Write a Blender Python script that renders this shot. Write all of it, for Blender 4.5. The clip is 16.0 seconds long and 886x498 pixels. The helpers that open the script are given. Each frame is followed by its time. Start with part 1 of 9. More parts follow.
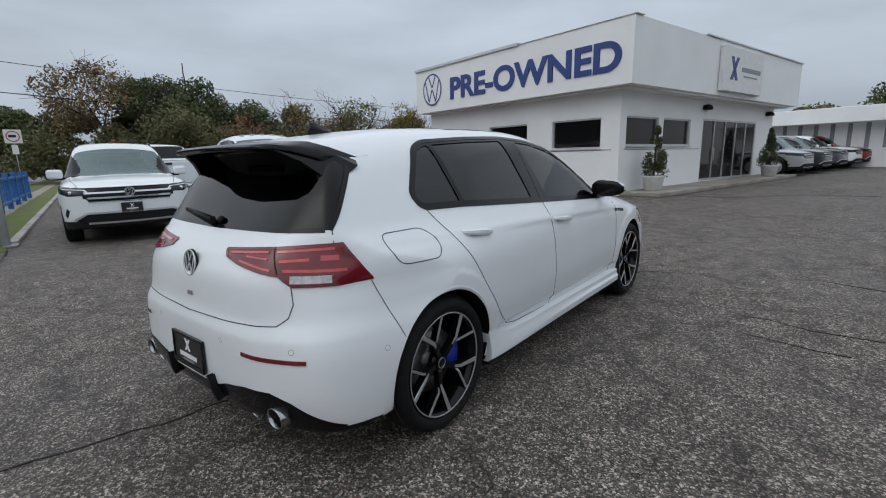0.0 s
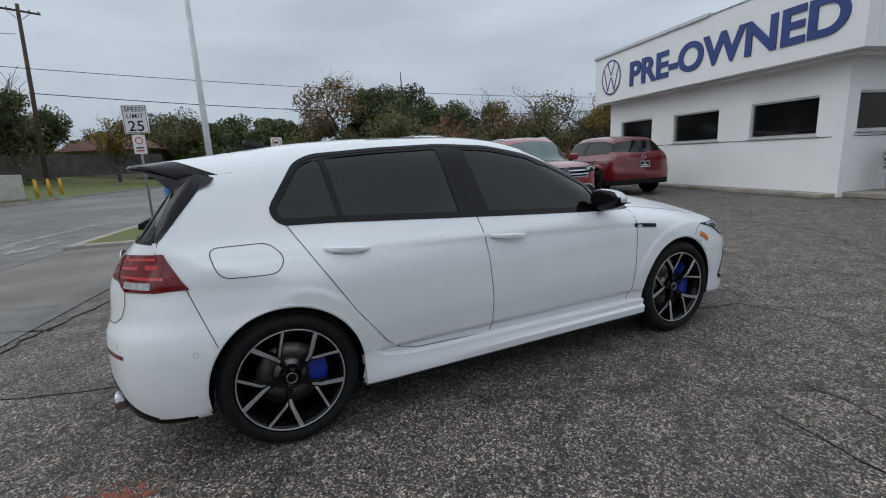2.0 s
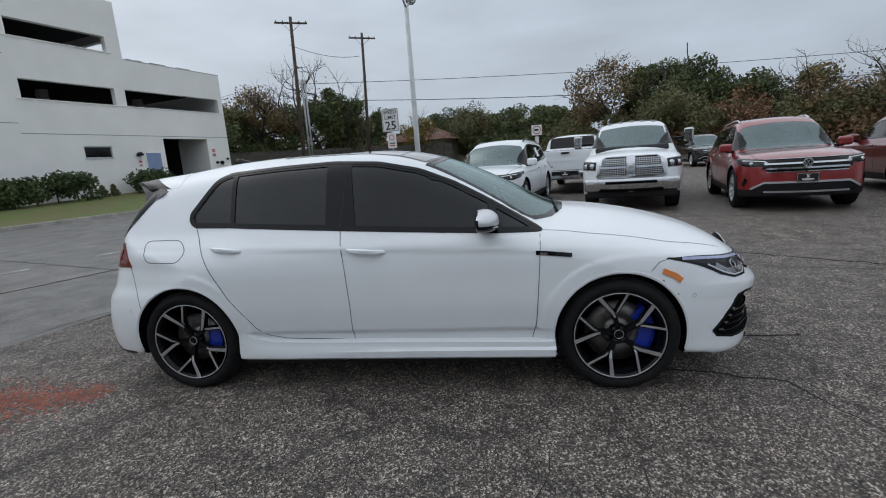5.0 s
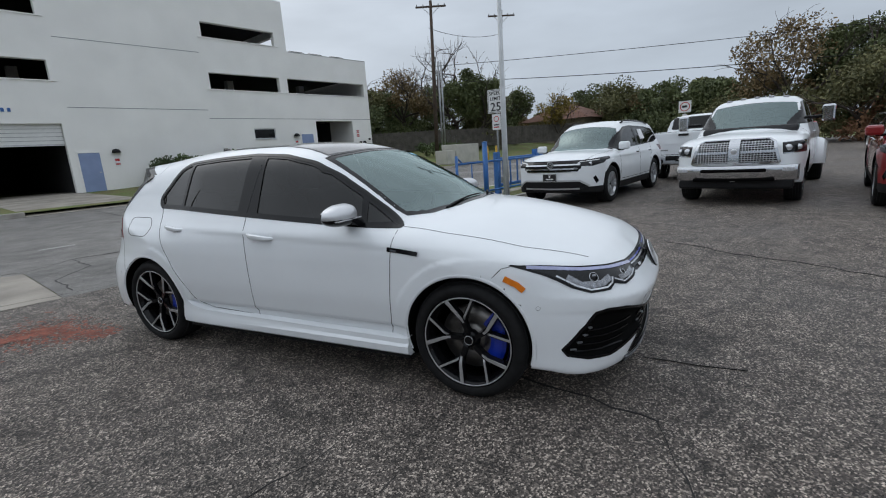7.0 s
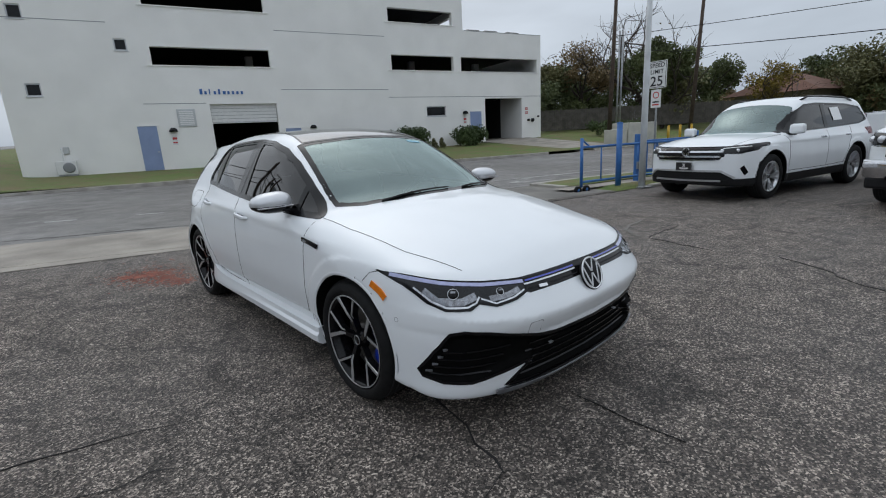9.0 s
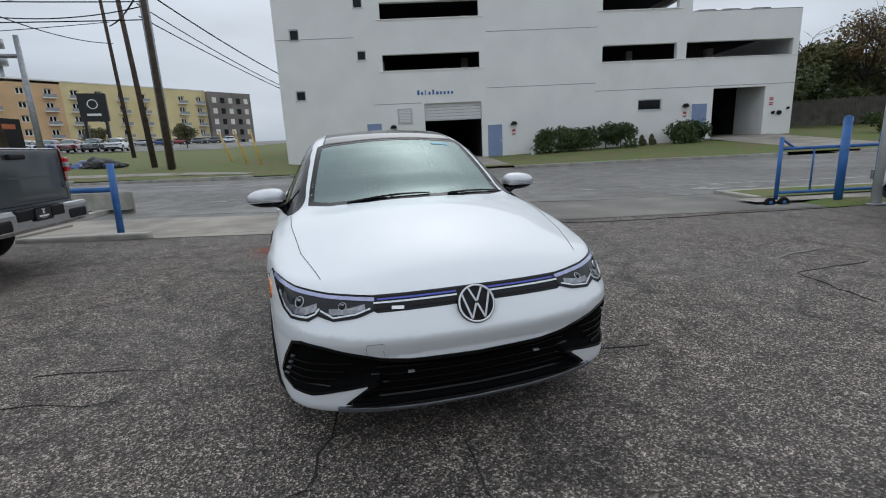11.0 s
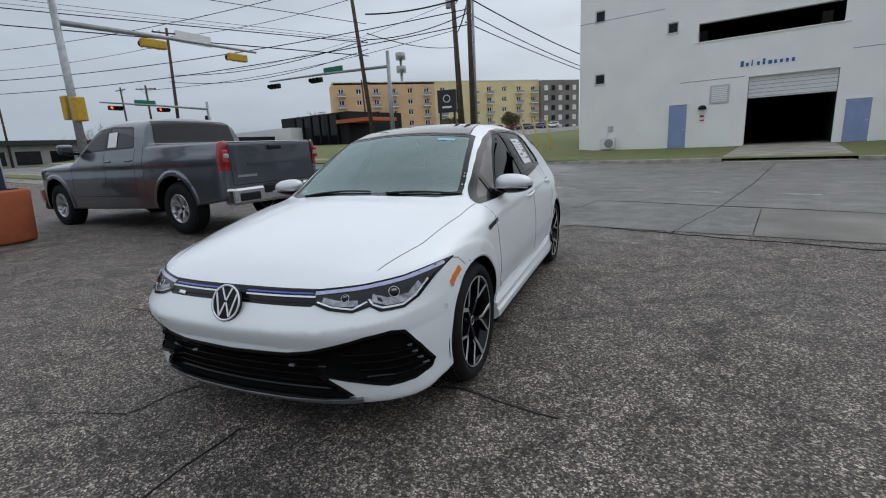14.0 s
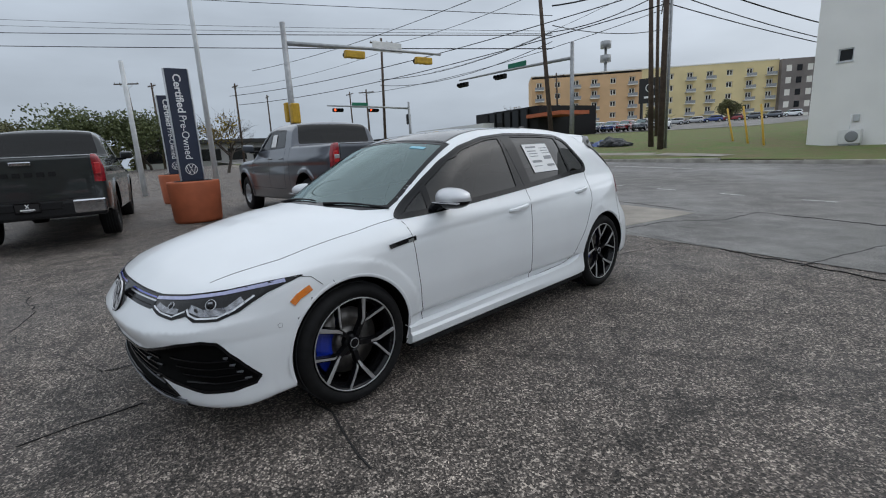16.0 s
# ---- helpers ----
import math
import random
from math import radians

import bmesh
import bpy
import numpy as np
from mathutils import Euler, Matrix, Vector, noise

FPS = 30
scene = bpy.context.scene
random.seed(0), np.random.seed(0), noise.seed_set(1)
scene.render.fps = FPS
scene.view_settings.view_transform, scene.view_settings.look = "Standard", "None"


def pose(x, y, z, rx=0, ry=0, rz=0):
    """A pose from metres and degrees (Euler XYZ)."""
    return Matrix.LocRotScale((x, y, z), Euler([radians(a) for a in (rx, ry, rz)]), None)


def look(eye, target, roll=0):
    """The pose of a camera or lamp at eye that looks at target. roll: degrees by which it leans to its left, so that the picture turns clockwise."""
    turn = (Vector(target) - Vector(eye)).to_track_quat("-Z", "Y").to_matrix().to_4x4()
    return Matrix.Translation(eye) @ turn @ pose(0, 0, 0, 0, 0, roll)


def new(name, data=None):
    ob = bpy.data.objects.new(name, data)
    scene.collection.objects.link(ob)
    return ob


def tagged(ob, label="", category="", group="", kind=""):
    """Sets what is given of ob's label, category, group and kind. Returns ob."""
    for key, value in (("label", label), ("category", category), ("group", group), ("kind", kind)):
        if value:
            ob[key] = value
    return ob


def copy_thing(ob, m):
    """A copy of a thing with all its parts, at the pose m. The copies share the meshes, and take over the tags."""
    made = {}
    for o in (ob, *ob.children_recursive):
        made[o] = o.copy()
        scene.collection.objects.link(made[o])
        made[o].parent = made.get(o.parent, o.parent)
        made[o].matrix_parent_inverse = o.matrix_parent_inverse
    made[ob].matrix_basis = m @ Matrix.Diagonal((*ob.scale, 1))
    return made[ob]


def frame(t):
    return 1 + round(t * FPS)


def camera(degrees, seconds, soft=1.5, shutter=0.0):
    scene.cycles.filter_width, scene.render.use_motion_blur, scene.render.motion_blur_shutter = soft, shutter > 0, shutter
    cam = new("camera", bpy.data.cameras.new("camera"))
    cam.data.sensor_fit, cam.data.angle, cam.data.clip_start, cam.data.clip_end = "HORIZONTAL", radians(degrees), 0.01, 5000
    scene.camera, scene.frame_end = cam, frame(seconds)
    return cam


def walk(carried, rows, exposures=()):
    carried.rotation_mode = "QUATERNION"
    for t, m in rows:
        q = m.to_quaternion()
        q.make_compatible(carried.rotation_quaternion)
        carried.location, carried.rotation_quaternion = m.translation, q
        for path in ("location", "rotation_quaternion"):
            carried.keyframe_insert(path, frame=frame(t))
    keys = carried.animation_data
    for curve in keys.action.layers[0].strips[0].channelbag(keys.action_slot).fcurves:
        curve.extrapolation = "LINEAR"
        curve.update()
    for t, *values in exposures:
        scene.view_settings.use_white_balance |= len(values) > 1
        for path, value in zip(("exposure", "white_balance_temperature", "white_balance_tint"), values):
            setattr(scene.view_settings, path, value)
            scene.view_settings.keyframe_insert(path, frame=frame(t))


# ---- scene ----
cam = camera(87.4, 16.0, 1.1)
PATH = [
    (0, (2.15, -2.882, 1.286), (0.908, -1.364, 0.891), -1.8),
    (0.5, (2.436, -2.577, 1.307), (1.031, -1.208, 0.916), -2.1),
    (1, (2.645, -2.228, 1.32), (1.095, -1.025, 0.934), -2.5),
    (1.5, (2.879, -1.877, 1.328), (1.207, -0.85, 0.944), -2.9),
    (2, (3.015, -1.513, 1.31), (1.24, -0.674, 0.926), -3.2),
    (2.5, (3.185, -1.15, 1.339), (1.33, -0.505, 0.961), -3.3),
    (3, (3.361, -0.784, 1.352), (1.445, -0.339, 0.989), -3.3),
    (3.5, (3.429, -0.4, 1.343), (1.475, -0.165, 0.986), -3.5),
    (6, (3.296, 1.555, 1.352), (1.432, 0.946, 0.959), -4.5),
    (6.5, (3.154, 1.944, 1.329), (1.344, 1.194, 0.928), -4.4),
    (7, (2.955, 2.273, 1.326), (1.21, 1.388, 0.911), -4.0),
    (7.5, (2.746, 2.585, 1.326), (1.087, 1.556, 0.891), -3.7),
    (8, (2.531, 2.856, 1.325), (0.979, 1.678, 0.876), -3.4),
    (10.5, (0.956, 3.811, 1.326), (0.219, 2.006, 0.878), -2.9),
    (11, (0.614, 3.917, 1.302), (0.099, 2.035, 0.866), -2.7),
    (11.5, (0.251, 4.017, 1.306), (-0.035, 2.085, 0.879), -2.8),
    (12, (-0.135, 4.035, 1.291), (-0.189, 2.081, 0.869), -3.1),
    (12.5, (-0.53, 3.971, 1.289), (-0.363, 2.026, 0.858), -3.3),
    (13, (-0.931, 3.901, 1.293), (-0.558, 1.984, 0.86), -3.1),
    (13.5, (-1.3, 3.765, 1.277), (-0.732, 1.898, 0.839), -2.9),
    (14, (-1.646, 3.591, 1.274), (-0.889, 1.792, 0.839), -3.0),
    (14.5, (-1.978, 3.384, 1.272), (-1.041, 1.673, 0.833), -3.1),
    (15, (-2.283, 3.129, 1.277), (-1.17, 1.526, 0.838), -3.2),
    (15.5, (-2.588, 2.847, 1.29), (-1.314, 1.367, 0.856), -3.2),
    (16, (-2.839, 2.534, 1.291), (-1.42, 1.187, 0.874), -3.1),
]
walk(cam, [(t, look(eye, target, roll)) for t, eye, target, roll in PATH])

# ---- sky and light: an even, bright overcast ----
world = bpy.data.worlds.new("overcast_sky")
scene.world = world
world.use_nodes = True
_wn, _wl = world.node_tree.nodes, world.node_tree.links
_wn.clear()
_out = _wn.new("ShaderNodeOutputWorld")
_bg = _wn.new("ShaderNodeBackground")
_sky = _wn.new("ShaderNodeTexSky")
_sky.sky_type = "NISHITA"
_sky.sun_disc = False
_sky.sun_elevation, _sky.sun_rotation = radians(48), radians(200)
_sky.air_density, _sky.dust_density, _sky.ozone_density = 1.0, 4.0, 1.0
_hsv = _wn.new("ShaderNodeHueSaturation")
_hsv.inputs["Saturation"].default_value = 0.16
_wl.new(_sky.outputs[0], _hsv.inputs["Color"])
# cloud sheet: soft grey banks over the whole dome
_tc = _wn.new("ShaderNodeTexCoord")
_map = _wn.new("ShaderNodeMapping")
_map.inputs["Scale"].default_value = (1.6, 1.6, 6.0)
_nz = _wn.new("ShaderNodeTexNoise")
_nz.inputs["Scale"].default_value, _nz.inputs["Detail"].default_value = 1.7, 5.0
_ramp = _wn.new("ShaderNodeMapRange")
_ramp.inputs["From Min"].default_value, _ramp.inputs["From Max"].default_value = 0.3, 0.7
_ramp.inputs["To Min"].default_value, _ramp.inputs["To Max"].default_value = 0.86, 1.1
_wl.new(_tc.outputs["Generated"], _map.inputs["Vector"])
_wl.new(_map.outputs[0], _nz.inputs["Vector"])
_wl.new(_nz.outputs["Fac"], _ramp.inputs["Value"])
_flat = _wn.new("ShaderNodeMix")
_flat.data_type = "RGBA"
_flat.inputs[0].default_value = 0.72
_flat.inputs[7].default_value = (4.25, 5.0, 5.95, 1)
_wl.new(_hsv.outputs[0], _flat.inputs[6])
_mul = _wn.new("ShaderNodeVectorMath")
_mul.operation = "SCALE"
_wl.new(_flat.outputs[2], _mul.inputs[0])
# an overcast dome is brighter overhead than at the horizon
_sep = _wn.new("ShaderNodeSeparateXYZ")
_wl.new(_tc.outputs["Generated"], _sep.inputs[0])
_up = _wn.new("ShaderNodeMapRange")
_up.inputs["From Min"].default_value, _up.inputs["From Max"].default_value = 0.05, 1.0
_up.inputs["To Min"].default_value, _up.inputs["To Max"].default_value = 0.84, 1.3
_wl.new(_sep.outputs["Z"], _up.inputs["Value"])
_both = _wn.new("ShaderNodeMath")
_both.operation = "MULTIPLY"
_wl.new(_ramp.outputs[0], _both.inputs[0])
_wl.new(_up.outputs[0], _both.inputs[1])
_wl.new(_both.outputs[0], _mul.inputs["Scale"])
_wl.new(_mul.outputs[0], _bg.inputs["Color"])
_bg.inputs["Strength"].default_value = 0.128
_wl.new(_bg.outputs[0], _out.inputs[0])

sun = new("sun", bpy.data.lights.new("sun", "SUN"))
sun.data.energy, sun.data.angle, sun.data.color = 0.70, radians(150), (1.0, 0.985, 0.96)
sun.matrix_world = look((0, 0, 50), (2, 4, 0))
scene.view_settings.exposure = 0.06

# ---- materials ----
def mat(name, color, rough=0.6, metal=0.0, var=0.0, scale=8.0, bump=0.0, bscale=60.0, coat=0.0, color2=None, spec=0.5, detail=6.0, fine=0.0):
    """A procedural surface: base colour with two scales of variation, roughness wear and fine relief."""
    m = bpy.data.materials.new(name)
    m.use_nodes = True
    n, l = m.node_tree.nodes, m.node_tree.links
    b = n["Principled BSDF"]
    b.inputs["Base Color"].default_value = (*color, 1)
    b.inputs["Roughness"].default_value, b.inputs["Metallic"].default_value = rough, metal
    b.inputs["Coat Weight"].default_value, b.inputs["Specular IOR Level"].default_value = coat, spec
    b.inputs["Coat Roughness"].default_value = 0.04
    if var or bump or color2:
        tc = n.new("ShaderNodeTexCoord")
        nz = n.new("ShaderNodeTexNoise")
        nz.inputs["Scale"].default_value, nz.inputs["Detail"].default_value = scale, detail
        l.new(tc.outputs["Object"], nz.inputs["Vector"])
        n2 = n.new("ShaderNodeTexNoise")
        n2.inputs["Scale"].default_value, n2.inputs["Detail"].default_value = bscale, 3.0
        l.new(tc.outputs["Object"], n2.inputs["Vector"])
        mix = n.new("ShaderNodeMix")
        mix.data_type = "RGBA"
        c2 = color2 or tuple(c * (1 - var) for c in color)
        mix.inputs[6].default_value, mix.inputs[7].default_value = (*color, 1), (*c2, 1)
        mr = n.new("ShaderNodeMapRange")
        mr.inputs["From Min"].default_value, mr.inputs["From Max"].default_value = 0.35, 0.65
        l.new(nz.outputs["Fac"], mr.inputs["Value"])
        l.new(mr.outputs[0], mix.inputs[0])
        last = mix.outputs[2]
        if fine:
            m2 = n.new("ShaderNodeMix")
            m2.data_type, m2.blend_type = "RGBA", "MULTIPLY"
            m2.inputs[0].default_value = 1.0
            r2 = n.new("ShaderNodeMapRange")
            r2.inputs["From Min"].default_value, r2.inputs["From Max"].default_value = 0.3, 0.7
            r2.inputs["To Min"].default_value, r2.inputs["To Max"].default_value = 1 - fine, 1 + fine
            l.new(n2.outputs["Fac"], r2.inputs["Value"])
            l.new(last, m2.inputs[6])
            l.new(r2.outputs[0], m2.inputs[7])
            last = m2.outputs[2]
        l.new(last, b.inputs["Base Color"])
        if bump:
            bp = n.new("ShaderNodeBump")
            bp.inputs["Strength"].default_value, bp.inputs["Distance"].default_value = bump, 0.01
            l.new(n2.outputs["Fac"], bp.inputs["Height"])
            l.new(bp.outputs[0], b.inputs["Normal"])
    return m


def glass_mat(name, tint, ior=1.5, rough=0.0, gloss=(1, 1, 1)):
    """Tinted pane: see-through by its tint, with Fresnel gloss."""
    m = bpy.data.materials.new(name)
    m.use_nodes = True
    n, l = m.node_tree.nodes, m.node_tree.links
    n.clear()
    out, mix = n.new("ShaderNodeOutputMaterial"), n.new("ShaderNodeMixShader")
    tr, gl, fr = n.new("ShaderNodeBsdfTransparent"), n.new("ShaderNodeBsdfGlossy"), n.new("ShaderNodeFresnel")
    tr.inputs[0].default_value = (*tint, 1)
    gl.inputs["Roughness"].default_value = rough
    gl.inputs["Color"].default_value = (*gloss, 1)
    fr.inputs["IOR"].default_value = ior
    l.new(fr.outputs[0], mix.inputs[0])
    l.new(tr.outputs[0], mix.inputs[1])
    l.new(gl.outputs[0], mix.inputs[2])
    l.new(mix.outputs[0], out.inputs[0])
    return m


def glow_mat(name, color, strength):
    m = mat(name, color, 0.4)
    b = m.node_tree.nodes["Principled BSDF"]
    b.inputs["Emission Color"].default_value, b.inputs["Emission Strength"].default_value = (*color, 1), strength
    return m


WHITE_PAINT = mat("white_car_paint", (0.775, 0.80, 0.82), 0.42, coat=0.7, var=0.03, scale=3, spec=0.4)
RED_PAINT = mat("red_car_paint", (0.27, 0.018, 0.02), 0.3, coat=1.0, var=0.2, scale=2, metal=0.25)
DEEP_RED = mat("deep_red_car_paint", (0.16, 0.008, 0.014), 0.28, coat=1.0, var=0.2, scale=2, metal=0.3)
GREY_PAINT = mat("grey_metallic_paint", (0.10, 0.11, 0.13), 0.28, coat=1.0, var=0.1, scale=2, metal=0.65)
GREEN_GREY = mat("dark_green_grey_paint", (0.020, 0.024, 0.024), 0.3, coat=1.0, var=0.15, scale=2, metal=0.3)
BLACK_PAINT = mat("black_car_paint", (0.012, 0.012, 0.014), 0.25, coat=1.0, var=0.2, scale=2)
SILVER_PAINT = mat("silver_car_paint", (0.42, 0.43, 0.45), 0.3, coat=1.0, metal=0.5, var=0.1, scale=2)
BLUE_PAINT = mat("blue_car_paint", (0.02, 0.06, 0.25), 0.3, coat=1.0, var=0.2, scale=2)
GLOSS_BLACK = mat("gloss_black_plastic", (0.006, 0.006, 0.007), 0.14, var=0.2, scale=30, spec=0.22)
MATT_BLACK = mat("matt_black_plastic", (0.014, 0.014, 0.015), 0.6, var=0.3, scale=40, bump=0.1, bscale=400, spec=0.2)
GROOVE = mat("panel_gap_black", (0.03, 0.031, 0.033), 0.8, var=0.2, scale=20, spec=0.2)
RUBBER = mat("tyre_rubber", (0.012, 0.012, 0.0125), 0.75, var=0.35, scale=25, bump=0.15, bscale=250, spec=0.2)
LINER = mat("wheel_arch_liner", (0.006, 0.006, 0.006), 0.9, var=0.3, scale=30, spec=0.05)
CHROME = mat("chrome", (0.60, 0.61, 0.63), 0.12, metal=1.0, var=0.06, scale=20)
DARK_CHROME = mat("sooty_chrome", (0.34, 0.34, 0.35), 0.18, metal=1.0, var=0.2, scale=30)
MACHINED = mat("machined_alloy", (0.50, 0.50, 0.51), 0.3, metal=0.6, var=0.12, scale=40, bump=0.05, bscale=300)
SATIN_SILVER = mat("satin_silver", (0.62, 0.63, 0.65), 0.35, metal=0.9, var=0.06, scale=15)
BADGE_SILVER = mat("bright_badge_silver", (0.80, 0.81, 0.83), 0.25, metal=0.45, var=0.05, scale=40)
GRILLE_VOID = mat("grille_void_black", (0.004, 0.004, 0.004), 0.8, var=0.3, scale=30, spec=0.05)
DISC_STEEL = mat("brake_disc_steel", (0.22, 0.21, 0.2), 0.45, metal=0.9, var=0.3, scale=30)
CALIPER_BLUE = mat("blue_caliper_paint", (0.006, 0.03, 0.36), 0.3, coat=0.6, var=0.15, scale=30)
AMBER = mat("amber_reflector", (0.75, 0.20, 0.012), 0.2, coat=0.8, var=0.12, scale=60)
TAIL_RED = mat("tail_lamp_red", (0.17, 0.004, 0.009), 0.1, coat=0.3, var=0.3, scale=14)
TAIL_BRIGHT = mat("tail_lamp_bright_red", (0.55, 0.02, 0.025), 0.12, coat=1.0, var=0.2, scale=30)
LAMP_GREY = mat("headlamp_grey_reflector", (0.30, 0.31, 0.34), 0.25, metal=0.7, coat=1.0, var=0.5, scale=45)
LAMP_STRIP = mat("lavender_light_strip", (0.36, 0.38, 0.60), 0.2, coat=1.0, var=0.15, scale=40)
LIP_GREY = mat("satin_grey_lip", (0.16, 0.165, 0.18), 0.4, metal=0.3, var=0.2, scale=20)
TRUCK_RED = mat("truck_lamp_red", (0.32, 0.012, 0.02), 0.15, coat=0.8, var=0.35, scale=12)
TAIL_CLEAR = mat("tail_lamp_clear", (0.5, 0.5, 0.52), 0.15, metal=0.3, coat=1.0, var=0.3, scale=60)
LAMP_BLACK = mat("headlamp_housing", (0.010, 0.011, 0.013), 0.12, spec=0.3, coat=0.1, var=0.4, scale=40)
LAMP_LENS = mat("headlamp_reflector", (0.74, 0.76, 0.80), 0.22, metal=0.5, coat=1.0, var=0.35, scale=50)
BLUE_STRIP = mat("blue_grille_strip", (0.03, 0.05, 0.42), 0.25, coat=0.8, var=0.1, scale=30)
DARK_GLASS = glass_mat("tinted_privacy_glass", (0.02, 0.021, 0.021), 1.47)
REAR_GLASS = glass_mat("dark_rear_glass", (0.015, 0.016, 0.016), 1.34)
DOOR_GLASS = glass_mat("tinted_door_glass", (0.035, 0.040, 0.039), 1.45)
SCREEN_GLASS = glass_mat("windscreen_glass", (0.20, 0.265, 0.26), 2.35, gloss=(0.80, 0.98, 0.97))
ROOF_GLASS = mat("black_roof_glass", (0.01, 0.011, 0.012), 0.08, coat=0.6, var=0.1, scale=8)
CABIN = mat("cabin_trim", (0.03, 0.03, 0.032), 0.75, var=0.3, scale=25, bump=0.15, bscale=250)
CABIN_GREY = mat("cabin_grey_cloth", (0.07, 0.07, 0.073), 0.85, var=0.3, scale=30, bump=0.2, bscale=300)
PLATE_BLACK = mat("black_plate_insert", (0.012, 0.012, 0.013), 0.35, var=0.2, scale=30)
PRINT_WHITE = mat("white_print", (0.8, 0.8, 0.8), 0.5, var=0.05, scale=40)
PRINT_GREY = mat("grey_print", (0.25, 0.26, 0.27), 0.5, var=0.1, scale=40)

# ---- shape tools ----
def curve(points):
    """A smooth, overshoot-free curve through control points, as a function on arrays."""
    p = np.array(sorted(points), float)
    x, y = p[:, 0], p[:, 1]
    h, dl = np.diff(x), np.diff(y) / np.diff(x)
    m = np.zeros(len(x))
    m[0], m[-1] = dl[0], dl[-1]
    for i in range(1, len(x) - 1):
        if dl[i - 1] * dl[i] > 0:
            w1, w2 = 2 * h[i] + h[i - 1], h[i] + 2 * h[i - 1]
            m[i] = (w1 + w2) / (w1 / dl[i - 1] + w2 / dl[i])
    tx = np.linspace(x[0], x[-1], 1200)
    k = np.clip(np.searchsorted(x, tx, side="right") - 1, 0, len(x) - 2)
    u = (tx - x[k]) / h[k]
    ty = ((1 + 2 * u) * (1 - u) ** 2 * y[k] + u * (1 - u) ** 2 * h[k] * m[k] + u * u * (3 - 2 * u) * y[k + 1] + u * u * (u - 1) * h[k] * m[k + 1])

    def at(v):
        return np.interp(v, tx, ty)
    return at


def softmin(a, b, r):
    k = np.maximum(r - np.abs(a - b), 0) / r
    return np.minimum(a, b) - k * k * r / 4


def poly_sd(px, py, poly):
    """Signed distance to a closed polygon in a plane, negative inside."""
    q = np.array(poly, float)
    d = np.full(np.shape(px), 1e9)
    inside = np.zeros(np.shape(px), bool)
    for (ax, ay), (bx, by) in zip(q, np.roll(q, -1, 0)):
        ex, ey = bx - ax, by - ay
        wx, wy = px - ax, py - ay
        t = np.clip((wx * ex + wy * ey) / (ex * ex + ey * ey), 0, 1)
        d = np.minimum(d, np.hypot(wx - ex * t, wy - ey * t))
        cross = (ay > py) != (by > py)
        inside ^= cross & (px < ex * (py - ay) / (ey if abs(ey) > 1e-12 else 1e-12) + ax)
    return np.where(inside, -d, d)


def gradient(f, v, e=0.002):
    g = np.empty_like(v)
    for a in range(3):
        o = np.zeros(3)
        o[a] = e
        g[:, a] = (f(v + o) - f(v - o)) / (2 * e)
    return g


def onto(f, v, steps=4):
    for _ in range(steps):
        g = gradient(f, v)
        v = v - np.clip(f(v) / np.maximum((g * g).sum(1), 0.05), -0.05, 0.05)[:, None] * g
    return v


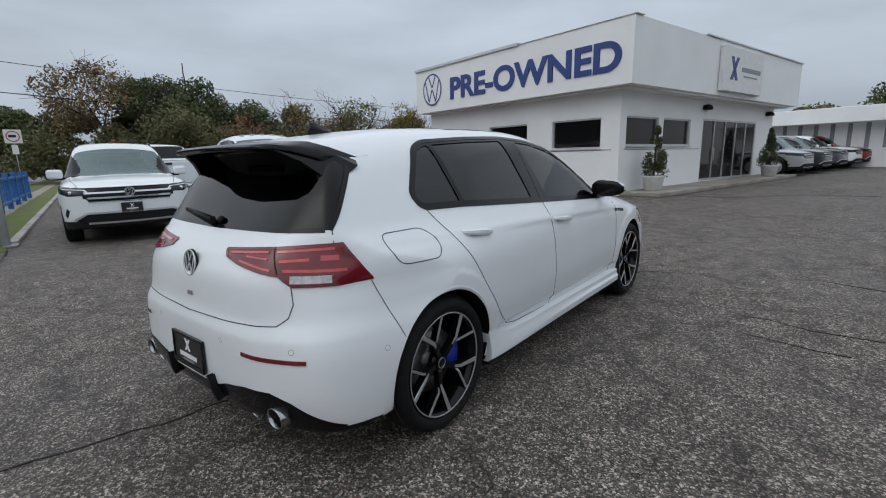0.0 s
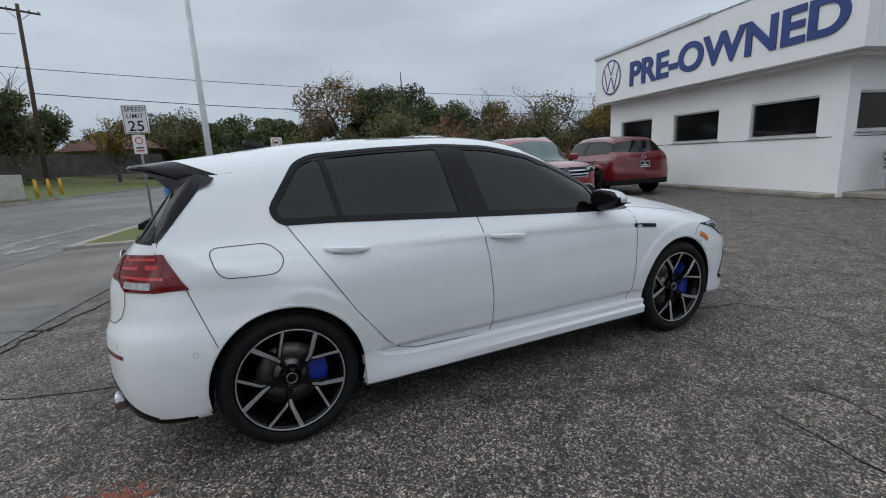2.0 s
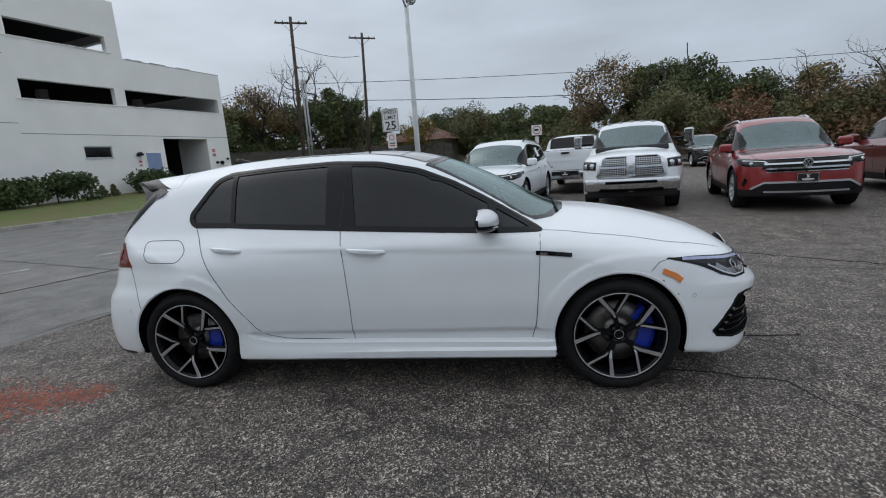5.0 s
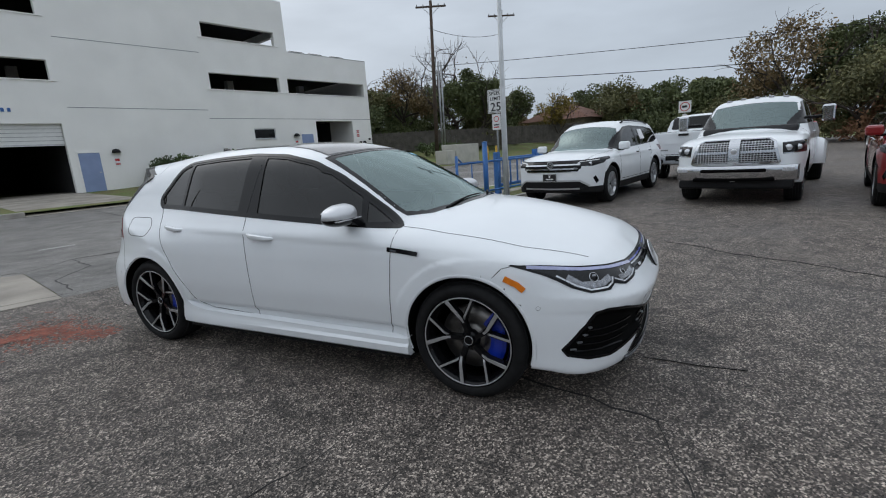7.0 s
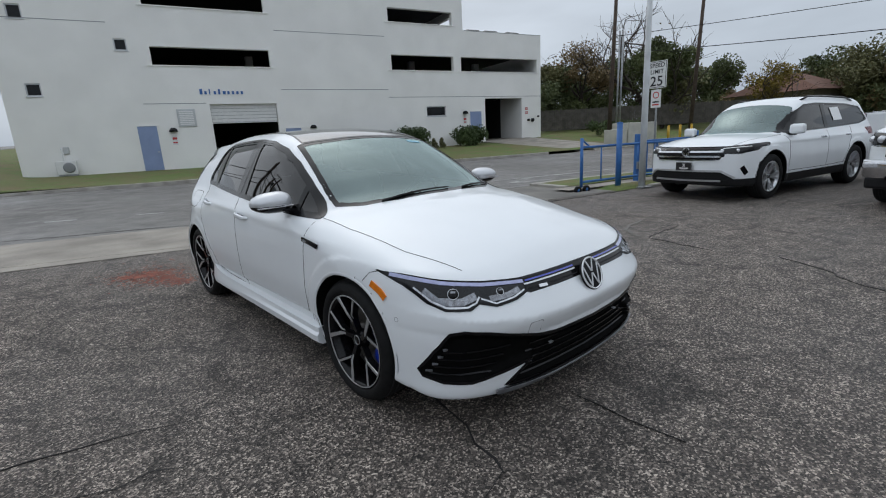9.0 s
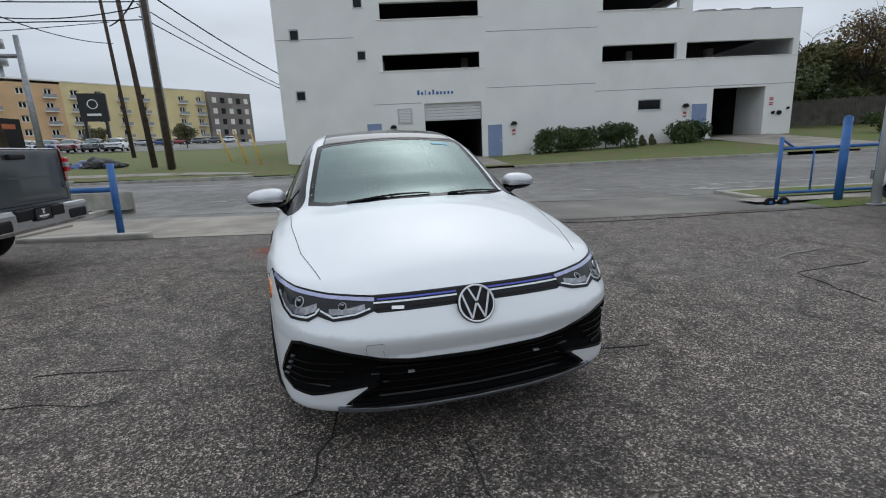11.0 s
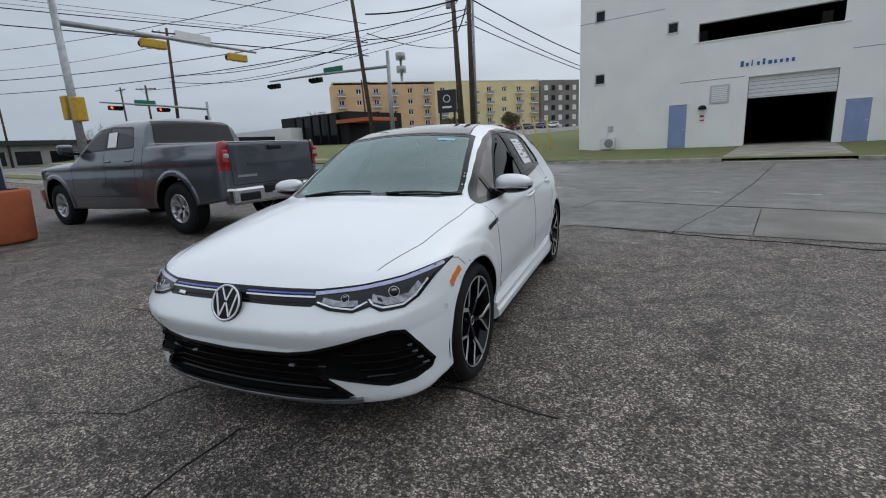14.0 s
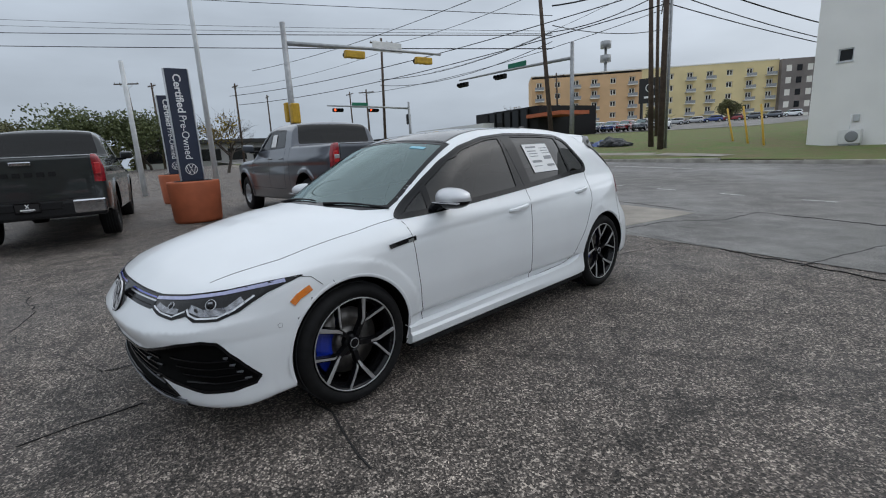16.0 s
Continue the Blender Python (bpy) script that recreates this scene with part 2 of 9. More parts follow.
def surface(f, lo, hi, h):
    """The zero surface of f (positive inside) as vertices and triangles, by a net over a regular grid."""
    lo = np.array(lo, float)
    n = np.ceil((np.array(hi) - lo) / h).astype(int) + 1
    ax = [lo[a] + h * np.arange(n[a]) for a in range(3)]
    gx, gy, gz = np.meshgrid(*ax, indexing="ij")
    val = f(np.stack([gx.ravel(), gy.ravel(), gz.ravel()], 1)).reshape(n)
    ins = val > 0
    c = n - 1
    cnt = np.zeros(c, int)
    pos = np.zeros((*c, 3))
    hits = np.zeros(c)
    for dx in (0, 1):
        for dy in (0, 1):
            for dz in (0, 1):
                cnt += ins[dx:dx + c[0], dy:dy + c[1], dz:dz + c[2]]
    live = (cnt > 0) & (cnt < 8)
    base = np.stack([gx, gy, gz], -1)
    for a in range(3):
        i0, i1 = [slice(None)] * 3, [slice(None)] * 3
        i0[a], i1[a] = slice(0, -1), slice(1, None)
        i0, i1 = tuple(i0), tuple(i1)
        x = ins[i0] != ins[i1]
        t = np.where(x, val[i0] / np.where(x, val[i0] - val[i1], 1), 0)
        p = base[i0].copy()
        p[..., a] += t * h
        p *= x[..., None]
        b, d = [k for k in range(3) if k != a]
        for ob in (0, 1):
            for od in (0, 1):
                s = [slice(None)] * 3
                s[b], s[d] = slice(ob, ob + c[b]), slice(od, od + c[d])
                s = tuple(s)
                pos += p[s]
                hits += x[s]
    idx = np.full(c, -1)
    idx[live] = np.arange(live.sum())
    v = pos[live] / hits[live][:, None]
    quads = []
    for a in range(3):
        b, d = (a + 1) % 3, (a + 2) % 3
        s0, s1 = [slice(1, -1)] * 3, [slice(1, -1)] * 3
        s0[a], s1[a] = slice(0, -1), slice(1, None)
        x = ins[tuple(s0)] != ins[tuple(s1)]
        flip = ins[tuple(s0)][x]
        where = np.argwhere(x) + 1
        where[:, a] -= 1
        ring = []
        for ob, od in ((0, 0), (1, 0), (1, 1), (0, 1)):
            k = where.copy()
            k[:, b] -= 1 - ob
            k[:, d] -= 1 - od
            ring.append(idx[tuple(k.T)])
        q = np.stack(ring, 1)
        q[~flip] = q[~flip][:, ::-1]
        quads.append(q)
    q = np.concatenate(quads)
    q = q[(q >= 0).all(1)]
    v = onto(f, v)
    d1 = np.linalg.norm(v[q[:, 0]] - v[q[:, 2]], axis=1)
    d2 = np.linalg.norm(v[q[:, 1]] - v[q[:, 3]], axis=1)
    first = d1 <= d2
    tri = np.concatenate([q[first][:, [0, 1, 2]], q[first][:, [0, 2, 3]], q[~first][:, [1, 2, 3]], q[~first][:, [1, 3, 0]]])
    return v, tri


def snap(v, f, g, h, reach=0.6):
    """Pull the vertices near the outline g = 0 onto it, staying on the surface f = 0."""
    near = np.abs(g(v)) < reach * h
    p = v[near]
    for _ in range(3):
        n = gradient(g, p)
        p = p - (g(p) / np.maximum((n * n).sum(1), 0.2))[:, None] * n
        p = onto(f, p, 2)
    v[near] = p
    return v


def np_mesh(name, v, tri, material, smooth=True, sharp=None):
    me = bpy.data.meshes.new(name)
    me.from_pydata([tuple(p) for p in v], [], [tuple(int(i) for i in t) for t in tri])
    me.materials.append(material)
    me.validate()
    if smooth:
        me.shade_smooth()
        if sharp:
            me.set_sharp_from_angle(angle=radians(sharp))
    return me


def sub_mesh(name, v, tri, material, offset=0.0, normals=None, sharp=None):
    used = np.unique(tri)
    back = np.full(len(v), -1)
    back[used] = np.arange(len(used))
    p = v[used].copy()
    if offset and normals is not None:
        p += normals[used] * offset
    return np_mesh(name, p, back[tri], material, True, sharp)


def thing(name, label, category, group="", kind=""):
    return tagged(new(name), label, category, group, kind)


def part(name, data, material=None, parent=None, label=""):
    """Link a mesh or a bmesh as one object under its thing or part."""
    if isinstance(data, bmesh.types.BMesh):
        me = bpy.data.meshes.new(name)
        data.normal_update()
        data.to_mesh(me)
        data.free()
        me.materials.append(material)
    else:
        me = data
    ob = new(name, me)
    if parent is not None:
        ob.parent = parent
    if label:
        ob["label"] = label
    return ob


def bm_box(bm, x0, x1, y0, y1, z0, z1, bevel=0.0, m=None):
    r = bmesh.ops.create_cube(bm, size=1.0)
    vs = r["verts"]
    for v in vs:
        v.co = Vector((x0 + (v.co.x + 0.5) * (x1 - x0), y0 + (v.co.y + 0.5) * (y1 - y0), z0 + (v.co.z + 0.5) * (z1 - z0)))
    if bevel:
        es = list({e for v in vs for e in v.link_edges})
        r = bmesh.ops.bevel(bm, geom=es, offset=bevel, segments=2, affect="EDGES", profile=0.5)
        vs = list({v for f in r["faces"] for v in f.verts} | {v for v in vs if v.is_valid})
    if m is not None:
        for v in vs:
            v.co = m @ v.co
    return vs


def box(x0, x1, y0, y1, z0, z1, bevel=0.0, m=None):
    bm = bmesh.new()
    bm_box(bm, x0, x1, y0, y1, z0, z1, bevel, m)
    return bm


def bm_tube(bm, pts, radii, seg=12, cap=True):
    """A tube through points, one radius each."""
    pts = [Vector(p) for p in pts]
    rings = []
    for i, p in enumerate(pts):
        t = (pts[min(i + 1, len(pts) - 1)] - pts[max(i - 1, 0)]).normalized()
        side = t.cross(Vector((0, 0, 1)))
        if side.length < 0.05:
            side = t.cross(Vector((1, 0, 0)))
        side.normalize()
        up = side.cross(t)
        rings.append([bm.verts.new(p + radii[i] * (math.cos(a) * side + math.sin(a) * up)) for a in [2 * math.pi * k / seg for k in range(seg)]])
    for a, b in zip(rings, rings[1:]):
        for k in range(seg):
            f = bm.faces.new((a[k], a[(k + 1) % seg], b[(k + 1) % seg], b[k]))
            f.smooth = True
    if cap:
        bm.faces.new(rings[0][::-1])
        bm.faces.new(rings[-1])


def tube(pts, radii, seg=12):
    if not isinstance(radii, (list, tuple)):
        radii = [radii] * len(pts)
    bm = bmesh.new()
    bm_tube(bm, pts, radii, seg)
    return bm


def bm_lathe(bm, profile, seg=48, m=None, closed=False):
    """Turn (radius, height) points round z, then move by m."""
    rings = []
    for r, z in profile:
        rings.append([bm.verts.new((r * math.cos(2 * math.pi * k / seg), r * math.sin(2 * math.pi * k / seg), z)) for k in range(seg)])
    pairs = list(zip(rings, rings[1:]))
    if closed:
        pairs.append((rings[-1], rings[0]))
    for a, b in pairs:
        for k in range(seg):
            f = bm.faces.new((a[k], a[(k + 1) % seg], b[(k + 1) % seg], b[k]))
            f.smooth = True
    if not closed:
        if profile[0][0] > 1e-6:
            bm.faces.new(rings[0][::-1])
        if profile[-1][0] > 1e-6:
            bm.faces.new(rings[-1])
    if m is not None:
        for ring in rings:
            for v in ring:
                v.co = m @ v.co


def lathe(profile, seg=48, m=None, closed=False):
    bm = bmesh.new()
    bm_lathe(bm, profile, seg, m, closed)
    return bm


def bm_prism(bm, outline, z0, z1, m=None):
    """A flat outline in x, y raised from z0 to z1."""
    lo = [bm.verts.new((x, y, z0)) for x, y in outline]
    hi = [bm.verts.new((x, y, z1)) for x, y in outline]
    bm.faces.new(lo[::-1])
    bm.faces.new(hi)
    k = len(outline)
    for i in range(k):
        bm.faces.new((lo[i], lo[(i + 1) % k], hi[(i + 1) % k], hi[i]))
    if m is not None:
        for v in lo + hi:
            v.co = m @ v.co


def prism(outline, z0, z1, m=None):
    bm = bmesh.new()
    bm_prism(bm, outline, z0, z1, m)
    bmesh.ops.recalc_face_normals(bm, faces=bm.faces)
    return bm


def lettering(name, text, size, depth, material, m, parent=None, spacing=1.0, align="LEFT", bold=0.012, width=None):
    """Raised letters in the built-in font, as a mesh in the plane x, y of m."""
    cu = bpy.data.curves.new(name, "FONT")
    cu.body, cu.size, cu.extrude, cu.align_x, cu.space_character = text, size, depth, align, spacing
    cu.offset = size * bold
    tmp = bpy.data.objects.new(name, cu)
    scene.collection.objects.link(tmp)
    me = bpy.data.meshes.new_from_object(tmp.evaluated_get(bpy.context.evaluated_depsgraph_get()))
    bpy.data.objects.remove(tmp)
    me.materials.clear()
    me.materials.append(material)
    if width:
        xs = [v.co.x for v in me.vertices]
        k = width / (max(xs) - min(xs))
        me.transform(Matrix.Diagonal((k, 1, 1, 1)) @ Matrix.Translation((-min(xs), 0, 0)))
    me.transform(m)
    me.name = name
    return part(name, me, None, parent)

# ---- vehicles: a body as one smooth solid, cut into its panels, panes and lamps ----
def smooth(t):
    t = np.clip(t, 0, 1)
    return t * t * (3 - 2 * t)


def body_field(sh):
    """The solid of a vehicle (front +y, right +x) from its profiles: side, top, nose and tail."""
    top, crown, inset = curve(sh["top"]), curve(sh["crown"]), curve(sh["inset"])
    nose, tail, bow_f, bow_r = curve(sh["nose"]), curve(sh["tail"]), curve(sh["bow_f"]), curve(sh["bow_r"])
    keep_f, keep_r = curve(sh["keep_f"]), curve(sh["keep_r"])
    taper, shift, low = curve(sh["taper"]), curve(sh["shift"]), curve(sh["low"])
    rad = curve(sh["rad"])
    wheels, arch = sh["wheels"], sh["arch"]

    def panels(v):
        x, y, z = np.abs(v[:, 0]), v[:, 1], v[:, 2]
        side = sh["half"] - inset(z) - taper(y) * smooth((z - sh["belt"] + 0.2) / 0.25) - x
        if "crease" in sh:
            z1, k, depth = sh["crease"]
            d = z1 + k * y - z
            side = side - depth * smooth(d / sh.get('soft', 0.05)) * (1 - smooth((d - 0.06) / 0.25))
        for wy, wz in wheels:
            r = np.hypot(y - wy, z - wz)
            side = side + sh["flare"] * (1 - smooth((r - arch - 0.065) / 0.03))
        if "sill" in sh:
            z1, depth = sh["sill"]
            side = side - depth * smooth((z1 - z) / 0.02) * smooth((0.98 - np.abs(y)) / 0.1)
        if "extra" in sh:
            side = side + sh["extra"](x, y, z)
        roof = top(y + shift(y) * x * x) - crown(y) * (x / 0.7) ** 2.2 - z
        f = softmin(side, roof, rad(y))
        fr = nose(z) - bow_f(x) * keep_f(z) - y
        if "nose_edge" in sh:
            z0, lift, slope, most = sh["nose_edge"]
            fr = fr - np.minimum(np.maximum(z0 + lift * (x / 0.8) ** 4 - z, 0) * slope, most)
        if "recess" in sh:
            poly, depth = sh["recess"]
            fr = fr - depth * smooth(-poly_sd(x, z, poly) / 0.035) * (y > 1.0)
        f = softmin(f, fr, sh.get("rn", 0.06))
        f = softmin(f, y - (tail(z) + bow_r(x) * keep_r(z)), sh.get("rt", 0.05))
        if "bed" in sh:
            bx, y0, y1, z0 = sh["bed"]
            inside = np.minimum(np.minimum(bx - x, y - y0), np.minimum(y1 - y, z - z0))
            f = np.minimum(f, -inside)
        return softmin(f, z - low(y), 0.04)

    def arches(v):
        x, y, z = np.abs(v[:, 0]), v[:, 1], v[:, 2]
        r = np.full(len(v), 9.0)
        for wy, wz in wheels:
            r = np.minimum(r, np.maximum(np.hypot(y - wy, z - wz) - arch, sh["well"] - x))
        return r

    def whole(v):
        return np.minimum(panels(v), arches(v))
    return panels, arches, whole


PLANES = {"side": (1, 2), "front": (0, 2), "rear": (0, 2), "top": (0, 1)}


def outline(kind, poly, gate):
    """An outline drawn in side, front, rear or top view, as a distance on the surface; gate keeps it to its own end of the car."""
    a, b = PLANES[kind]

    def g(v):
        p = v.copy()
        p[:, 0] = np.abs(p[:, 0])
        return np.maximum(poly_sd(p[:, a], p[:, b], poly), gate(p))
    return g


def build_body(root, sh, h, regions, paint, name="body"):
    """Cut the solid into regions; what is left is the body. Regions: name, material, outline, offset, two of them, label."""
    panels, arches, whole = body_field(sh)
    w = sh["half"] + 0.12
    v, tri = surface(whole, (-math.ceil(w / h) * h, sh["ends"][0] - 0.1, 0.05), (w, sh["ends"][1] + 0.1, sh["height"] + 0.1), h)
    edge = (np.abs(panels(v)) < 0.95 * h) & (np.abs(arches(v)) < 0.95 * h)
    p = v[edge]
    for _ in range(8):
        p = onto(arches, onto(panels, p, 1), 1)
    v[edge] = p
    for reg in regions:
        v = snap(v, whole, reg[2], h)
    mid = v[tri].mean(1)
    cls = np.full(len(tri), -1)
    liner = arches(mid) < np.abs(panels(mid)) * 0.9
    liner &= arches(mid) < 0.4 * h
    cls[liner] = -2
    for k in range(len(regions) - 1, -1, -1):
        cls[(regions[k][2](mid) < 0) & ~liner] = k
    n = -gradient(panels, v, 0.004)
    n /= np.maximum(np.linalg.norm(n, axis=1), 1e-6)[:, None]
    made = {}

    def put(nm, material, sel, off, label, normals=True):
        if not sel.any():
            return None
        t = tri[sel]
        used = np.unique(t)
        me = sub_mesh(nm, v, t, material, off, n)
        if normals and len(me.vertices) == len(used):
            me.normals_split_custom_set_from_vertices([tuple(q) for q in n[used]])
        return part(nm, me, None, root, label)
    made["body"] = put(name, paint, cls == -1, 0.0, sh.get("body_label", ""))
    for sx in (1, -1):
        for sy in (1, -1):
            put("wheel_arch_liner", LINER, (cls == -2) & (mid[:, 0] * sx > 0) & (mid[:, 1] * sy > 0), 0.0, "", False)
    for k, (nm, material, g, off, two, label) in enumerate(regions):
        if two:
            for s in (1, -1):
                made[(nm, s)] = put(nm, material, (cls == k) & (mid[:, 0] * s > 0), off, label)
        else:
            made[nm] = put(nm, material, cls == k, off, label)
    return panels, made


def on_body(f, a, b, view, sign=1):
    """Places on the body's surface at points of a side, top, front or rear view."""
    a, b = np.atleast_1d(np.asarray(a, float)), np.atleast_1d(np.asarray(b, float))

    def at(m):
        if view == "side":
            return np.stack([sign * m, a, b], 1)
        if view == "top":
            return np.stack([a, b, m], 1)
        if view == "front":
            return np.stack([a, m + 0.5, b], 1)
        return np.stack([a, -m - 0.5, b], 1)
    # march in from outside to the first place within, then close in on the skin
    far, step = {"side": 1.2, "top": 2.08, "front": 2.7, "rear": 2.7}[view], 0.06
    lo, hi, done = np.zeros(len(a)), np.full(len(a), far), np.zeros(len(a), bool)
    for m in np.arange(far, 0, -step):
        inside = (f(at(np.full(len(a), m))) > 0) & ~done
        lo, hi, done = np.where(inside, m, lo), np.where(inside, m + step, hi), done | inside
        if done.all():
            break
    for _ in range(11):
        m = (lo + hi) / 2
        inside = f(at(m)) > 0
        lo, hi = np.where(inside, m, lo), np.where(inside, hi, m)
    return at(lo)


def ribbon(f, pts, view, sign=1, width=0.005, lift=0.0012, step=0.03):
    """A thin line that lies on the body, along a path drawn in one view."""
    q = [np.array(pts[0], float)]
    for a, b in zip(pts, pts[1:]):
        a, b = np.array(a, float), np.array(b, float)
        k = max(1, int(np.linalg.norm(b - a) / step))
        q += [a + (b - a) * i / k for i in range(1, k + 1)]
    q = np.array(q)
    p = on_body(f, q[:, 0], q[:, 1], view, sign)
    n = -gradient(f, p, 0.004)
    n /= np.linalg.norm(n, axis=1)[:, None]
    t = np.gradient(p, axis=0)
    s = np.cross(t, n)
    s /= np.maximum(np.linalg.norm(s, axis=1), 1e-9)[:, None]
    v = np.concatenate([p + s * width / 2 - n * 0.002, p + s * width / 2 + n * lift, p - s * width / 2 + n * lift, p - s * width / 2 - n * 0.002])
    k = len(p)
    tri = []
    for r in range(3):
        for i in range(k - 1):
            a, b = r * k + i, (r + 1) * k + i
            tri += [(a, b, a + 1), (a + 1, b, b + 1)]
    return v, np.array(tri)


def seam(root, f, pts, view, sign=1, width=0.005, material=None, name="panel_gap", lift=0.0012):
    v, tri = ribbon(f, pts, view, sign, width, lift)
    return part(name, np_mesh(name, v, tri, material or GROOVE, False), None, root)


def arch_lips(root, sh, panels, paint):
    """A clean rolled edge round each wheel opening, and the liner's rim behind it."""
    for (wy, wz) in sh["wheels"]:
        for s in (1, -1):
            r = sh["arch"]
            low = sh.get("lip_low", 0.24)
            a0 = math.asin(max(-0.95, min(0.95, (low - wz) / r)))
            ang = np.linspace(a0, math.pi - a0, 44)
            rows = []
            for rr, dx in ((r - 0.006, -0.25), (r - 0.007, -0.004), (r - 0.002, 0.0012), (r + 0.010, 0.0012), (r + 0.014, -0.002)):
                y, z = wy + rr * np.cos(ang), wz + rr * np.sin(ang)
                yo, zo = wy + max(rr, r + 0.012) * np.cos(ang), wz + max(rr, r + 0.012) * np.sin(ang)
                p = on_body(panels, yo, zo, "side", s)
                p[:, 0] += s * dx
                p[:, 1], p[:, 2] = y, z
                rows.append(p)
            n = len(ang)
            v = np.concatenate(rows)
            for nm, ks, m in (("arch_rim", (0,), LINER), ("arch_lip", (1, 2, 3), paint)):
                tri = []
                for k in ks:
                    for i in range(n - 1):
                        a, b = k * n + i, (k + 1) * n + i
                        tri += [(a, b, a + 1), (a + 1, b, b + 1)]
                part(nm, np_mesh(nm, v, np.array(tri), m, True), None, root)


def rounded(points, r=0.03, k=4):
    """A polygon with its corners rounded."""
    out = []
    n = len(points)
    for i in range(n):
        p0, p, p1 = (np.array(points[j % n], float) for j in (i - 1, i, i + 1))
        a, b = p0 - p, p1 - p
        la, lb = np.linalg.norm(a), np.linalg.norm(b)
        d = min(r, la / 2.1, lb / 2.1)
        s, e = p + a / la * d, p + b / lb * d
        for j in range(k + 1):
            t = j / k
            out.append(tuple((1 - t) ** 2 * s + 2 * t * (1 - t) * p + t * t * e))
    return out


def wheel(root, x, y, r, rim_r, style, side, width=0.22, face_in=0.0, brake=None, silver=None, spin=0.0):
    """Tyre, rim, spokes, hub cap, disc and caliper. side: +1 right, -1 left. The face looks outwards at x."""
    w = new("wheel")
    w.parent = root
    turn = Matrix.Translation((x, y, r)) @ Matrix.Rotation(side * math.pi / 2, 4, "Y")
    # local z outwards
    prof = [(rim_r - 0.005, -width + 0.02), (rim_r + 0.01, -width), (r - 0.02, -width), (r - 0.004, -width + 0.02), (r, -width / 2), (r - 0.004, -0.03), (r - 0.018, -0.008),
            ((r + rim_r) / 2, 0.006), (rim_r + 0.014, 0.0), (rim_r - 0.002, -0.014)]
    tyre = part("tyre", lathe(prof, 64, turn, True), RUBBER, w)
    for g in (-0.045, -0.085, -0.125, -0.165):
        part("tread_groove", lathe([(r - 0.004, g - 0.004), (r + 0.0012, g - 0.003), (r + 0.0012, g + 0.003), (r - 0.004, g + 0.004)], 48, turn, True), GROOVE, tyre)
    spec = {"twin": (5, MACHINED), "split": (5, silver or SATIN_SILVER), "plain": (6, silver or CHROME), "dark": (5, GLOSS_BLACK)}[style]
    rim_mat = GLOSS_BLACK if style in ("twin", "dark") else spec[1]
    rim = part("rim", lathe([(rim_r - 0.03, -width + 0.03), (rim_r - 0.035, -0.06), (rim_r - 0.018, -0.02), (rim_r - 0.006, -0.006), (rim_r + 0.004, -0.008), (rim_r + 0.003, -0.02), (rim_r, -width + 0.03)], 64, turn, True), rim_mat, w)
    part("rim_back", lathe([(0.06, -width + 0.06), (rim_r - 0.03, -width + 0.05), (rim_r - 0.03, -width + 0.045), (0.06, -width + 0.05)], 32, turn, True), LINER, w)
    part("rim_lip", lathe([(rim_r - 0.004, -0.0045), (rim_r - 0.009, -0.0055), (rim_r - 0.010, -0.009), (rim_r - 0.003, -0.008)], 64, turn, True), MACHINED if style == "twin" else rim_mat, rim)
    hub_z = -0.03 - face_in

    def spoke(path, w0, w1, z0, z1, thick, material, nm, up=0.0):
        bm = bmesh.new()
        k = len(path)
        rows = []
        for i, (rad, ang) in enumerate(path):
            t = i / (k - 1)
            c = Vector((rad * math.cos(ang), rad * math.sin(ang), z0 + (z1 - z0) * t + up))
            j0, j1 = path[max(i - 1, 0)], path[min(i + 1, k - 1)]
            d = Vector((j1[0] * math.cos(j1[1]) - j0[0] * math.cos(j0[1]), j1[0] * math.sin(j1[1]) - j0[0] * math.sin(j0[1]), 0)).normalized()
            s = Vector((-d.y, d.x, 0)) * (w0 + (w1 - w0) * t) / 2
            rows.append([bm.verts.new(c + s * 1.25 - Vector((0, 0, thick))), bm.verts.new(c + s), bm.verts.new(c - s), bm.verts.new(c - s * 1.25 - Vector((0, 0, thick)))])
        for a, b in zip(rows, rows[1:]):
            for j in range(4):
                bm.faces.new((a[j], a[(j + 1) % 4], b[(j + 1) % 4], b[j]))
        bm.faces.new(rows[0][::-1])
        bm.faces.new(rows[-1])
        bmesh.ops.recalc_face_normals(bm, faces=bm.faces)
        bm.transform(turn)
        return part(nm, bm, material, w)
    n = spec[0]
    start = side * math.pi / 2 + radians(spin)
    for k in range(n):
        a = start + 2 * math.pi * k / n
        if style == "twin":
            # a bent arm from the hub to the rim, and a thinner branch from its elbow
            e = rim_r - 0.010
            arm = [(0.030, a - radians(22)), (0.042, a - radians(19)), (0.43 * rim_r, a - radians(14)), (0.55 * rim_r, a - radians(10.5)), (e, a)]
            twig = [(0.47 * rim_r, a - radians(18)), (0.55 * rim_r, a - radians(22)), (e, a - radians(36))]
            spoke(arm, 0.024, 0.027, hub_z, -0.010, 0.032, GLOSS_BLACK, "spoke")
            spoke(twig, 0.020, 0.022, hub_z + 0.008, -0.012, 0.028, GLOSS_BLACK, "spoke_branch")
            spoke(arm[1:], 0.009, 0.0185, hub_z + 0.004, -0.009, 0.004, MACHINED, "spoke_face", 0.003)
            spoke(twig, 0.008, 0.0105, hub_z + 0.010, -0.011, 0.004, MACHINED, "branch_face", 0.003)
        elif style == "plain":
            spoke([(0.05, a), (0.12, a), (rim_r - 0.01, a)], 0.075, 0.055, hub_z, -0.01, 0.03, spec[1], "spoke")
        else:
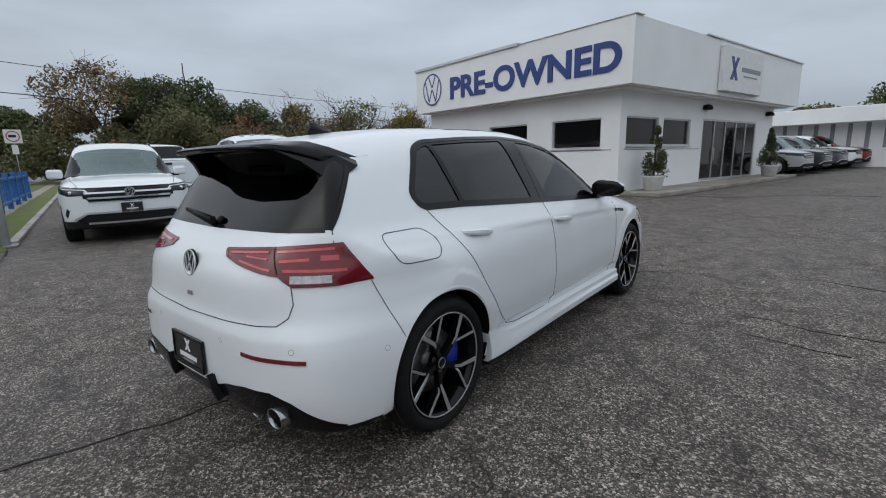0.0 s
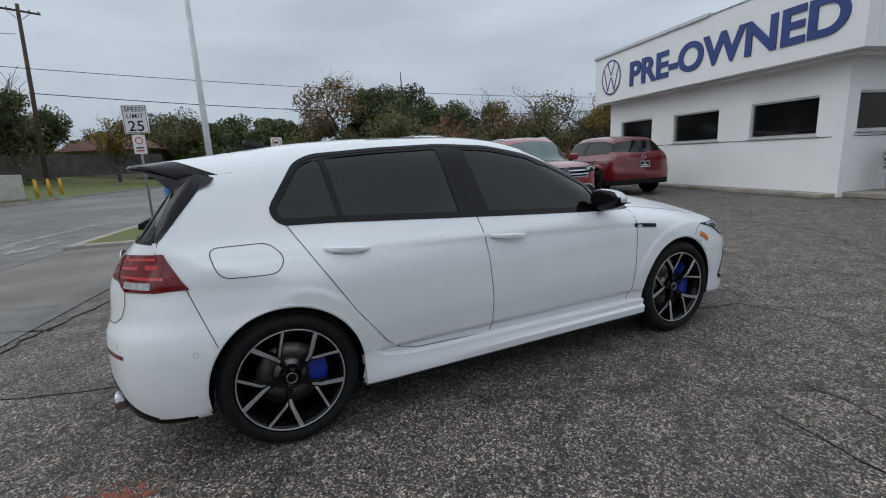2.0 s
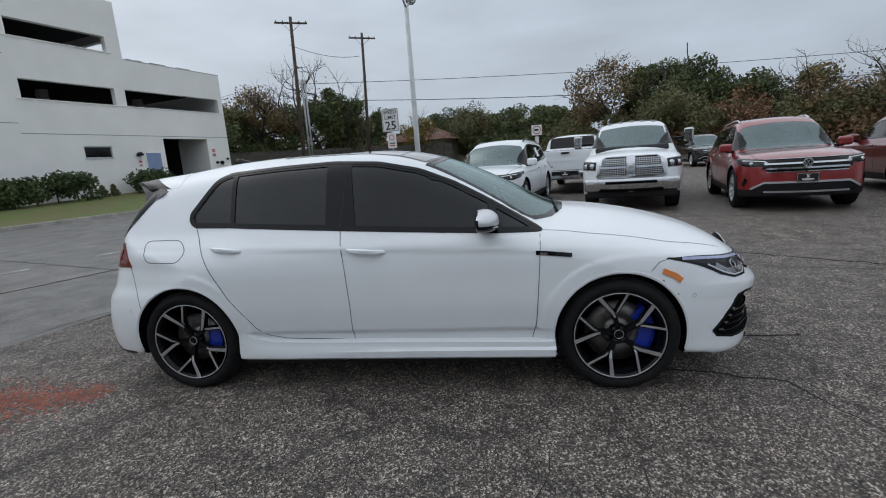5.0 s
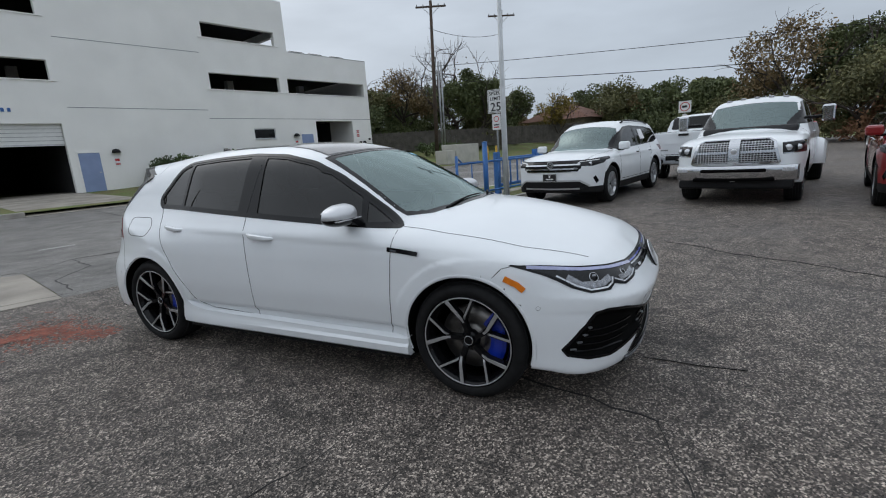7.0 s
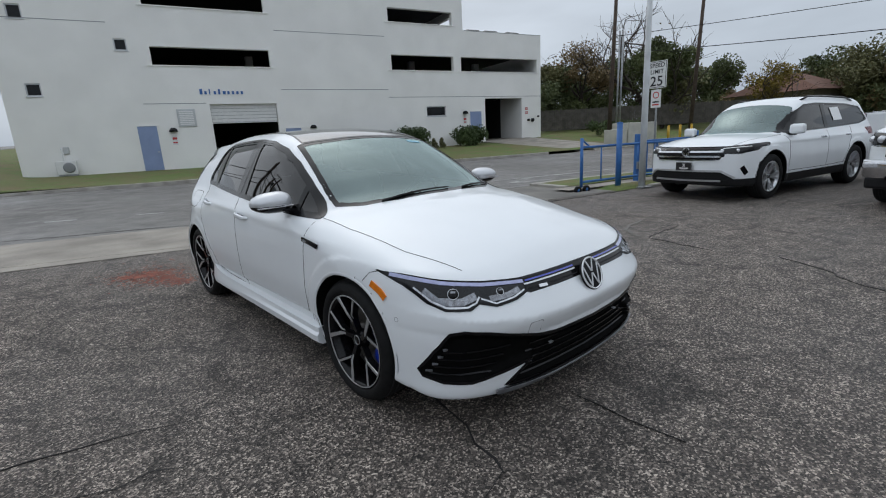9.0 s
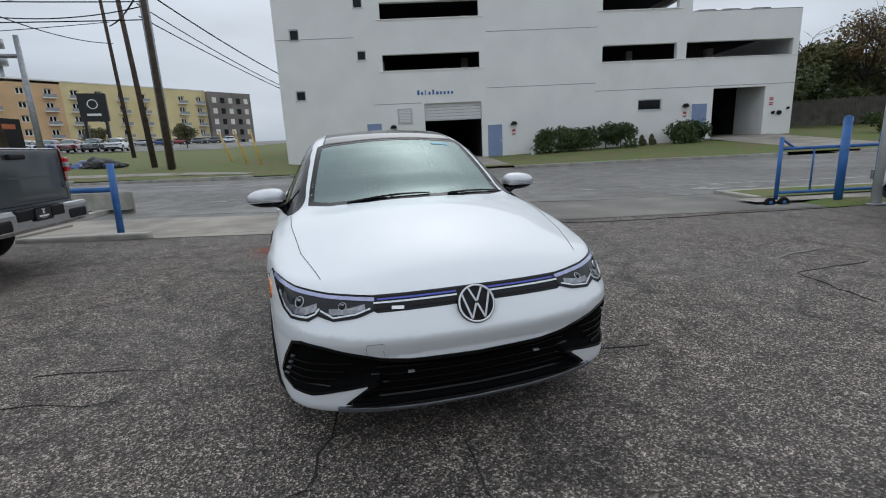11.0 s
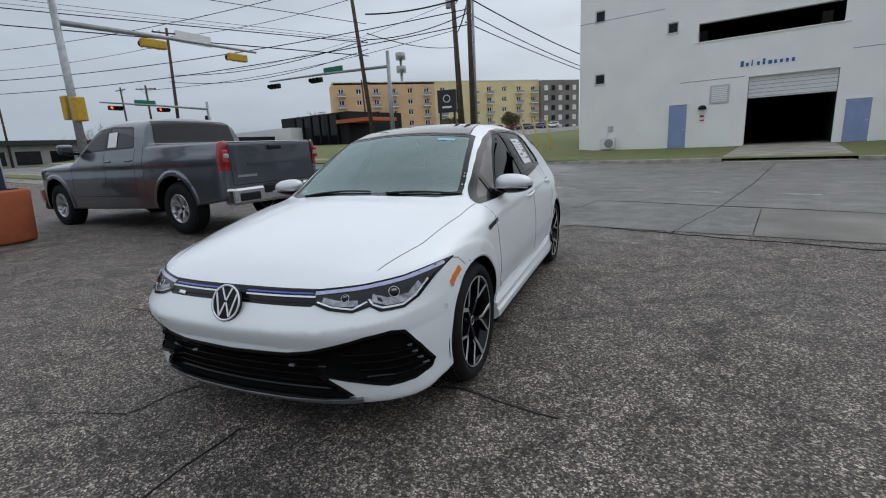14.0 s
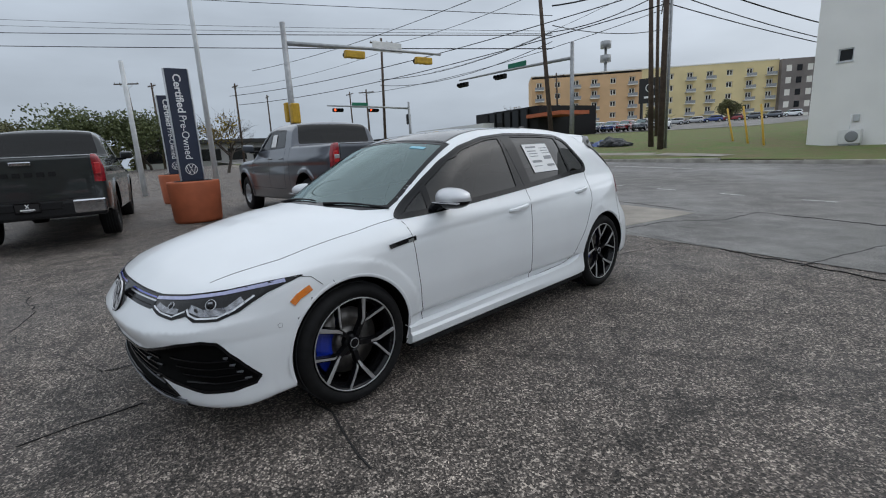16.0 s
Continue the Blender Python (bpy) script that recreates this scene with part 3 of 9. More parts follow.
            for s in (-1, 1):
                spoke([(0.05, a + s * 0.2), (0.12, a + s * 0.13), (rim_r - 0.01, a + s * 0.24)], 0.035, 0.03, hub_z, -0.01, 0.03, spec[1], "spoke")
    part("hub", lathe([(0.0, hub_z - 0.05), (0.060, hub_z - 0.05), (0.045, hub_z - 0.010), (0.036, hub_z - 0.002), (0.0, hub_z + 0.0)], 24, turn), rim_mat, w)
    cap = part("hub_cap", lathe([(0.0, hub_z), (0.031, hub_z), (0.030, hub_z + 0.008), (0.027, hub_z + 0.010), (0.0, hub_z + 0.011)], 32, turn), GLOSS_BLACK, w)
    part("cap_ring", lathe([(0.026, hub_z + 0.0095), (0.026, hub_z + 0.0125), (0.0235, hub_z + 0.0125), (0.0235, hub_z + 0.0095)], 32, turn, True), SATIN_SILVER, cap)
    if brake:
        part("brake_disc", lathe([(0.05, -0.10), (brake[0], -0.10), (brake[0], -0.115), (0.05, -0.115)], 48, turn, True), DISC_STEEL, w)
        part("disc_bell", lathe([(0.0, -0.075), (0.075, -0.08), (0.085, -0.10), (0.085, -0.12), (0.0, -0.12)], 32, turn), DISC_STEEL, w)
        a0, span = brake[1], brake[2]
        bm = bmesh.new()
        rows = []
        for i in range(9):
            a = a0 + span * (i / 8 - 0.5)
            ro, ri = brake[0] + 0.022, brake[0] - 0.065
            e = 1 - 0.25 * abs(i / 4 - 1) ** 3
            rows.append([bm.verts.new((rr * math.cos(a), rr * math.sin(a), zz)) for rr, zz in ((ro, -0.13), (ro, -0.085 + 0.01 * e), (ro - 0.02, -0.068 + 0.012 * e - 0.012), (ri + 0.02, -0.068 + 0.012 * e - 0.012), (ri, -0.085 + 0.01 * e), (ri, -0.13))])
        for a, b in zip(rows, rows[1:]):
            for j in range(6):
                bm.faces.new((a[j], a[(j + 1) % 6], b[(j + 1) % 6], b[j]))
        bm.faces.new(rows[0][::-1])
        bm.faces.new(rows[-1])
        bmesh.ops.recalc_face_normals(bm, faces=bm.faces)
        bm.transform(turn)
        part("brake_caliper", bm, brake[3], w)
    return w


def badge(parent, m, r, back, front, name="badge"):
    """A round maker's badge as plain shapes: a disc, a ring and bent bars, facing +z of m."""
    b = part(name, lathe([(0, -0.004), (r, -0.004), (r, 0.003), (r * 0.96, 0.006), (0, 0.007)], 40, m), back, parent)
    part("badge_ring", lathe([(r * 0.97, 0.005), (r * 0.97, 0.0105), (r * 0.87, 0.0105), (r * 0.87, 0.005)], 40, m, True), front, b)

    def bar(x0, y0, x1, y1, w=0.098):
        d = Vector((x1 - x0, y1 - y0)).normalized()
        s = Vector((-d.y, d.x)) * w / 2
        o = [(x0 + s.x, y0 + s.y), (x0 - s.x, y0 - s.y), (x1 - s.x, y1 - s.y), (x1 + s.x, y1 + s.y)]
        part("badge_bar", prism([(a * r, c * r) for a, c in o], 0.005, 0.0095, m), front, b)
    bar(-0.36, 0.82, -0.02, 0.12)
    bar(0.36, 0.82, 0.02, 0.12)
    for s in (-1, 1):
        bar(s * 0.72, 0.52, s * 0.34, -0.74)
        bar(s * 0.34, -0.74, s * 0.03, 0.0)
    return b


def plate(parent, m, w=0.32, hgt=0.165, frame_mat=None, fill=None):
    """A dealer's plate: dark insert in a frame, an emblem of two crossed bars and bars for its writing."""
    p = part("plate", box(-w / 2, w / 2, -hgt / 2, hgt / 2, -0.006, 0.004, 0.003, m), fill or PLATE_BLACK, parent, "black dealer plate")
    bm = bmesh.new()
    for x0, x1, y0, y1 in ((-w / 2, w / 2, hgt / 2 - 0.012, hgt / 2), (-w / 2, w / 2, -hgt / 2, -hgt / 2 + 0.02), (-w / 2, -w / 2 + 0.01, -hgt / 2 + 0.02, hgt / 2 - 0.012), (w / 2 - 0.01, w / 2, -hgt / 2 + 0.02, hgt / 2 - 0.012)):
        bm_box(bm, x0, x1, y0, y1, 0.004, 0.009, 0, m)
    part("plate_frame", bm, frame_mat or GLOSS_BLACK, p)
    bm = bmesh.new()
    for s in (-1, 1):
        bm_prism(bm, [(s * 0.028, 0.055), (s * 0.012, 0.055), (-s * 0.026, 0.0), (-s * 0.010, 0.0)], 0.0045, 0.006, m)
    bmesh.ops.recalc_face_normals(bm, faces=bm.faces)
    part("emblem", bm, PRINT_WHITE, p)
    part("writing_bar", box(-0.085, 0.085, -0.035, -0.015, 0.0045, 0.006, 0, m), PRINT_WHITE, p)
    part("small_writing_bar", box(-0.055, 0.055, -0.052, -0.043, 0.0045, 0.006, 0, m), PRINT_GREY, p)
    return p


def facing(p, n, up=(0, 0, 1)):
    """A frame at p whose z looks along n and whose y is as upright as can be."""
    z = Vector(n).normalized()
    x = Vector(up).cross(z).normalized()
    y = z.cross(x)
    return Matrix(((x.x, y.x, z.x, p[0]), (x.y, y.y, z.y, p[1]), (x.z, y.z, z.z, p[2]), (0, 0, 0, 1)))


def seat(parent, x, y, z, back=1.0, w=0.5, material=None, rest=True):
    bm = bmesh.new()
    bm_box(bm, x - w / 2, x + w / 2, y - 0.25, y + 0.25, z - 0.08, z + 0.06, 0.04)
    m = Matrix.Translation((x, y - 0.24, z)) @ Matrix.Rotation(radians(18), 4, "X")
    bm_box(bm, -w / 2, w / 2, -0.07, 0.07, 0.0, 0.58, 0.05, m)
    s = part("seat", bm, material or CABIN_GREY, parent)
    if rest:
        part("headrest", box(-0.13, 0.13, -0.05, 0.05, 0.60, 0.78, 0.04, m), material or CABIN_GREY, s)
    return s


def steering_wheel(parent, x, y, z, tilt=25):
    m = Matrix.Translation((x, y, z)) @ Matrix.Rotation(radians(90 - tilt), 4, "X")
    bm = bmesh.new()
    k = 28
    pts = [m @ Vector((0.18 * math.cos(2 * math.pi * i / k), 0.18 * math.sin(2 * math.pi * i / k), 0)) for i in range(k + 1)]
    bm_tube(bm, pts, [0.016] * (k + 1), 8, False)
    bm_box(bm, -0.16, 0.16, -0.03, 0.03, -0.02, 0.02, 0.01, m)
    bm_box(bm, -0.03, 0.03, -0.16, 0.0, -0.02, 0.02, 0.01, m)
    return part("steering_wheel", bm, CABIN, parent)

# ---- the white hatchback in the middle of the lot ----
hatch = thing("hatchback_car", "white five-door hatchback with black twin-spoke wheels parked on wet asphalt", "car")
GRILLE = [(0, 0.437), (0.30, 0.443), (0.41, 0.458), (0.64, 0.517), (0.725, 0.528), (0.762, 0.515), (0.80, 0.43), (0.828, 0.335), (0.82, 0.305), (0.78, 0.287), (0.70, 0.288), (0.60, 0.317), (0.432, 0.354), (0.50, 0.30), (0.562, 0.250), (0.3, 0.238), (0, 0.235), (-0.2, 0.235), (-0.2, 0.437)]
HATCH = {
    "half": 0.893, "height": 1.46, "ends": (-2.15, 2.22), "belt": 0.97,
    "top": [(-2.3, 1.27), (-1.75, 1.345), (-1.56, 1.383), (-1.37, 1.413), (-1.0, 1.447), (-0.6, 1.458), (-0.2, 1.452), (0.05, 1.43), (0.3, 1.372), (0.55, 1.268), (0.8, 1.14), (1.0, 1.03), (1.10, 0.995), (1.3, 0.972), (1.5, 0.938), (1.75, 0.875), (1.95, 0.80), (2.08, 0.72), (2.25, 0.6)],
    "crown": [(-2.2, 0.06), (-1.0, 0.065), (0.2, 0.06), (0.9, 0.05), (1.2, 0.06), (1.6, 0.085), (2.1, 0.05)],
    "inset": [(0.05, 0.12), (0.17, 0.06), (0.3, 0.03), (0.42, 0.012), (0.55, 0.0), (0.72, 0.0), (0.80, 0.006), (0.88, 0.022), (0.95, 0.062), (1.0, 0.092), (1.15, 0.175), (1.30, 0.262), (1.40, 0.325), (1.5, 0.40)],
    "taper": [(-2.2, 0.085), (-1.7, 0.074), (-1.27, 0.062), (-0.8, 0.022), (-0.1, 0.0), (0.4, 0.012), (0.92, 0.05), (1.4, 0.06), (2.2, 0.06)],
    "shift": [(-2.2, 0), (-0.4, 0), (0.2, 0.2), (0.6, 0.34), (1.1, 0.38), (1.5, 0.15), (2.2, 0.05)],
    "nose": [(0.0, 2.02), (0.15, 2.12), (0.2, 2.185), (0.3, 2.215), (0.45, 2.232), (0.52, 2.222), (0.56, 2.204), (0.62, 2.163), (0.70, 2.112), (0.78, 2.03), (0.9, 1.9)],
    "bow_f": [(0, 0), (0.2, 0.008), (0.4, 0.032), (0.55, 0.075), (0.65, 0.13), (0.72, 0.19), (0.78, 0.28), (0.83, 0.42), (0.87, 0.62), (1.0, 1.5)],
    "keep_f": [(0, 0.7), (0.2, 0.78), (0.3, 0.86), (0.5, 0.9), (0.65, 1.0), (1, 1.08)],
    "tail": [(0.0, -1.93), (0.2, -2.0), (0.26, -2.048), (0.32, -2.072), (0.42, -2.083), (0.55, -2.083), (0.61, -2.080), (0.645, -2.068), (0.68, -2.056), (0.8, -2.045), (0.9, -2.0), (0.98, -1.93), (1.02, -1.895), (1.2, -1.75), (1.34, -1.63), (1.5, -1.5)],
    "bow_r": [(0, 0), (0.3, 0.005), (0.5, 0.03), (0.65, 0.12), (0.74, 0.215), (0.80, 0.34), (0.84, 0.5), (0.88, 0.75), (1.0, 1.6)],
    "keep_r": [(0, 0.46), (0.4, 0.48), (0.52, 0.52), (0.62, 0.64), (0.72, 0.84), (0.82, 1.0), (0.9, 1.0), (1.02, 0.68), (1.2, 0.5), (1.4, 0.5)],
    "low": [(-2.2, 0.25), (-1.9, 0.23), (-1.65, 0.24), (-1.0, 0.2), (1.0, 0.2), (1.7, 0.21), (1.9, 0.19), (2.2, 0.19)],
    "rad": [(-2.2, 0.16), (-1.0, 0.14), (0.3, 0.12), (0.9, 0.09), (1.3, 0.11), (2.2, 0.12)],
    "wheels": [(1.315, 0.335), (-1.315, 0.335)], "arch": 0.358, "flare": 0.007, "nose_edge": (0.552, 0.04, 0.60, 0.052), "well": 0.55,
    "crease": (0.885, -0.043, 0.008), "soft": 0.042, "sill": (0.385, 0.022), "recess": (GRILLE, 0.035), "rn": 0.05, "rt": 0.045,
    "body_label": "white painted body shell",
}
DLO = rounded([(0.925, 0.922), (-0.26, 0.995), (-1.0, 1.04), (-1.265, 1.048), (-1.305, 1.11), (-1.15, 1.325), (-1.06, 1.36), (-0.7, 1.378), (-0.35, 1.384), (-0.05, 1.362), (0.21, 1.305), (0.42, 1.218), (0.62, 1.108)], 0.035, 3)


def within(poly, lo, hi, inset):
    """The part of an outline between two slanting lines (points at the belt and the roof), drawn in by inset."""
    def g(v):
        p = np.abs(v[:, 0])
        y, z = v[:, 1], v[:, 2]
        d = poly_sd(y, z, poly) + inset
        for (y0, y1), s in ((lo, 1), (hi, -1)):
            at = y0 + (y1 - y0) * (z - 0.95) / 0.4
            d = np.maximum(d, s * (at - y))
        return np.maximum(d, 0.35 - p)
    return g


def far_y(y0, s):
    def gate(p):
        return s * (y0 - p[:, 1])
    return gate


def above(z0):
    def gate(p):
        return z0 - p[:, 2]
    return gate


def outside(x0):
    def gate(p):
        return x0 - p[:, 0]
    return gate


DOOR_F = rounded([(0.845, 0.295), (0.865, 0.4), (0.885, 0.66), (0.905, 0.935), (0.5, 1.2), (0.0, 1.3), (-0.235, 1.3), (-0.255, 1.0), (-0.225, 0.75), (-0.213, 0.55), (-0.22, 0.325)], 0.03, 3)
DOOR_R = [(-0.22, 0.325), (-0.213, 0.55), (-0.225, 0.75), (-0.255, 1.0), (-0.235, 1.3), (-0.9, 1.3), (-1.2, 1.1), (-1.245, 1.04), (-1.15, 0.88), (-0.99, 0.62), (-0.84, 0.42), (-0.76, 0.357), (-0.66, 0.335)]
SCREEN = [(0, 1.10), (0.3, 1.07), (0.52, 0.99), (0.645, 0.885), (0.625, 0.74), (0.54, 0.245), (0.3, 0.29), (0, 0.30), (-0.2, 0.3), (-0.2, 1.10)]
SCREEN_IN = [(0, 1.06), (0.3, 1.03), (0.52, 0.95), (0.615, 0.865), (0.598, 0.74), (0.515, 0.29), (0.3, 0.325), (0, 0.335), (-0.2, 0.335), (-0.2, 1.06)]
TAIL_LAMP = [(0.245, 0.932), (0.5, 0.950), (0.735, 0.965), (0.775, 0.89), (0.806, 0.823), (0.752, 0.816), (0.631, 0.818), (0.582, 0.856), (0.375, 0.886), (0.27, 0.908)]
HEAD_LAMP = [(0.405, 0.699), (0.60, 0.713), (0.73, 0.729), (0.84, 0.752), (0.815, 0.708), (0.788, 0.645), (0.755, 0.617), (0.685, 0.618), (0.645, 0.641), (0.585, 0.624), (0.49, 0.636), (0.42, 0.657)]
DIFFUSER = [(0, 0.338), (0.19, 0.338), (0.30, 0.375), (0.45, 0.402), (0.583, 0.408), (0.67, 0.378), (0.757, 0.318), (0.815, 0.272), (0.95, 0.255), (0.95, 0.05), (-0.2, 0.05), (-0.2, 0.338)]
REGIONS = [
    ("quarter_glass", DARK_GLASS, within(DLO, (-2.0, -2.0), (-0.985, -1.035), 0.02), -0.004, True, "dark tinted quarter glass"),
    ("rear_door_glass", DARK_GLASS, within(DLO, (-0.955, -1.005), (-0.345, -0.375), 0.02), -0.004, True, "dark tinted rear door glass"),
    ("front_door_glass", DOOR_GLASS, within(DLO, (-0.155, -0.215), (0.665, 0.52), 0.02), -0.004, True, "tinted front door glass"),
    ("mirror_triangle_glass", DOOR_GLASS, within(DLO, (0.70, 0.56), (2.0, 2.0), 0.02), -0.004, True, ""),
    ("window_trim", GLOSS_BLACK, outline("side", DLO, outside(0.35)), 0.001, True, "gloss black window surround"),
    ("windscreen", SCREEN_GLASS, outline("top", SCREEN_IN, above(0.93)), -0.002, False, "greenish tinted windscreen"),
    ("windscreen_trim", GLOSS_BLACK, outline("top", SCREEN, above(0.93)), 0.0, False, "black windscreen border"),
    ("roof_glass", ROOF_GLASS, outline("top", [(0, 0.285), (0.3, 0.275), (0.50, 0.235), (0.47, 0.05), (0.44, -0.2), (0.42, -0.72), (0, -0.74), (-0.2, -0.74), (-0.2, 0.285)], above(1.2)), 0.001, False, "black panoramic roof glass"),
    ("rear_window", REAR_GLASS, outline("rear", [(0, 1.005), (0.45, 1.012), (0.9, 1.022), (0.9, 1.36), (-0.2, 1.36), (-0.2, 1.005)], lambda p: p[:, 1] - (-1.80 + 0.84 * (p[:, 2] - 1.0))), -0.002, False, "dark tinted rear window with raindrops"),
    ("tail_lamp", TAIL_RED, outline("rear", TAIL_LAMP, far_y(-1.5, -1)), 0.004, True, "dark red tail lamp"),
    ("headlamp", LAMP_BLACK, outline("front", HEAD_LAMP, far_y(1.4, 1)), 0.001, True, "clear headlamp with dark housing"),
    ("grille_strip", GLOSS_BLACK, outline("front", [(0, 0.70), (0.40, 0.70), (0.43, 0.655), (0.41, 0.645), (0, 0.65), (-0.2, 0.65), (-0.2, 0.70)], far_y(1.7, 1)), 0.001, False, "black grille strip"),
    ("lower_grille", GRILLE_VOID, outline("front", GRILLE, far_y(1.7, 1)), 0.0, False, "gloss black lower grille"),
    ("diffuser", GLOSS_BLACK, outline("rear", DIFFUSER, lambda p: p[:, 1] + 1.72), 0.0, False, "gloss black rear diffuser"),
    ("front_lip", MATT_BLACK, outline("front", [(0, 0.237), (0.54, 0.243), (0.59, 0.215), (0.59, 0.1), (-0.2, 0.1), (-0.2, 0.237)], far_y(1.9, 1)), 0.008, False, ""),
    ("front_door", WHITE_PAINT, outline("side", DOOR_F, outside(0.5)), 0.0, True, "white front door"),
    ("rear_door", WHITE_PAINT, outline("side", DOOR_R, outside(0.5)), 0.0, True, "white rear door"),
    ("bonnet", WHITE_PAINT, outline("top", [(0, 2.11), (0.43, 2.06), (0.62, 1.9), (0.70, 1.6), (0.748, 1.2), (0.757, 0.93), (0.735, 0.86), (0, 1.1), (-0.2, 1.1), (-0.2, 2.11)], above(0.705)), 0.0, False, "white bonnet"),
]
hatch_f, hatch_parts = build_body(hatch, HATCH, 0.02, REGIONS, WHITE_PAINT)
for s in (1, -1):
    seam(hatch, hatch_f, [(0.905, 0.93), (0.885, 0.66), (0.865, 0.42), (0.835, 0.295), (0.6, 0.298), (-0.22, 0.323), (-0.66, 0.337), (-0.76, 0.357), (-0.84, 0.42), (-0.99, 0.62), (-1.15, 0.88), (-1.245, 1.04)], "side", s, 0.0036)
    seam(hatch, hatch_f, [(-0.22, 0.323), (-0.213, 0.55), (-0.225, 0.75), (-0.255, 1.0)], "side", s, 0.0036)
    seam(hatch, hatch_f, [(-0.258, 1.0), (-0.24, 1.37)], "side", s, 0.008)
    seam(hatch, hatch_f, [(-1.60, 0.565), (-1.65, 0.70), (-1.69, 0.815)], "side", s, 0.003)
    seam(hatch, hatch_f, [(1.575, 0.748), (1.52, 0.735), (1.475, 0.69)], "side", s, 0.003)
    seam(hatch, hatch_f, [(s * 0.62, 1.9), (s * 0.70, 1.6), (s * 0.748, 1.2), (s * 0.757, 0.93), (s * 0.745, 0.86)], "top", 1, 0.003)
    seam(hatch, hatch_f, [(s * 0.628, 0.818), (s * 0.645, 0.75), (s * 0.636, 0.70), (s * 0.60, 0.67), (s * 0.3, 0.656), (0, 0.648)], "rear", 1, 0.004)
    seam(hatch, hatch_f, [(s * 0.70, 1.012), (s * 0.715, 0.965)], "rear", 1, 0.004)
    seam(hatch, hatch_f, [(s * 0.527, 0.948), (s * 0.577, 0.858)], "rear", 1, 0.005, None, "panel_gap", 0.006)
FLAP = rounded([(-1.595, 0.975), (-1.335, 0.972), (-1.275, 0.905), (-1.315, 0.842), (-1.555, 0.848)], 0.05, 5)
seam(hatch, hatch_f, [(-0.43, 0.703), (0, 0.706), (0.43, 0.703)], "front", 1, 0.008)
seam(hatch, hatch_f, FLAP + [FLAP[0]], "side", 1, 0.004, None, "fuel_flap")

arch_lips(hatch, HATCH, hatch_f, WHITE_PAINT)


def rim(root, f, poly, view, width, material, name, lift=0.002, signs=(1, -1), only=None):
    """A clean border laid over the edge of a region."""
    pts = list(poly) + [poly[0]]
    if only:
        pts = pts[only[0]:only[1]]
    for s in signs:
        q = pts if view == "side" else [(s * a, b) for a, b in pts]
        seam(root, f, q, view, s, width, material, name, lift)


rim(hatch, hatch_f, DLO, "side", 0.026, GLOSS_BLACK, "window_border", 0.003)
rim(hatch, hatch_f, GRILLE, "front", 0.014, GLOSS_BLACK, "grille_border", 0.003, (1, -1), (0, 17))
rim(hatch, hatch_f, TAIL_LAMP, "rear", 0.012, TAIL_RED, "lamp_border", 0.005)
rim(hatch, hatch_f, HEAD_LAMP, "front", 0.012, GLOSS_BLACK, "lamp_border", 0.004)
rim(hatch, hatch_f, [(0, 1.005), (0.45, 1.012), (0.68, 1.017)], "rear", 0.02, GLOSS_BLACK, "rear_window_border", 0.002, (1, -1), (0, 3))
for s in (1, -1):
    seam(hatch, hatch_f, [(-1.786, 1.017), (-1.70, 1.12), (-1.61, 1.225), (-1.53, 1.32)], "side", s, 0.022, GLOSS_BLACK, "rear_window_border", 0.003)
rim(hatch, hatch_f, SCREEN, "top", 0.012, GLOSS_BLACK, "screen_border", 0.002, (1, -1), (0, 8))
rim(hatch, hatch_f, [(0, 0.285), (0.3, 0.275), (0.50, 0.235), (0.47, 0.05), (0.44, -0.2), (0.42, -0.72), (0, -0.74)], "top", 0.012, GLOSS_BLACK, "roof_glass_border", 0.002, (1, -1), (0, 7))
rim(hatch, hatch_f, DIFFUSER, "rear", 0.014, GLOSS_BLACK, "diffuser_border", 0.003, (1, -1), (0, 8))

# ---- the hatchback's wheels, lamps and trim ----
MIRROR_CAP = mat("matt_silver_mirror_cap", (0.60, 0.61, 0.63), 0.38, metal=0.55, var=0.05, scale=12, coat=0.3)
for s, front_spin, rear_spin in ((1, 44, 58), (-1, 2.5, 33)):
    wheel(hatch, s * 0.876, 1.315, 0.326, 0.252, "twin", s, 0.235, 0.015, (0.178, radians(96), radians(88), CALIPER_BLUE), None, front_spin)
    wheel(hatch, s * 0.874, -1.315, 0.326, 0.252, "twin", s, 0.235, 0.015, (0.155, radians(85), radians(58), CALIPER_BLUE), None, rear_spin)


def loft(sections, close=True):
    """A skin over rings of equal length."""
    bm = bmesh.new()
    rows = [[bm.verts.new(p) for p in sec] for sec in sections]
    k = len(rows[0])
    for a, b in zip(rows, rows[1:]):
        for j in range(k if close else k - 1):
            f = bm.faces.new((a[j], a[(j + 1) % k], b[(j + 1) % k], b[j]))
            f.smooth = True
    if close:
        bm.faces.new(rows[0][::-1])
        bm.faces.new(rows[-1])
    bmesh.ops.recalc_face_normals(bm, faces=bm.faces)
    return bm


def crisp(ob, deg=35):
    ob.data.shade_smooth()
    ob.data.set_sharp_from_angle(angle=radians(deg))
    return ob


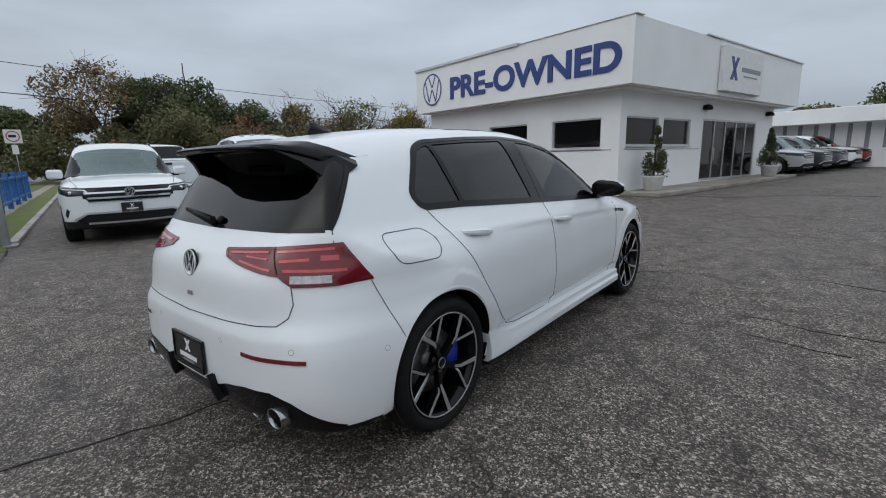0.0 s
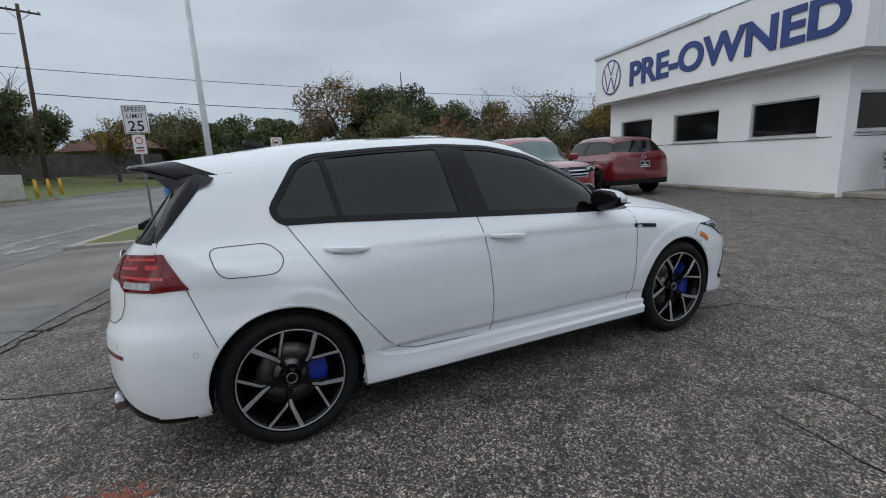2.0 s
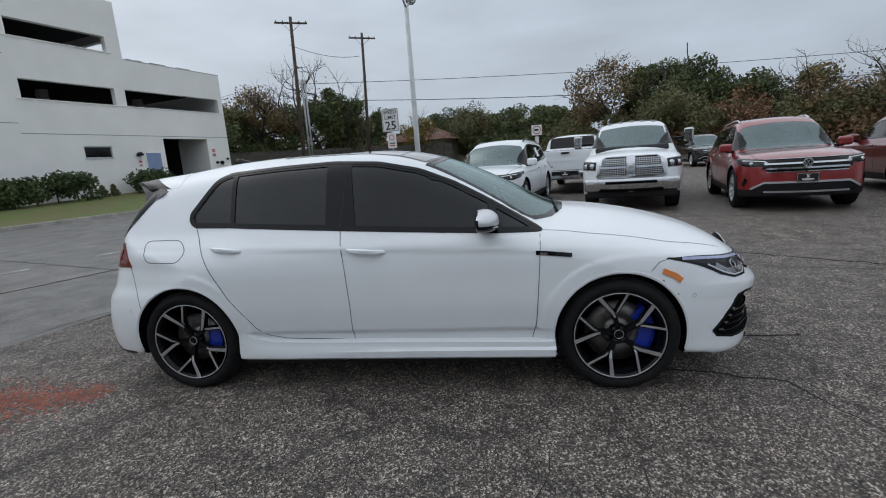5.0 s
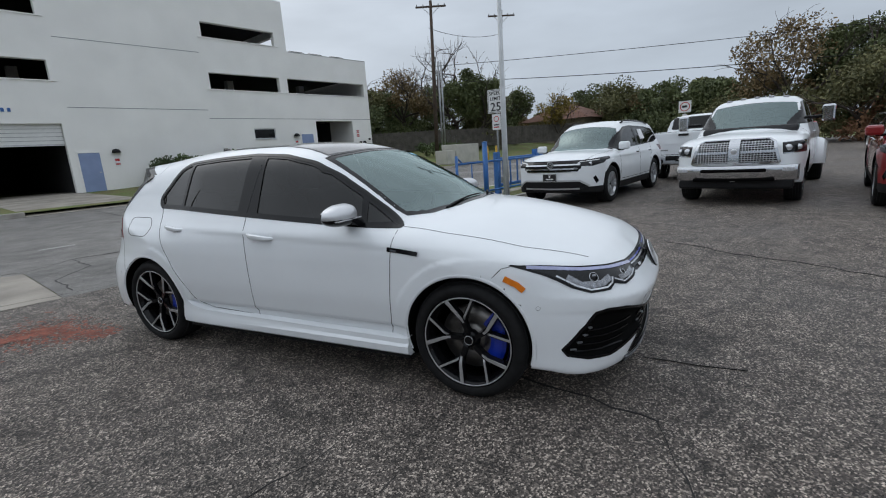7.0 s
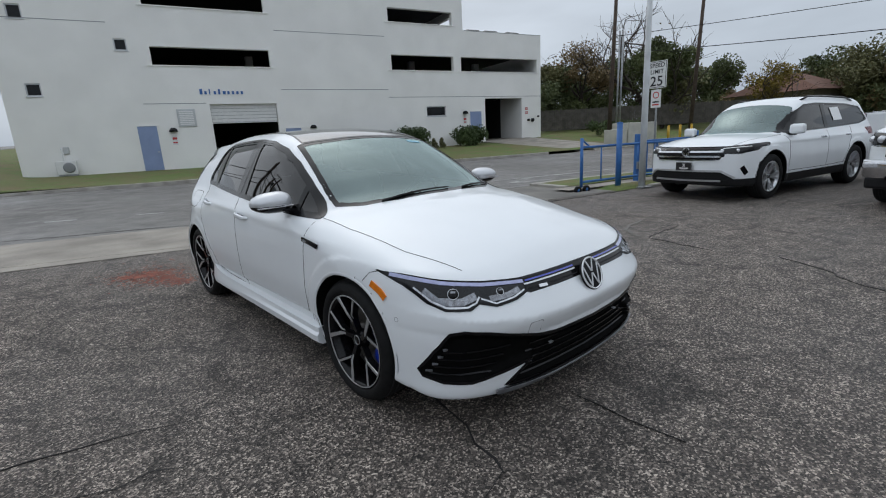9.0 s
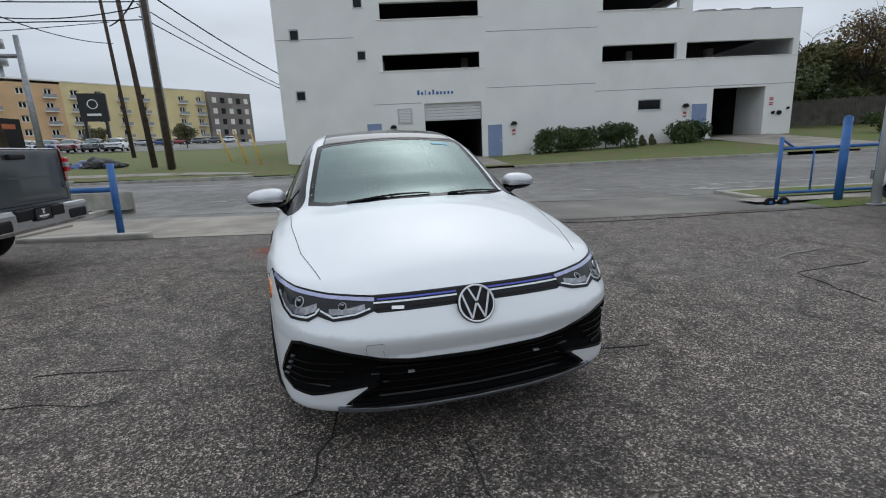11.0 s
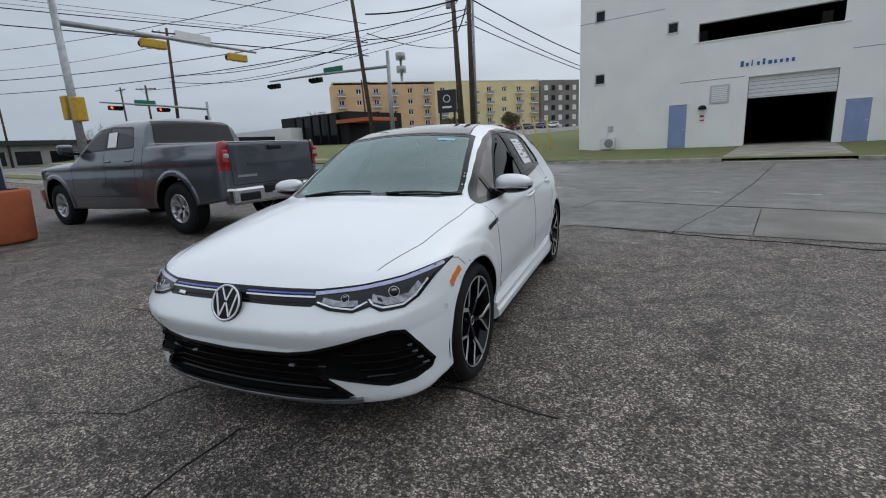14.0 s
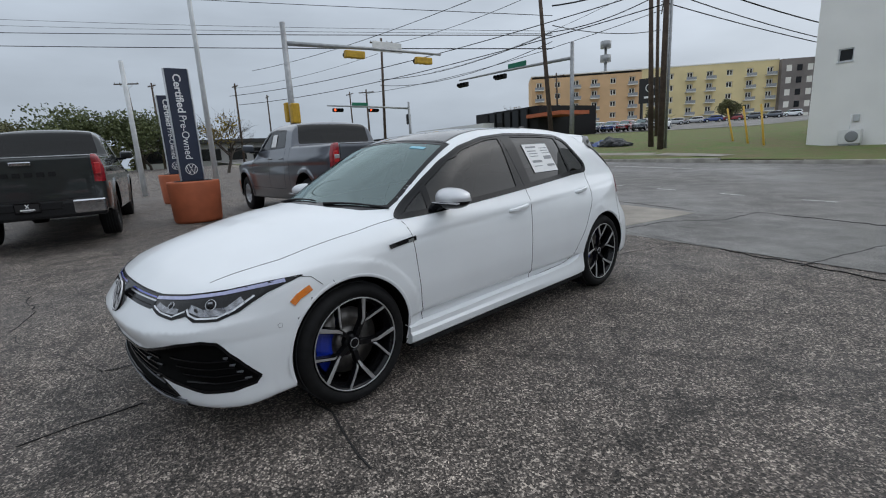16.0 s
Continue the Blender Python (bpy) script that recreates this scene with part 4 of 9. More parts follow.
# side skirts with their rear blade; black sill strip below paints in shadow
for s in (1, -1):
    secs = []
    for y, up, out in ((-0.965, 0.105, 0.0), (-0.93, 0.075, 0.004), (-0.86, 0.03, 0.008), (-0.74, 0.008, 0.01), (-0.5, 0.0, 0.008), (0.0, -0.004, 0.006), (0.6, -0.01, 0.006), (0.93, -0.012, 0.008), (0.965, -0.01, 0.004)):
        secs.append([(s * x, y, z) for x, z in ((0.80, 0.205), (0.865 + out, 0.205 + 0.15 * max(0, up) * 0), (0.888 + out, 0.222), (0.892 + out, 0.262), (0.878 + out, 0.285 + up * 0.7), (0.884, 0.318 + up), (0.84, 0.33 + up))])
    crisp(part("side_skirt", loft(secs), WHITE_PAINT, hatch, "white side skirt"))
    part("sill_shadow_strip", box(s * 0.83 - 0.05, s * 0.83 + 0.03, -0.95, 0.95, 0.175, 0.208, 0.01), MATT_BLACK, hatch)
    # mirrors
    bm = bmesh.new()
    bmesh.ops.create_uvsphere(bm, u_segments=28, v_segments=18, radius=1.0)
    for v in bm.verts:
        x, y, z = v.co
        y = y if y > -0.35 else -0.35 + (y + 0.35) * 0.25
        v.co = Vector((s * 0.915 + 0.124 * (abs(x) ** 0.8) * (1 if x > 0 else -1), 0.60 + 0.085 * y, 1.010 + 0.062 * (abs(z) ** 0.85) * (1 if z > 0 else -1) * (1 - 0.18 * x * s)))
    for f in bm.faces:
        f.smooth = True
    hi = [f for f in bm.faces if f.calc_center_median().z < 0.995 or f.calc_center_median().y < 0.576]
    low = bm.copy()
    bmesh.ops.delete(bm, geom=hi, context="FACES")
    cap = part("mirror_cap", bm, MIRROR_CAP, hatch, "matt silver mirror cap")
    low_faces = [f for f in low.faces if f.calc_center_median().z >= 0.995 and f.calc_center_median().y >= 0.576]
    bmesh.ops.delete(low, geom=low_faces, context="FACES")
    part("mirror_shell", low, GLOSS_BLACK, cap)
    part("mirror_glass", lathe([(0, 0), (0.9, 0), (0.95, 0.02), (0, 0.03)], 28, Matrix.Translation((s * 0.92, 0.571, 1.007)) @ Matrix.Rotation(radians(90), 4, "X") @ Matrix.Diagonal((0.098, 0.052, 0.1, 1))), CHROME, cap)
    part("turn_strip", box(s * 0.915 - 0.105, s * 0.915 + 0.105, 0.655, 0.682, 0.986, 0.994, 0.003), TAIL_CLEAR, cap)
    part("mirror_stalk", loft([[(s * 0.80, y, z) for y, z in ((0.57, 0.93), (0.68, 0.92), (0.67, 0.965), (0.58, 0.97))], [(s * 0.87, y, z) for y, z in ((0.565, 0.965), (0.66, 0.96), (0.655, 0.99), (0.57, 0.995))], [(s * 0.93, y, z) for y, z in ((0.57, 0.975), (0.65, 0.975), (0.65, 1.0), (0.57, 1.0))]]), GLOSS_BLACK, cap)
    # door handles; a flat grey strip paints the shade of each bowl
    for y0, y1, z in ((-1.10, -0.88, 0.918), (-0.205, 0.025, 0.878)):
        ys = np.linspace(y0, y1, 9)
        p = on_body(hatch_f, ys, np.full(9, z) - 0.02 * (ys - y0) / (y1 - y0), "side", s)
        secs = []
        for i, q in enumerate(p):
            t = abs(i / 4 - 1)
            o = 0.034 * (1 - t ** 4) + 0.002
            hh = 0.017 * (1 - 0.45 * t ** 2)
            secs.append([(q[0] + s * a, q[1], q[2] + b) for a, b in ((o - 0.016, -hh * 0.8), (o - 0.004, -hh), (o + 0.002, -hh * 0.3), (o, hh * 0.6), (o - 0.01, hh), (o - 0.018, hh * 0.7))])
        crisp(part("door_handle", loft(secs), WHITE_PAINT, hatch, "white door handle"))
        seam(hatch, hatch_f, [(y0 + 0.04, z - 0.012), (y1 - 0.04, z - 0.024)], "side", s, 0.03, PRINT_GREY, "handle_bowl_shade", 0.001)
    # fender badge, side marker, sensors
    b = seam(hatch, hatch_f, [(0.875, 0.818), (0.96, 0.810), (1.065, 0.797)], "side", s, 0.024, GLOSS_BLACK, "fender_badge", 0.006)
    seam(hatch, hatch_f, [(0.895, 0.812), (0.935, 0.809)], "side", s, 0.014, CHROME, "badge_mark", 0.008)
    seam(hatch, hatch_f, [(1.535, 0.688), (1.60, 0.657), (1.632, 0.630)], "side", s, 0.030, AMBER, "side_marker", 0.007)
    for view, a, bb in (("side", 1.70, 0.545), ("side", -1.69, 0.545), ("rear", s * 0.30, 0.575), ("rear", s * 0.68, 0.585)):
        q = on_body(hatch_f, a, bb, view, s)[0]
        nrm = -gradient(hatch_f, q[None])[0]
        part("parking_sensor", lathe([(0.0098, -0.001), (0.0115, -0.001), (0.0115, 0.0006), (0.0098, 0.0006)], 24, facing(q, nrm), True), PRINT_GREY, hatch)
        part("sensor_face", lathe([(0, -0.001), (0.0095, -0.001), (0.0095, 0.0003), (0, 0.0003)], 24, facing(q, nrm)), WHITE_PAINT, hatch).data.shade_flat()
    # tail lamp pieces
    tl = hatch_parts[("tail_lamp", s)]
    for pts, w, m, nm in (([(s * 0.29, 0.922), (s * 0.51, 0.936)], 0.011, TAIL_BRIGHT, "light_bar"), ([(s * 0.37, 0.898), (s * 0.545, 0.874)], 0.009, TAIL_BRIGHT, "light_bar"), ([(s * 0.40, 0.915), (s * 0.52, 0.912)], 0.007, TAIL_BRIGHT, "light_bar"),
                          ([(s * 0.545, 0.938), (s * 0.72, 0.950)], 0.010, TAIL_BRIGHT, "light_bar"), ([(s * 0.565, 0.905), (s * 0.66, 0.91)], 0.012, TAIL_BRIGHT, "light_bar"), ([(s * 0.59, 0.872), (s * 0.76, 0.868)], 0.012, TAIL_BRIGHT, "light_bar"),
                          ([(s * 0.622, 0.840), (s * 0.735, 0.838)], 0.030, TAIL_CLEAR, "reverse_lamp"), ([(s * 0.69, 0.915), (s * 0.735, 0.914)], 0.020, TAIL_BRIGHT, "brake_lamp")):
        seam(tl, hatch_f, pts, "rear", 1, w, m, nm, 0.0062)
    # headlamp pieces
    hl = hatch_parts[("headlamp", s)]
    seam(hl, hatch_f, [(s * 0.415, 0.690), (s * 0.60, 0.704), (s * 0.73, 0.720), (s * 0.825, 0.742)], "front", 1, 0.017, LAMP_STRIP, "light_strip", 0.005)
    seam(hl, hatch_f, [(s * 0.455, 0.668), (s * 0.52, 0.655), (s * 0.60, 0.652)], "front", 1, 0.026, LAMP_GREY, "reflector", 0.003)
    seam(hl, hatch_f, [(s * 0.645, 0.668), (s * 0.70, 0.648), (s * 0.765, 0.650), (s * 0.785, 0.69)], "front", 1, 0.034, LAMP_GREY, "reflector", 0.003)
    seam(hl, hatch_f, [(s * 0.435, 0.661), (s * 0.50, 0.643), (s * 0.585, 0.632), (s * 0.632, 0.656)], "front", 1, 0.007, LAMP_LENS, "lamp_edge", 0.005)
    seam(hl, hatch_f, [(s * 0.635, 0.664), (s * 0.655, 0.642), (s * 0.69, 0.627), (s * 0.75, 0.626), (s * 0.778, 0.650), (s * 0.80, 0.70)], "front", 1, 0.008, LAMP_LENS, "lamp_edge", 0.005)
    for x, z, r in ((0.545, 0.672, 0.016), (0.715, 0.680, 0.022)):
        q = on_body(hatch_f, s * x, z, "front")[0]
        nrm = -gradient(hatch_f, q[None])[0]
        part("projector", lathe([(0, 0.0), (r, 0.0), (r * 0.92, 0.004), (r * 0.6, 0.007), (0, 0.009)], 24, facing(q - nrm * 0.001, nrm)), GLOSS_BLACK, hl)
        part("lamp_bezel", lathe([(r, 0.0), (r * 1.12, 0.0), (r * 1.1, 0.005), (r, 0.006)], 24, facing(q - nrm * 0.001, nrm), True), LAMP_LENS, hl)
        # small pale box painted on the lens as its highlight
        part("glint", box(-r * 0.5, r * 0.5, r * 0.1, r * 0.55, 0.006, 0.0105, 0.001, facing(q - nrm * 0.001, nrm)), LAMP_GREY, hl)
    # corner vents: thin slats in the outer grille
    for k in range(4):
        z = 0.315 + 0.036 * k
        seam(hatch, hatch_f, [(s * (0.62 - 0.03 * k), z + 0.012), (s * 0.72, z + 0.004), (s * (0.80 - 0.008 * k), z + 0.008)], "front", 1, 0.007, GLOSS_BLACK, "vent_slat", 0.010)
        seam(hatch, hatch_f, [(s * (0.792 - 0.012 * k), z + 0.018), (s * (0.812 - 0.012 * k), z + 0.020)], "front", 1, 0.004, LIP_GREY, "vent_tick", 0.012)
    # exhaust tips
    for x in (0.468, 0.604):
        m = Matrix.Translation((s * x, -2.030, 0.312)) @ Matrix.Rotation(radians(90), 4, "X") @ Matrix.Diagonal((1.25, 1.0, 1.0, 1.0))
        part("exhaust_tip", lathe([(0.040, -0.20), (0.043, 0.0), (0.043, 0.018), (0.040, 0.022), (0.036, 0.018), (0.035, -0.02), (0.034, -0.19)], 32, m, True), DARK_CHROME, hatch, "chrome exhaust tip")
        # dark disc close to the mouth, painting the shade within the pipe
        part("bore_shade_disc", lathe([(0, -0.02), (0.0355, -0.02), (0.0355, 0.006), (0, 0.002)], 20, m), LINER, hatch)
    seam(hatch, hatch_f, [(s * 0.45, 0.550), (s * 0.60, 0.547), (s * 0.735, 0.546)], "rear", 1, 0.016, TAIL_RED, "rear_reflector", 0.004)
    seam(hatch, hatch_f, [(s * 0.20, 0.40), (s * 0.22, 0.29)], "rear", 1, 0.02, MATT_BLACK, "diffuser_fin", 0.03)

# front: badge, strip, slats, lip
q = on_body(hatch_f, 0, 0.648, "front")[0]
badge(hatch, facing(q + np.array([0, 0.020, 0]), (0, 1, 0.40)), 0.083, MATT_BLACK, BADGE_SILVER)
for z, w, m, nm in ((0.692, 0.008, BLUE_STRIP, "blue_strip"), (0.681, 0.008, SATIN_SILVER, "light_strip"), (0.662, 0.006, MATT_BLACK, "strip_slat")):
    for s in (1, -1):
        seam(hatch, hatch_f, [(s * 0.07, z), (s * 0.42, z - 0.002)], "front", 1, w, m, nm, 0.003)
seam(hatch, hatch_f, [(0.30, 0.657), (0.35, 0.659)], "front", 1, 0.014, BADGE_SILVER, "nose_badge", 0.006)
for k in range(5):
    z = 0.268 + 0.036 * k
    x = 0.52 - 0.022 * k
    seam(hatch, hatch_f, [(-x, z), (0, z - 0.004), (x, z)], "front", 1, 0.008, GLOSS_BLACK, "grille_slat", 0.010)
seam(hatch, hatch_f, [(-0.60, 0.228), (-0.3, 0.216), (0, 0.213), (0.3, 0.216), (0.60, 0.228)], "front", 1, 0.022, LIP_GREY, "lip_trim", 0.012)
for x, z in ((0.29, 0.375), (-0.29, 0.375)):
    q = on_body(hatch_f, x, z, "front")[0]
    part("grille_clip", box(q[0] - 0.014, q[0] + 0.014, q[1] - 0.01, q[1] + 0.014, z - 0.004, z + 0.004, 0.002), PRINT_GREY, hatch)
# tow cover outline
seam(hatch, hatch_f, rounded([(0.40, 0.535), (0.47, 0.532), (0.47, 0.475), (0.40, 0.470)], 0.01, 2) + [(0.41, 0.535)], "front", 1, 0.002, PRINT_GREY, "tow_cover")

# rear: badge, mark, plate, wiper, spoiler, fin
q = on_body(hatch_f, 0, 0.855, "rear")[0]
badge(hatch, facing(q + np.array([0, -0.003, 0]), (0, -1, 0.15)), 0.060, MATT_BLACK, BADGE_SILVER)
seam(hatch, hatch_f, [(-0.02, 0.722), (0.03, 0.724)], "rear", 1, 0.018, CHROME, "tailgate_mark", 0.004)
q = on_body(hatch_f, 0, 0.458, "rear")[0]
plate(hatch, facing(q + np.array([0, -0.008, 0]), (0, -1, 0.04)), 0.30, 0.15)
WING = [(0.0, -1.760, 0.0, -1.918), (0.20, -1.754, 0.19, -1.913), (0.36, -1.72, 0.335, -1.895), (0.44, -1.675, 0.40, -1.872), (0.495, -1.61, 0.43, -1.835), (0.53, -1.55, 0.465, -1.78), (0.55, -1.505, 0.52, -1.69)]


def wing_z(x, y):
    """The height of the spoiler's upper skin."""
    return 1.372 - 0.07 * x * x - 4.0 * max(0.0, x - 0.4) ** 2 + 0.12 * (y + 1.76) * (y > -1.76) - 0.10 * (-1.76 - y) * (y < -1.76)


for s in (1, -1):
    top, lip = [], []
    for xa, ya, xb, yb in WING:
        roof = on_body(hatch_f, s * xa, -1.44, "top")[0][2] + 0.003
        ys = np.linspace(-1.44, ya, 5)
        zs = [roof + (wing_z(xa, ya) - roof) * t for t in np.linspace(0, 1, 5) ** 0.9]
        up_ = list(zip(ys, zs))
        top.append([(s * xa, y, z) for y, z in up_ + [(y, z - 0.03) for y, z in up_[::-1]]])
        pts = [(xa + (xb - xa) * t, ya + (yb - ya) * t) for t in (0.0, 0.5, 0.93, 1.0)]
        zz = [wing_z(x, y) + 0.001 for x, y in pts]
        zz[-1] -= 0.008
        ring = [(s * x, y, z) for (x, y), z in zip(pts, zz)]
        ring += [(s * x, y, z - d) for (x, y), z, d in zip(pts[::-1], zz[::-1], (0.008, 0.024, 0.036, 0.045))]
        lip.append(ring)
    crisp(part("roof_spoiler", loft(top), WHITE_PAINT, hatch, "white roof spoiler"))
    crisp(part("spoiler_lip", loft(lip), GLOSS_BLACK, hatch, "gloss black spoiler lip"))
    fin = [(0.425, -1.838, 1.335), (0.50, -1.63, 1.325), (0.55, -1.515, 1.285), (0.60, -1.545, 1.255), (0.604, -1.62, 1.215), (0.594, -1.672, 1.18), (0.56, -1.70, 1.22), (0.50, -1.755, 1.28)]
    bm = bmesh.new()
    a = [bm.verts.new((s * x, y, z)) for x, y, z in fin]
    b = [bm.verts.new((s * (x - 0.03), y, z)) for x, y, z in fin]
    bm.faces.new(a)
    bm.faces.new(b[::-1])
    for j in range(len(fin)):
        bm.faces.new((a[j], a[(j + 1) % len(fin)], b[(j + 1) % len(fin)], b[j]))
    bmesh.ops.recalc_face_normals(bm, faces=bm.faces)
    part("spoiler_fin", bm, GLOSS_BLACK, hatch, "gloss black spoiler side fin")
part("brake_light_strip", box(-0.16, 0.16, -1.735, -1.70, 1.325, 1.338, 0.004), TAIL_RED, hatch)
q = on_body(hatch_f, 0.02, 1.03, "rear")[0]
w2 = on_body(hatch_f, -0.36, 1.06, "rear")[0]
part("rear_wiper", loft([[(q[0], q[1] - 0.03 + dy, q[2] + dz) for dy, dz in ((-0.015, -0.015), (-0.015, 0.015), (0.01, 0.015), (0.01, -0.015))], [(w2[0], w2[1] - 0.012 + dy, w2[2] + dz) for dy, dz in ((-0.008, -0.008), (-0.008, 0.008), (0.006, 0.008), (0.006, -0.008))]]), MATT_BLACK, hatch)
part("wiper_hub", lathe([(0, 0), (0.018, 0), (0.015, 0.016), (0, 0.018)], 16, facing(q + np.array([0.02, 0, 0]), (0, -1, 0.5))), MATT_BLACK, hatch)
fin_top = on_body(hatch_f, 0, -1.25, "top")[0][2]
part("antenna_fin", loft([[(x * 0.028 * k, y0, fin_top - 0.01 + z * hz) for x, z in ((-1, 0), (-0.3, 1), (0.3, 1), (1, 0))] for y0, k, hz in ((-1.17, 0.5, 0.012), (-1.24, 1.0, 0.035), (-1.31, 1.0, 0.06), (-1.345, 0.7, 0.062), (-1.35, 0.5, 0.02))]), GLOSS_BLACK, hatch)

# windscreen wipers, sticker, window label, mirror pod
for x0, y0, x1, y1 in ((0.42, 1.035, -0.10, 1.05), (-0.22, 1.06, -0.66, 0.885)):
    pts = [on_body(hatch_f, x0 + (x1 - x0) * t, y0 + (y1 - y0) * t, "top")[0] + np.array([0, 0, 0.008]) for t in np.linspace(0, 1, 8)]
    part("windscreen_wiper", tube([tuple(p) for p in pts], [0.008, 0.007, 0.007, 0.006, 0.006, 0.005, 0.005, 0.004], 8), MATT_BLACK, hatch)
seam(hatch, hatch_f, [(-0.30, 0.385), (-0.43, 0.365)], "top", 1, 0.03, mat("pale_blue_sticker", (0.25, 0.55, 0.68), 0.5, var=0.1, scale=40), "windscreen_sticker", 0.001)
part("mirror_pod", box(-0.09, 0.09, 0.32, 0.44, 1.285, 1.32, 0.02), CABIN, hatch)
part("rear_view_mirror", box(-0.12, 0.12, 0.30, 0.33, 1.21, 1.275, 0.015), CABIN, hatch)
ly, lz = np.linspace(-0.455, -0.80, 6), np.linspace(1.30, 1.085, 6)
gy, gz = np.meshgrid(ly, lz, indexing="ij")
p = on_body(hatch_f, gy.ravel() - 0.03 * (1.3 - gz.ravel()), gz.ravel(), "side", -1)
tri = []
for i in range(5):
    for j in range(5):
        a = i * 6 + j
        tri += [(a, a + 6, a + 1), (a + 1, a + 6, a + 7)]
lab = part("window_label", np_mesh("window_label", p + np.array([-0.002, 0, 0]), np.array(tri), PRINT_WHITE, False), None, hatch, "white printed price label")
for y0, y1, z, w in ((-0.48, -0.62, 1.275, 0.014), (-0.48, -0.60, 1.245, 0.008), (-0.49, -0.61, 1.225, 0.006), (-0.49, -0.60, 1.205, 0.006), (-0.49, -0.62, 1.165, 0.02), (-0.49, -0.60, 1.13, 0.006), (-0.66, -0.78, 1.265, 0.006), (-0.66, -0.77, 1.245, 0.006), (-0.67, -0.78, 1.225, 0.006), (-0.67, -0.78, 1.19, 0.03), (-0.67, -0.78, 1.13, 0.02)):
    seam(lab, hatch_f, [(y0 - 0.01, z), (y1 - 0.01, z)], "side", -1, w, PRINT_GREY, "print_bar", 0.003)

# inside
for s in (1, -1):
    seat(hatch, s * 0.36, -0.12, 0.52, material=CABIN_GREY)
    seat(hatch, s * 0.36, -0.98, 0.55, material=CABIN_GREY)
dash = part("dashboard", box(-0.68, 0.68, 0.52, 0.95, 0.68, 0.90, 0.06), CABIN, hatch)
part("dash_screen", box(-0.12, 0.14, 0.50, 0.53, 0.86, 0.97, 0.01), GLOSS_BLACK, dash)
part("cabin_floor", box(-0.7, 0.7, -1.5, 0.9, 0.26, 0.30), CABIN, hatch)
part("parcel_shelf", box(-0.55, 0.55, -1.62, -1.24, 0.90, 0.93, 0.01), CABIN, hatch)
steering_wheel(hatch, -0.36, 0.42, 0.86)

# ---- the other vehicles ----
LOT = pose(0, 0, 0, 0, 0, -13.697)


def rise(p):
    """The lot climbs gently towards the crossing."""
    return 0.015 * max(0.0, p - 1.0)


def spot(p, q, heading=0.0, z=None):
    """A pose on the lot: p along the row of parked cars, q away from the road; heading in degrees from the row's line."""
    return LOT @ pose(p, q, rise(p) if z is None else z, 0, 0, heading - 90)


def suv_shape(wb=2.98, over_f=0.97, over_r=1.13, half=0.985, high=1.76, wheel_r=0.385, slope=0.0):
    f, r = wb / 2, -wb / 2
    n, t = f + over_f, r - over_r
    return {
        "half": half, "height": high, "ends": (t, n), "belt": 1.08,
        "top": [(t - 0.3, high - 0.25), (t + 0.1, high - 0.09 - slope), (t + 0.5, high - 0.04 - slope / 2), (-0.4, high), (0.1, high - 0.03), (0.45, high - 0.14), (f - 0.45, 1.17), (f - 0.3, 1.12), (f + 0.2, 1.09), (f + 0.6, 1.03), (n - 0.12, 0.95), (n + 0.2, 0.75)],
        "crown": [(t, 0.05), (0, 0.05), (f - 0.3, 0.03), (n, 0.05)],
        "inset": [(0.05, 0.1), (0.3, 0.03), (0.5, 0.01), (0.75, 0.0), (0.95, 0.01), (1.05, 0.05), (1.15, 0.1), (1.4, 0.2), (1.65, 0.31), (1.9, 0.44)],
        "taper": [(t, 0.07), (r, 0.03), (0, 0), (f, 0.05), (n, 0.07)],
        "shift": [(t, 0), (0, 0.05), (0.4, 0.2), (f - 0.2, 0.25), (f + 0.3, 0.08), (n, 0.03)],
        "nose": [(0, n - 0.12), (0.25, n - 0.03), (0.5, n), (0.8, n - 0.01), (0.95, n - 0.06), (1.1, n - 0.2)],
        "bow_f": [(0, 0), (0.4, 0.03), (0.65, 0.09), (0.8, 0.18), (0.9, 0.34), (0.97, 0.6), (1.1, 1.2)],
        "keep_f": [(0, 1), (1.5, 1)],
        "tail": [(0, t + 0.12), (0.35, t + 0.02), (0.6, t), (0.8, t + 0.03), (1.1, t + 0.09), (1.3, t + 0.2 + slope), (high, t + 0.45 + slope * 2)],
        "bow_r": [(0, 0), (0.5, 0.03), (0.75, 0.1), (0.88, 0.22), (0.96, 0.45), (1.1, 1.0)],
        "keep_r": [(0, 1), (2, 1)],
        "low": [(t, 0.32), (r, 0.27), (f, 0.25), (n, 0.28)],
        "rad": [(t, 0.14), (0, 0.12), (f, 0.12), (n, 0.14)],
        "lip_low": 0.33, "wheels": [(f, wheel_r + 0.01), (r, wheel_r + 0.01)], "arch": wheel_r + 0.055, "flare": 0.012, "well": 0.62,
        "crease": (0.98, -0.01, 0.012), "rn": 0.07, "rt": 0.07,
    }


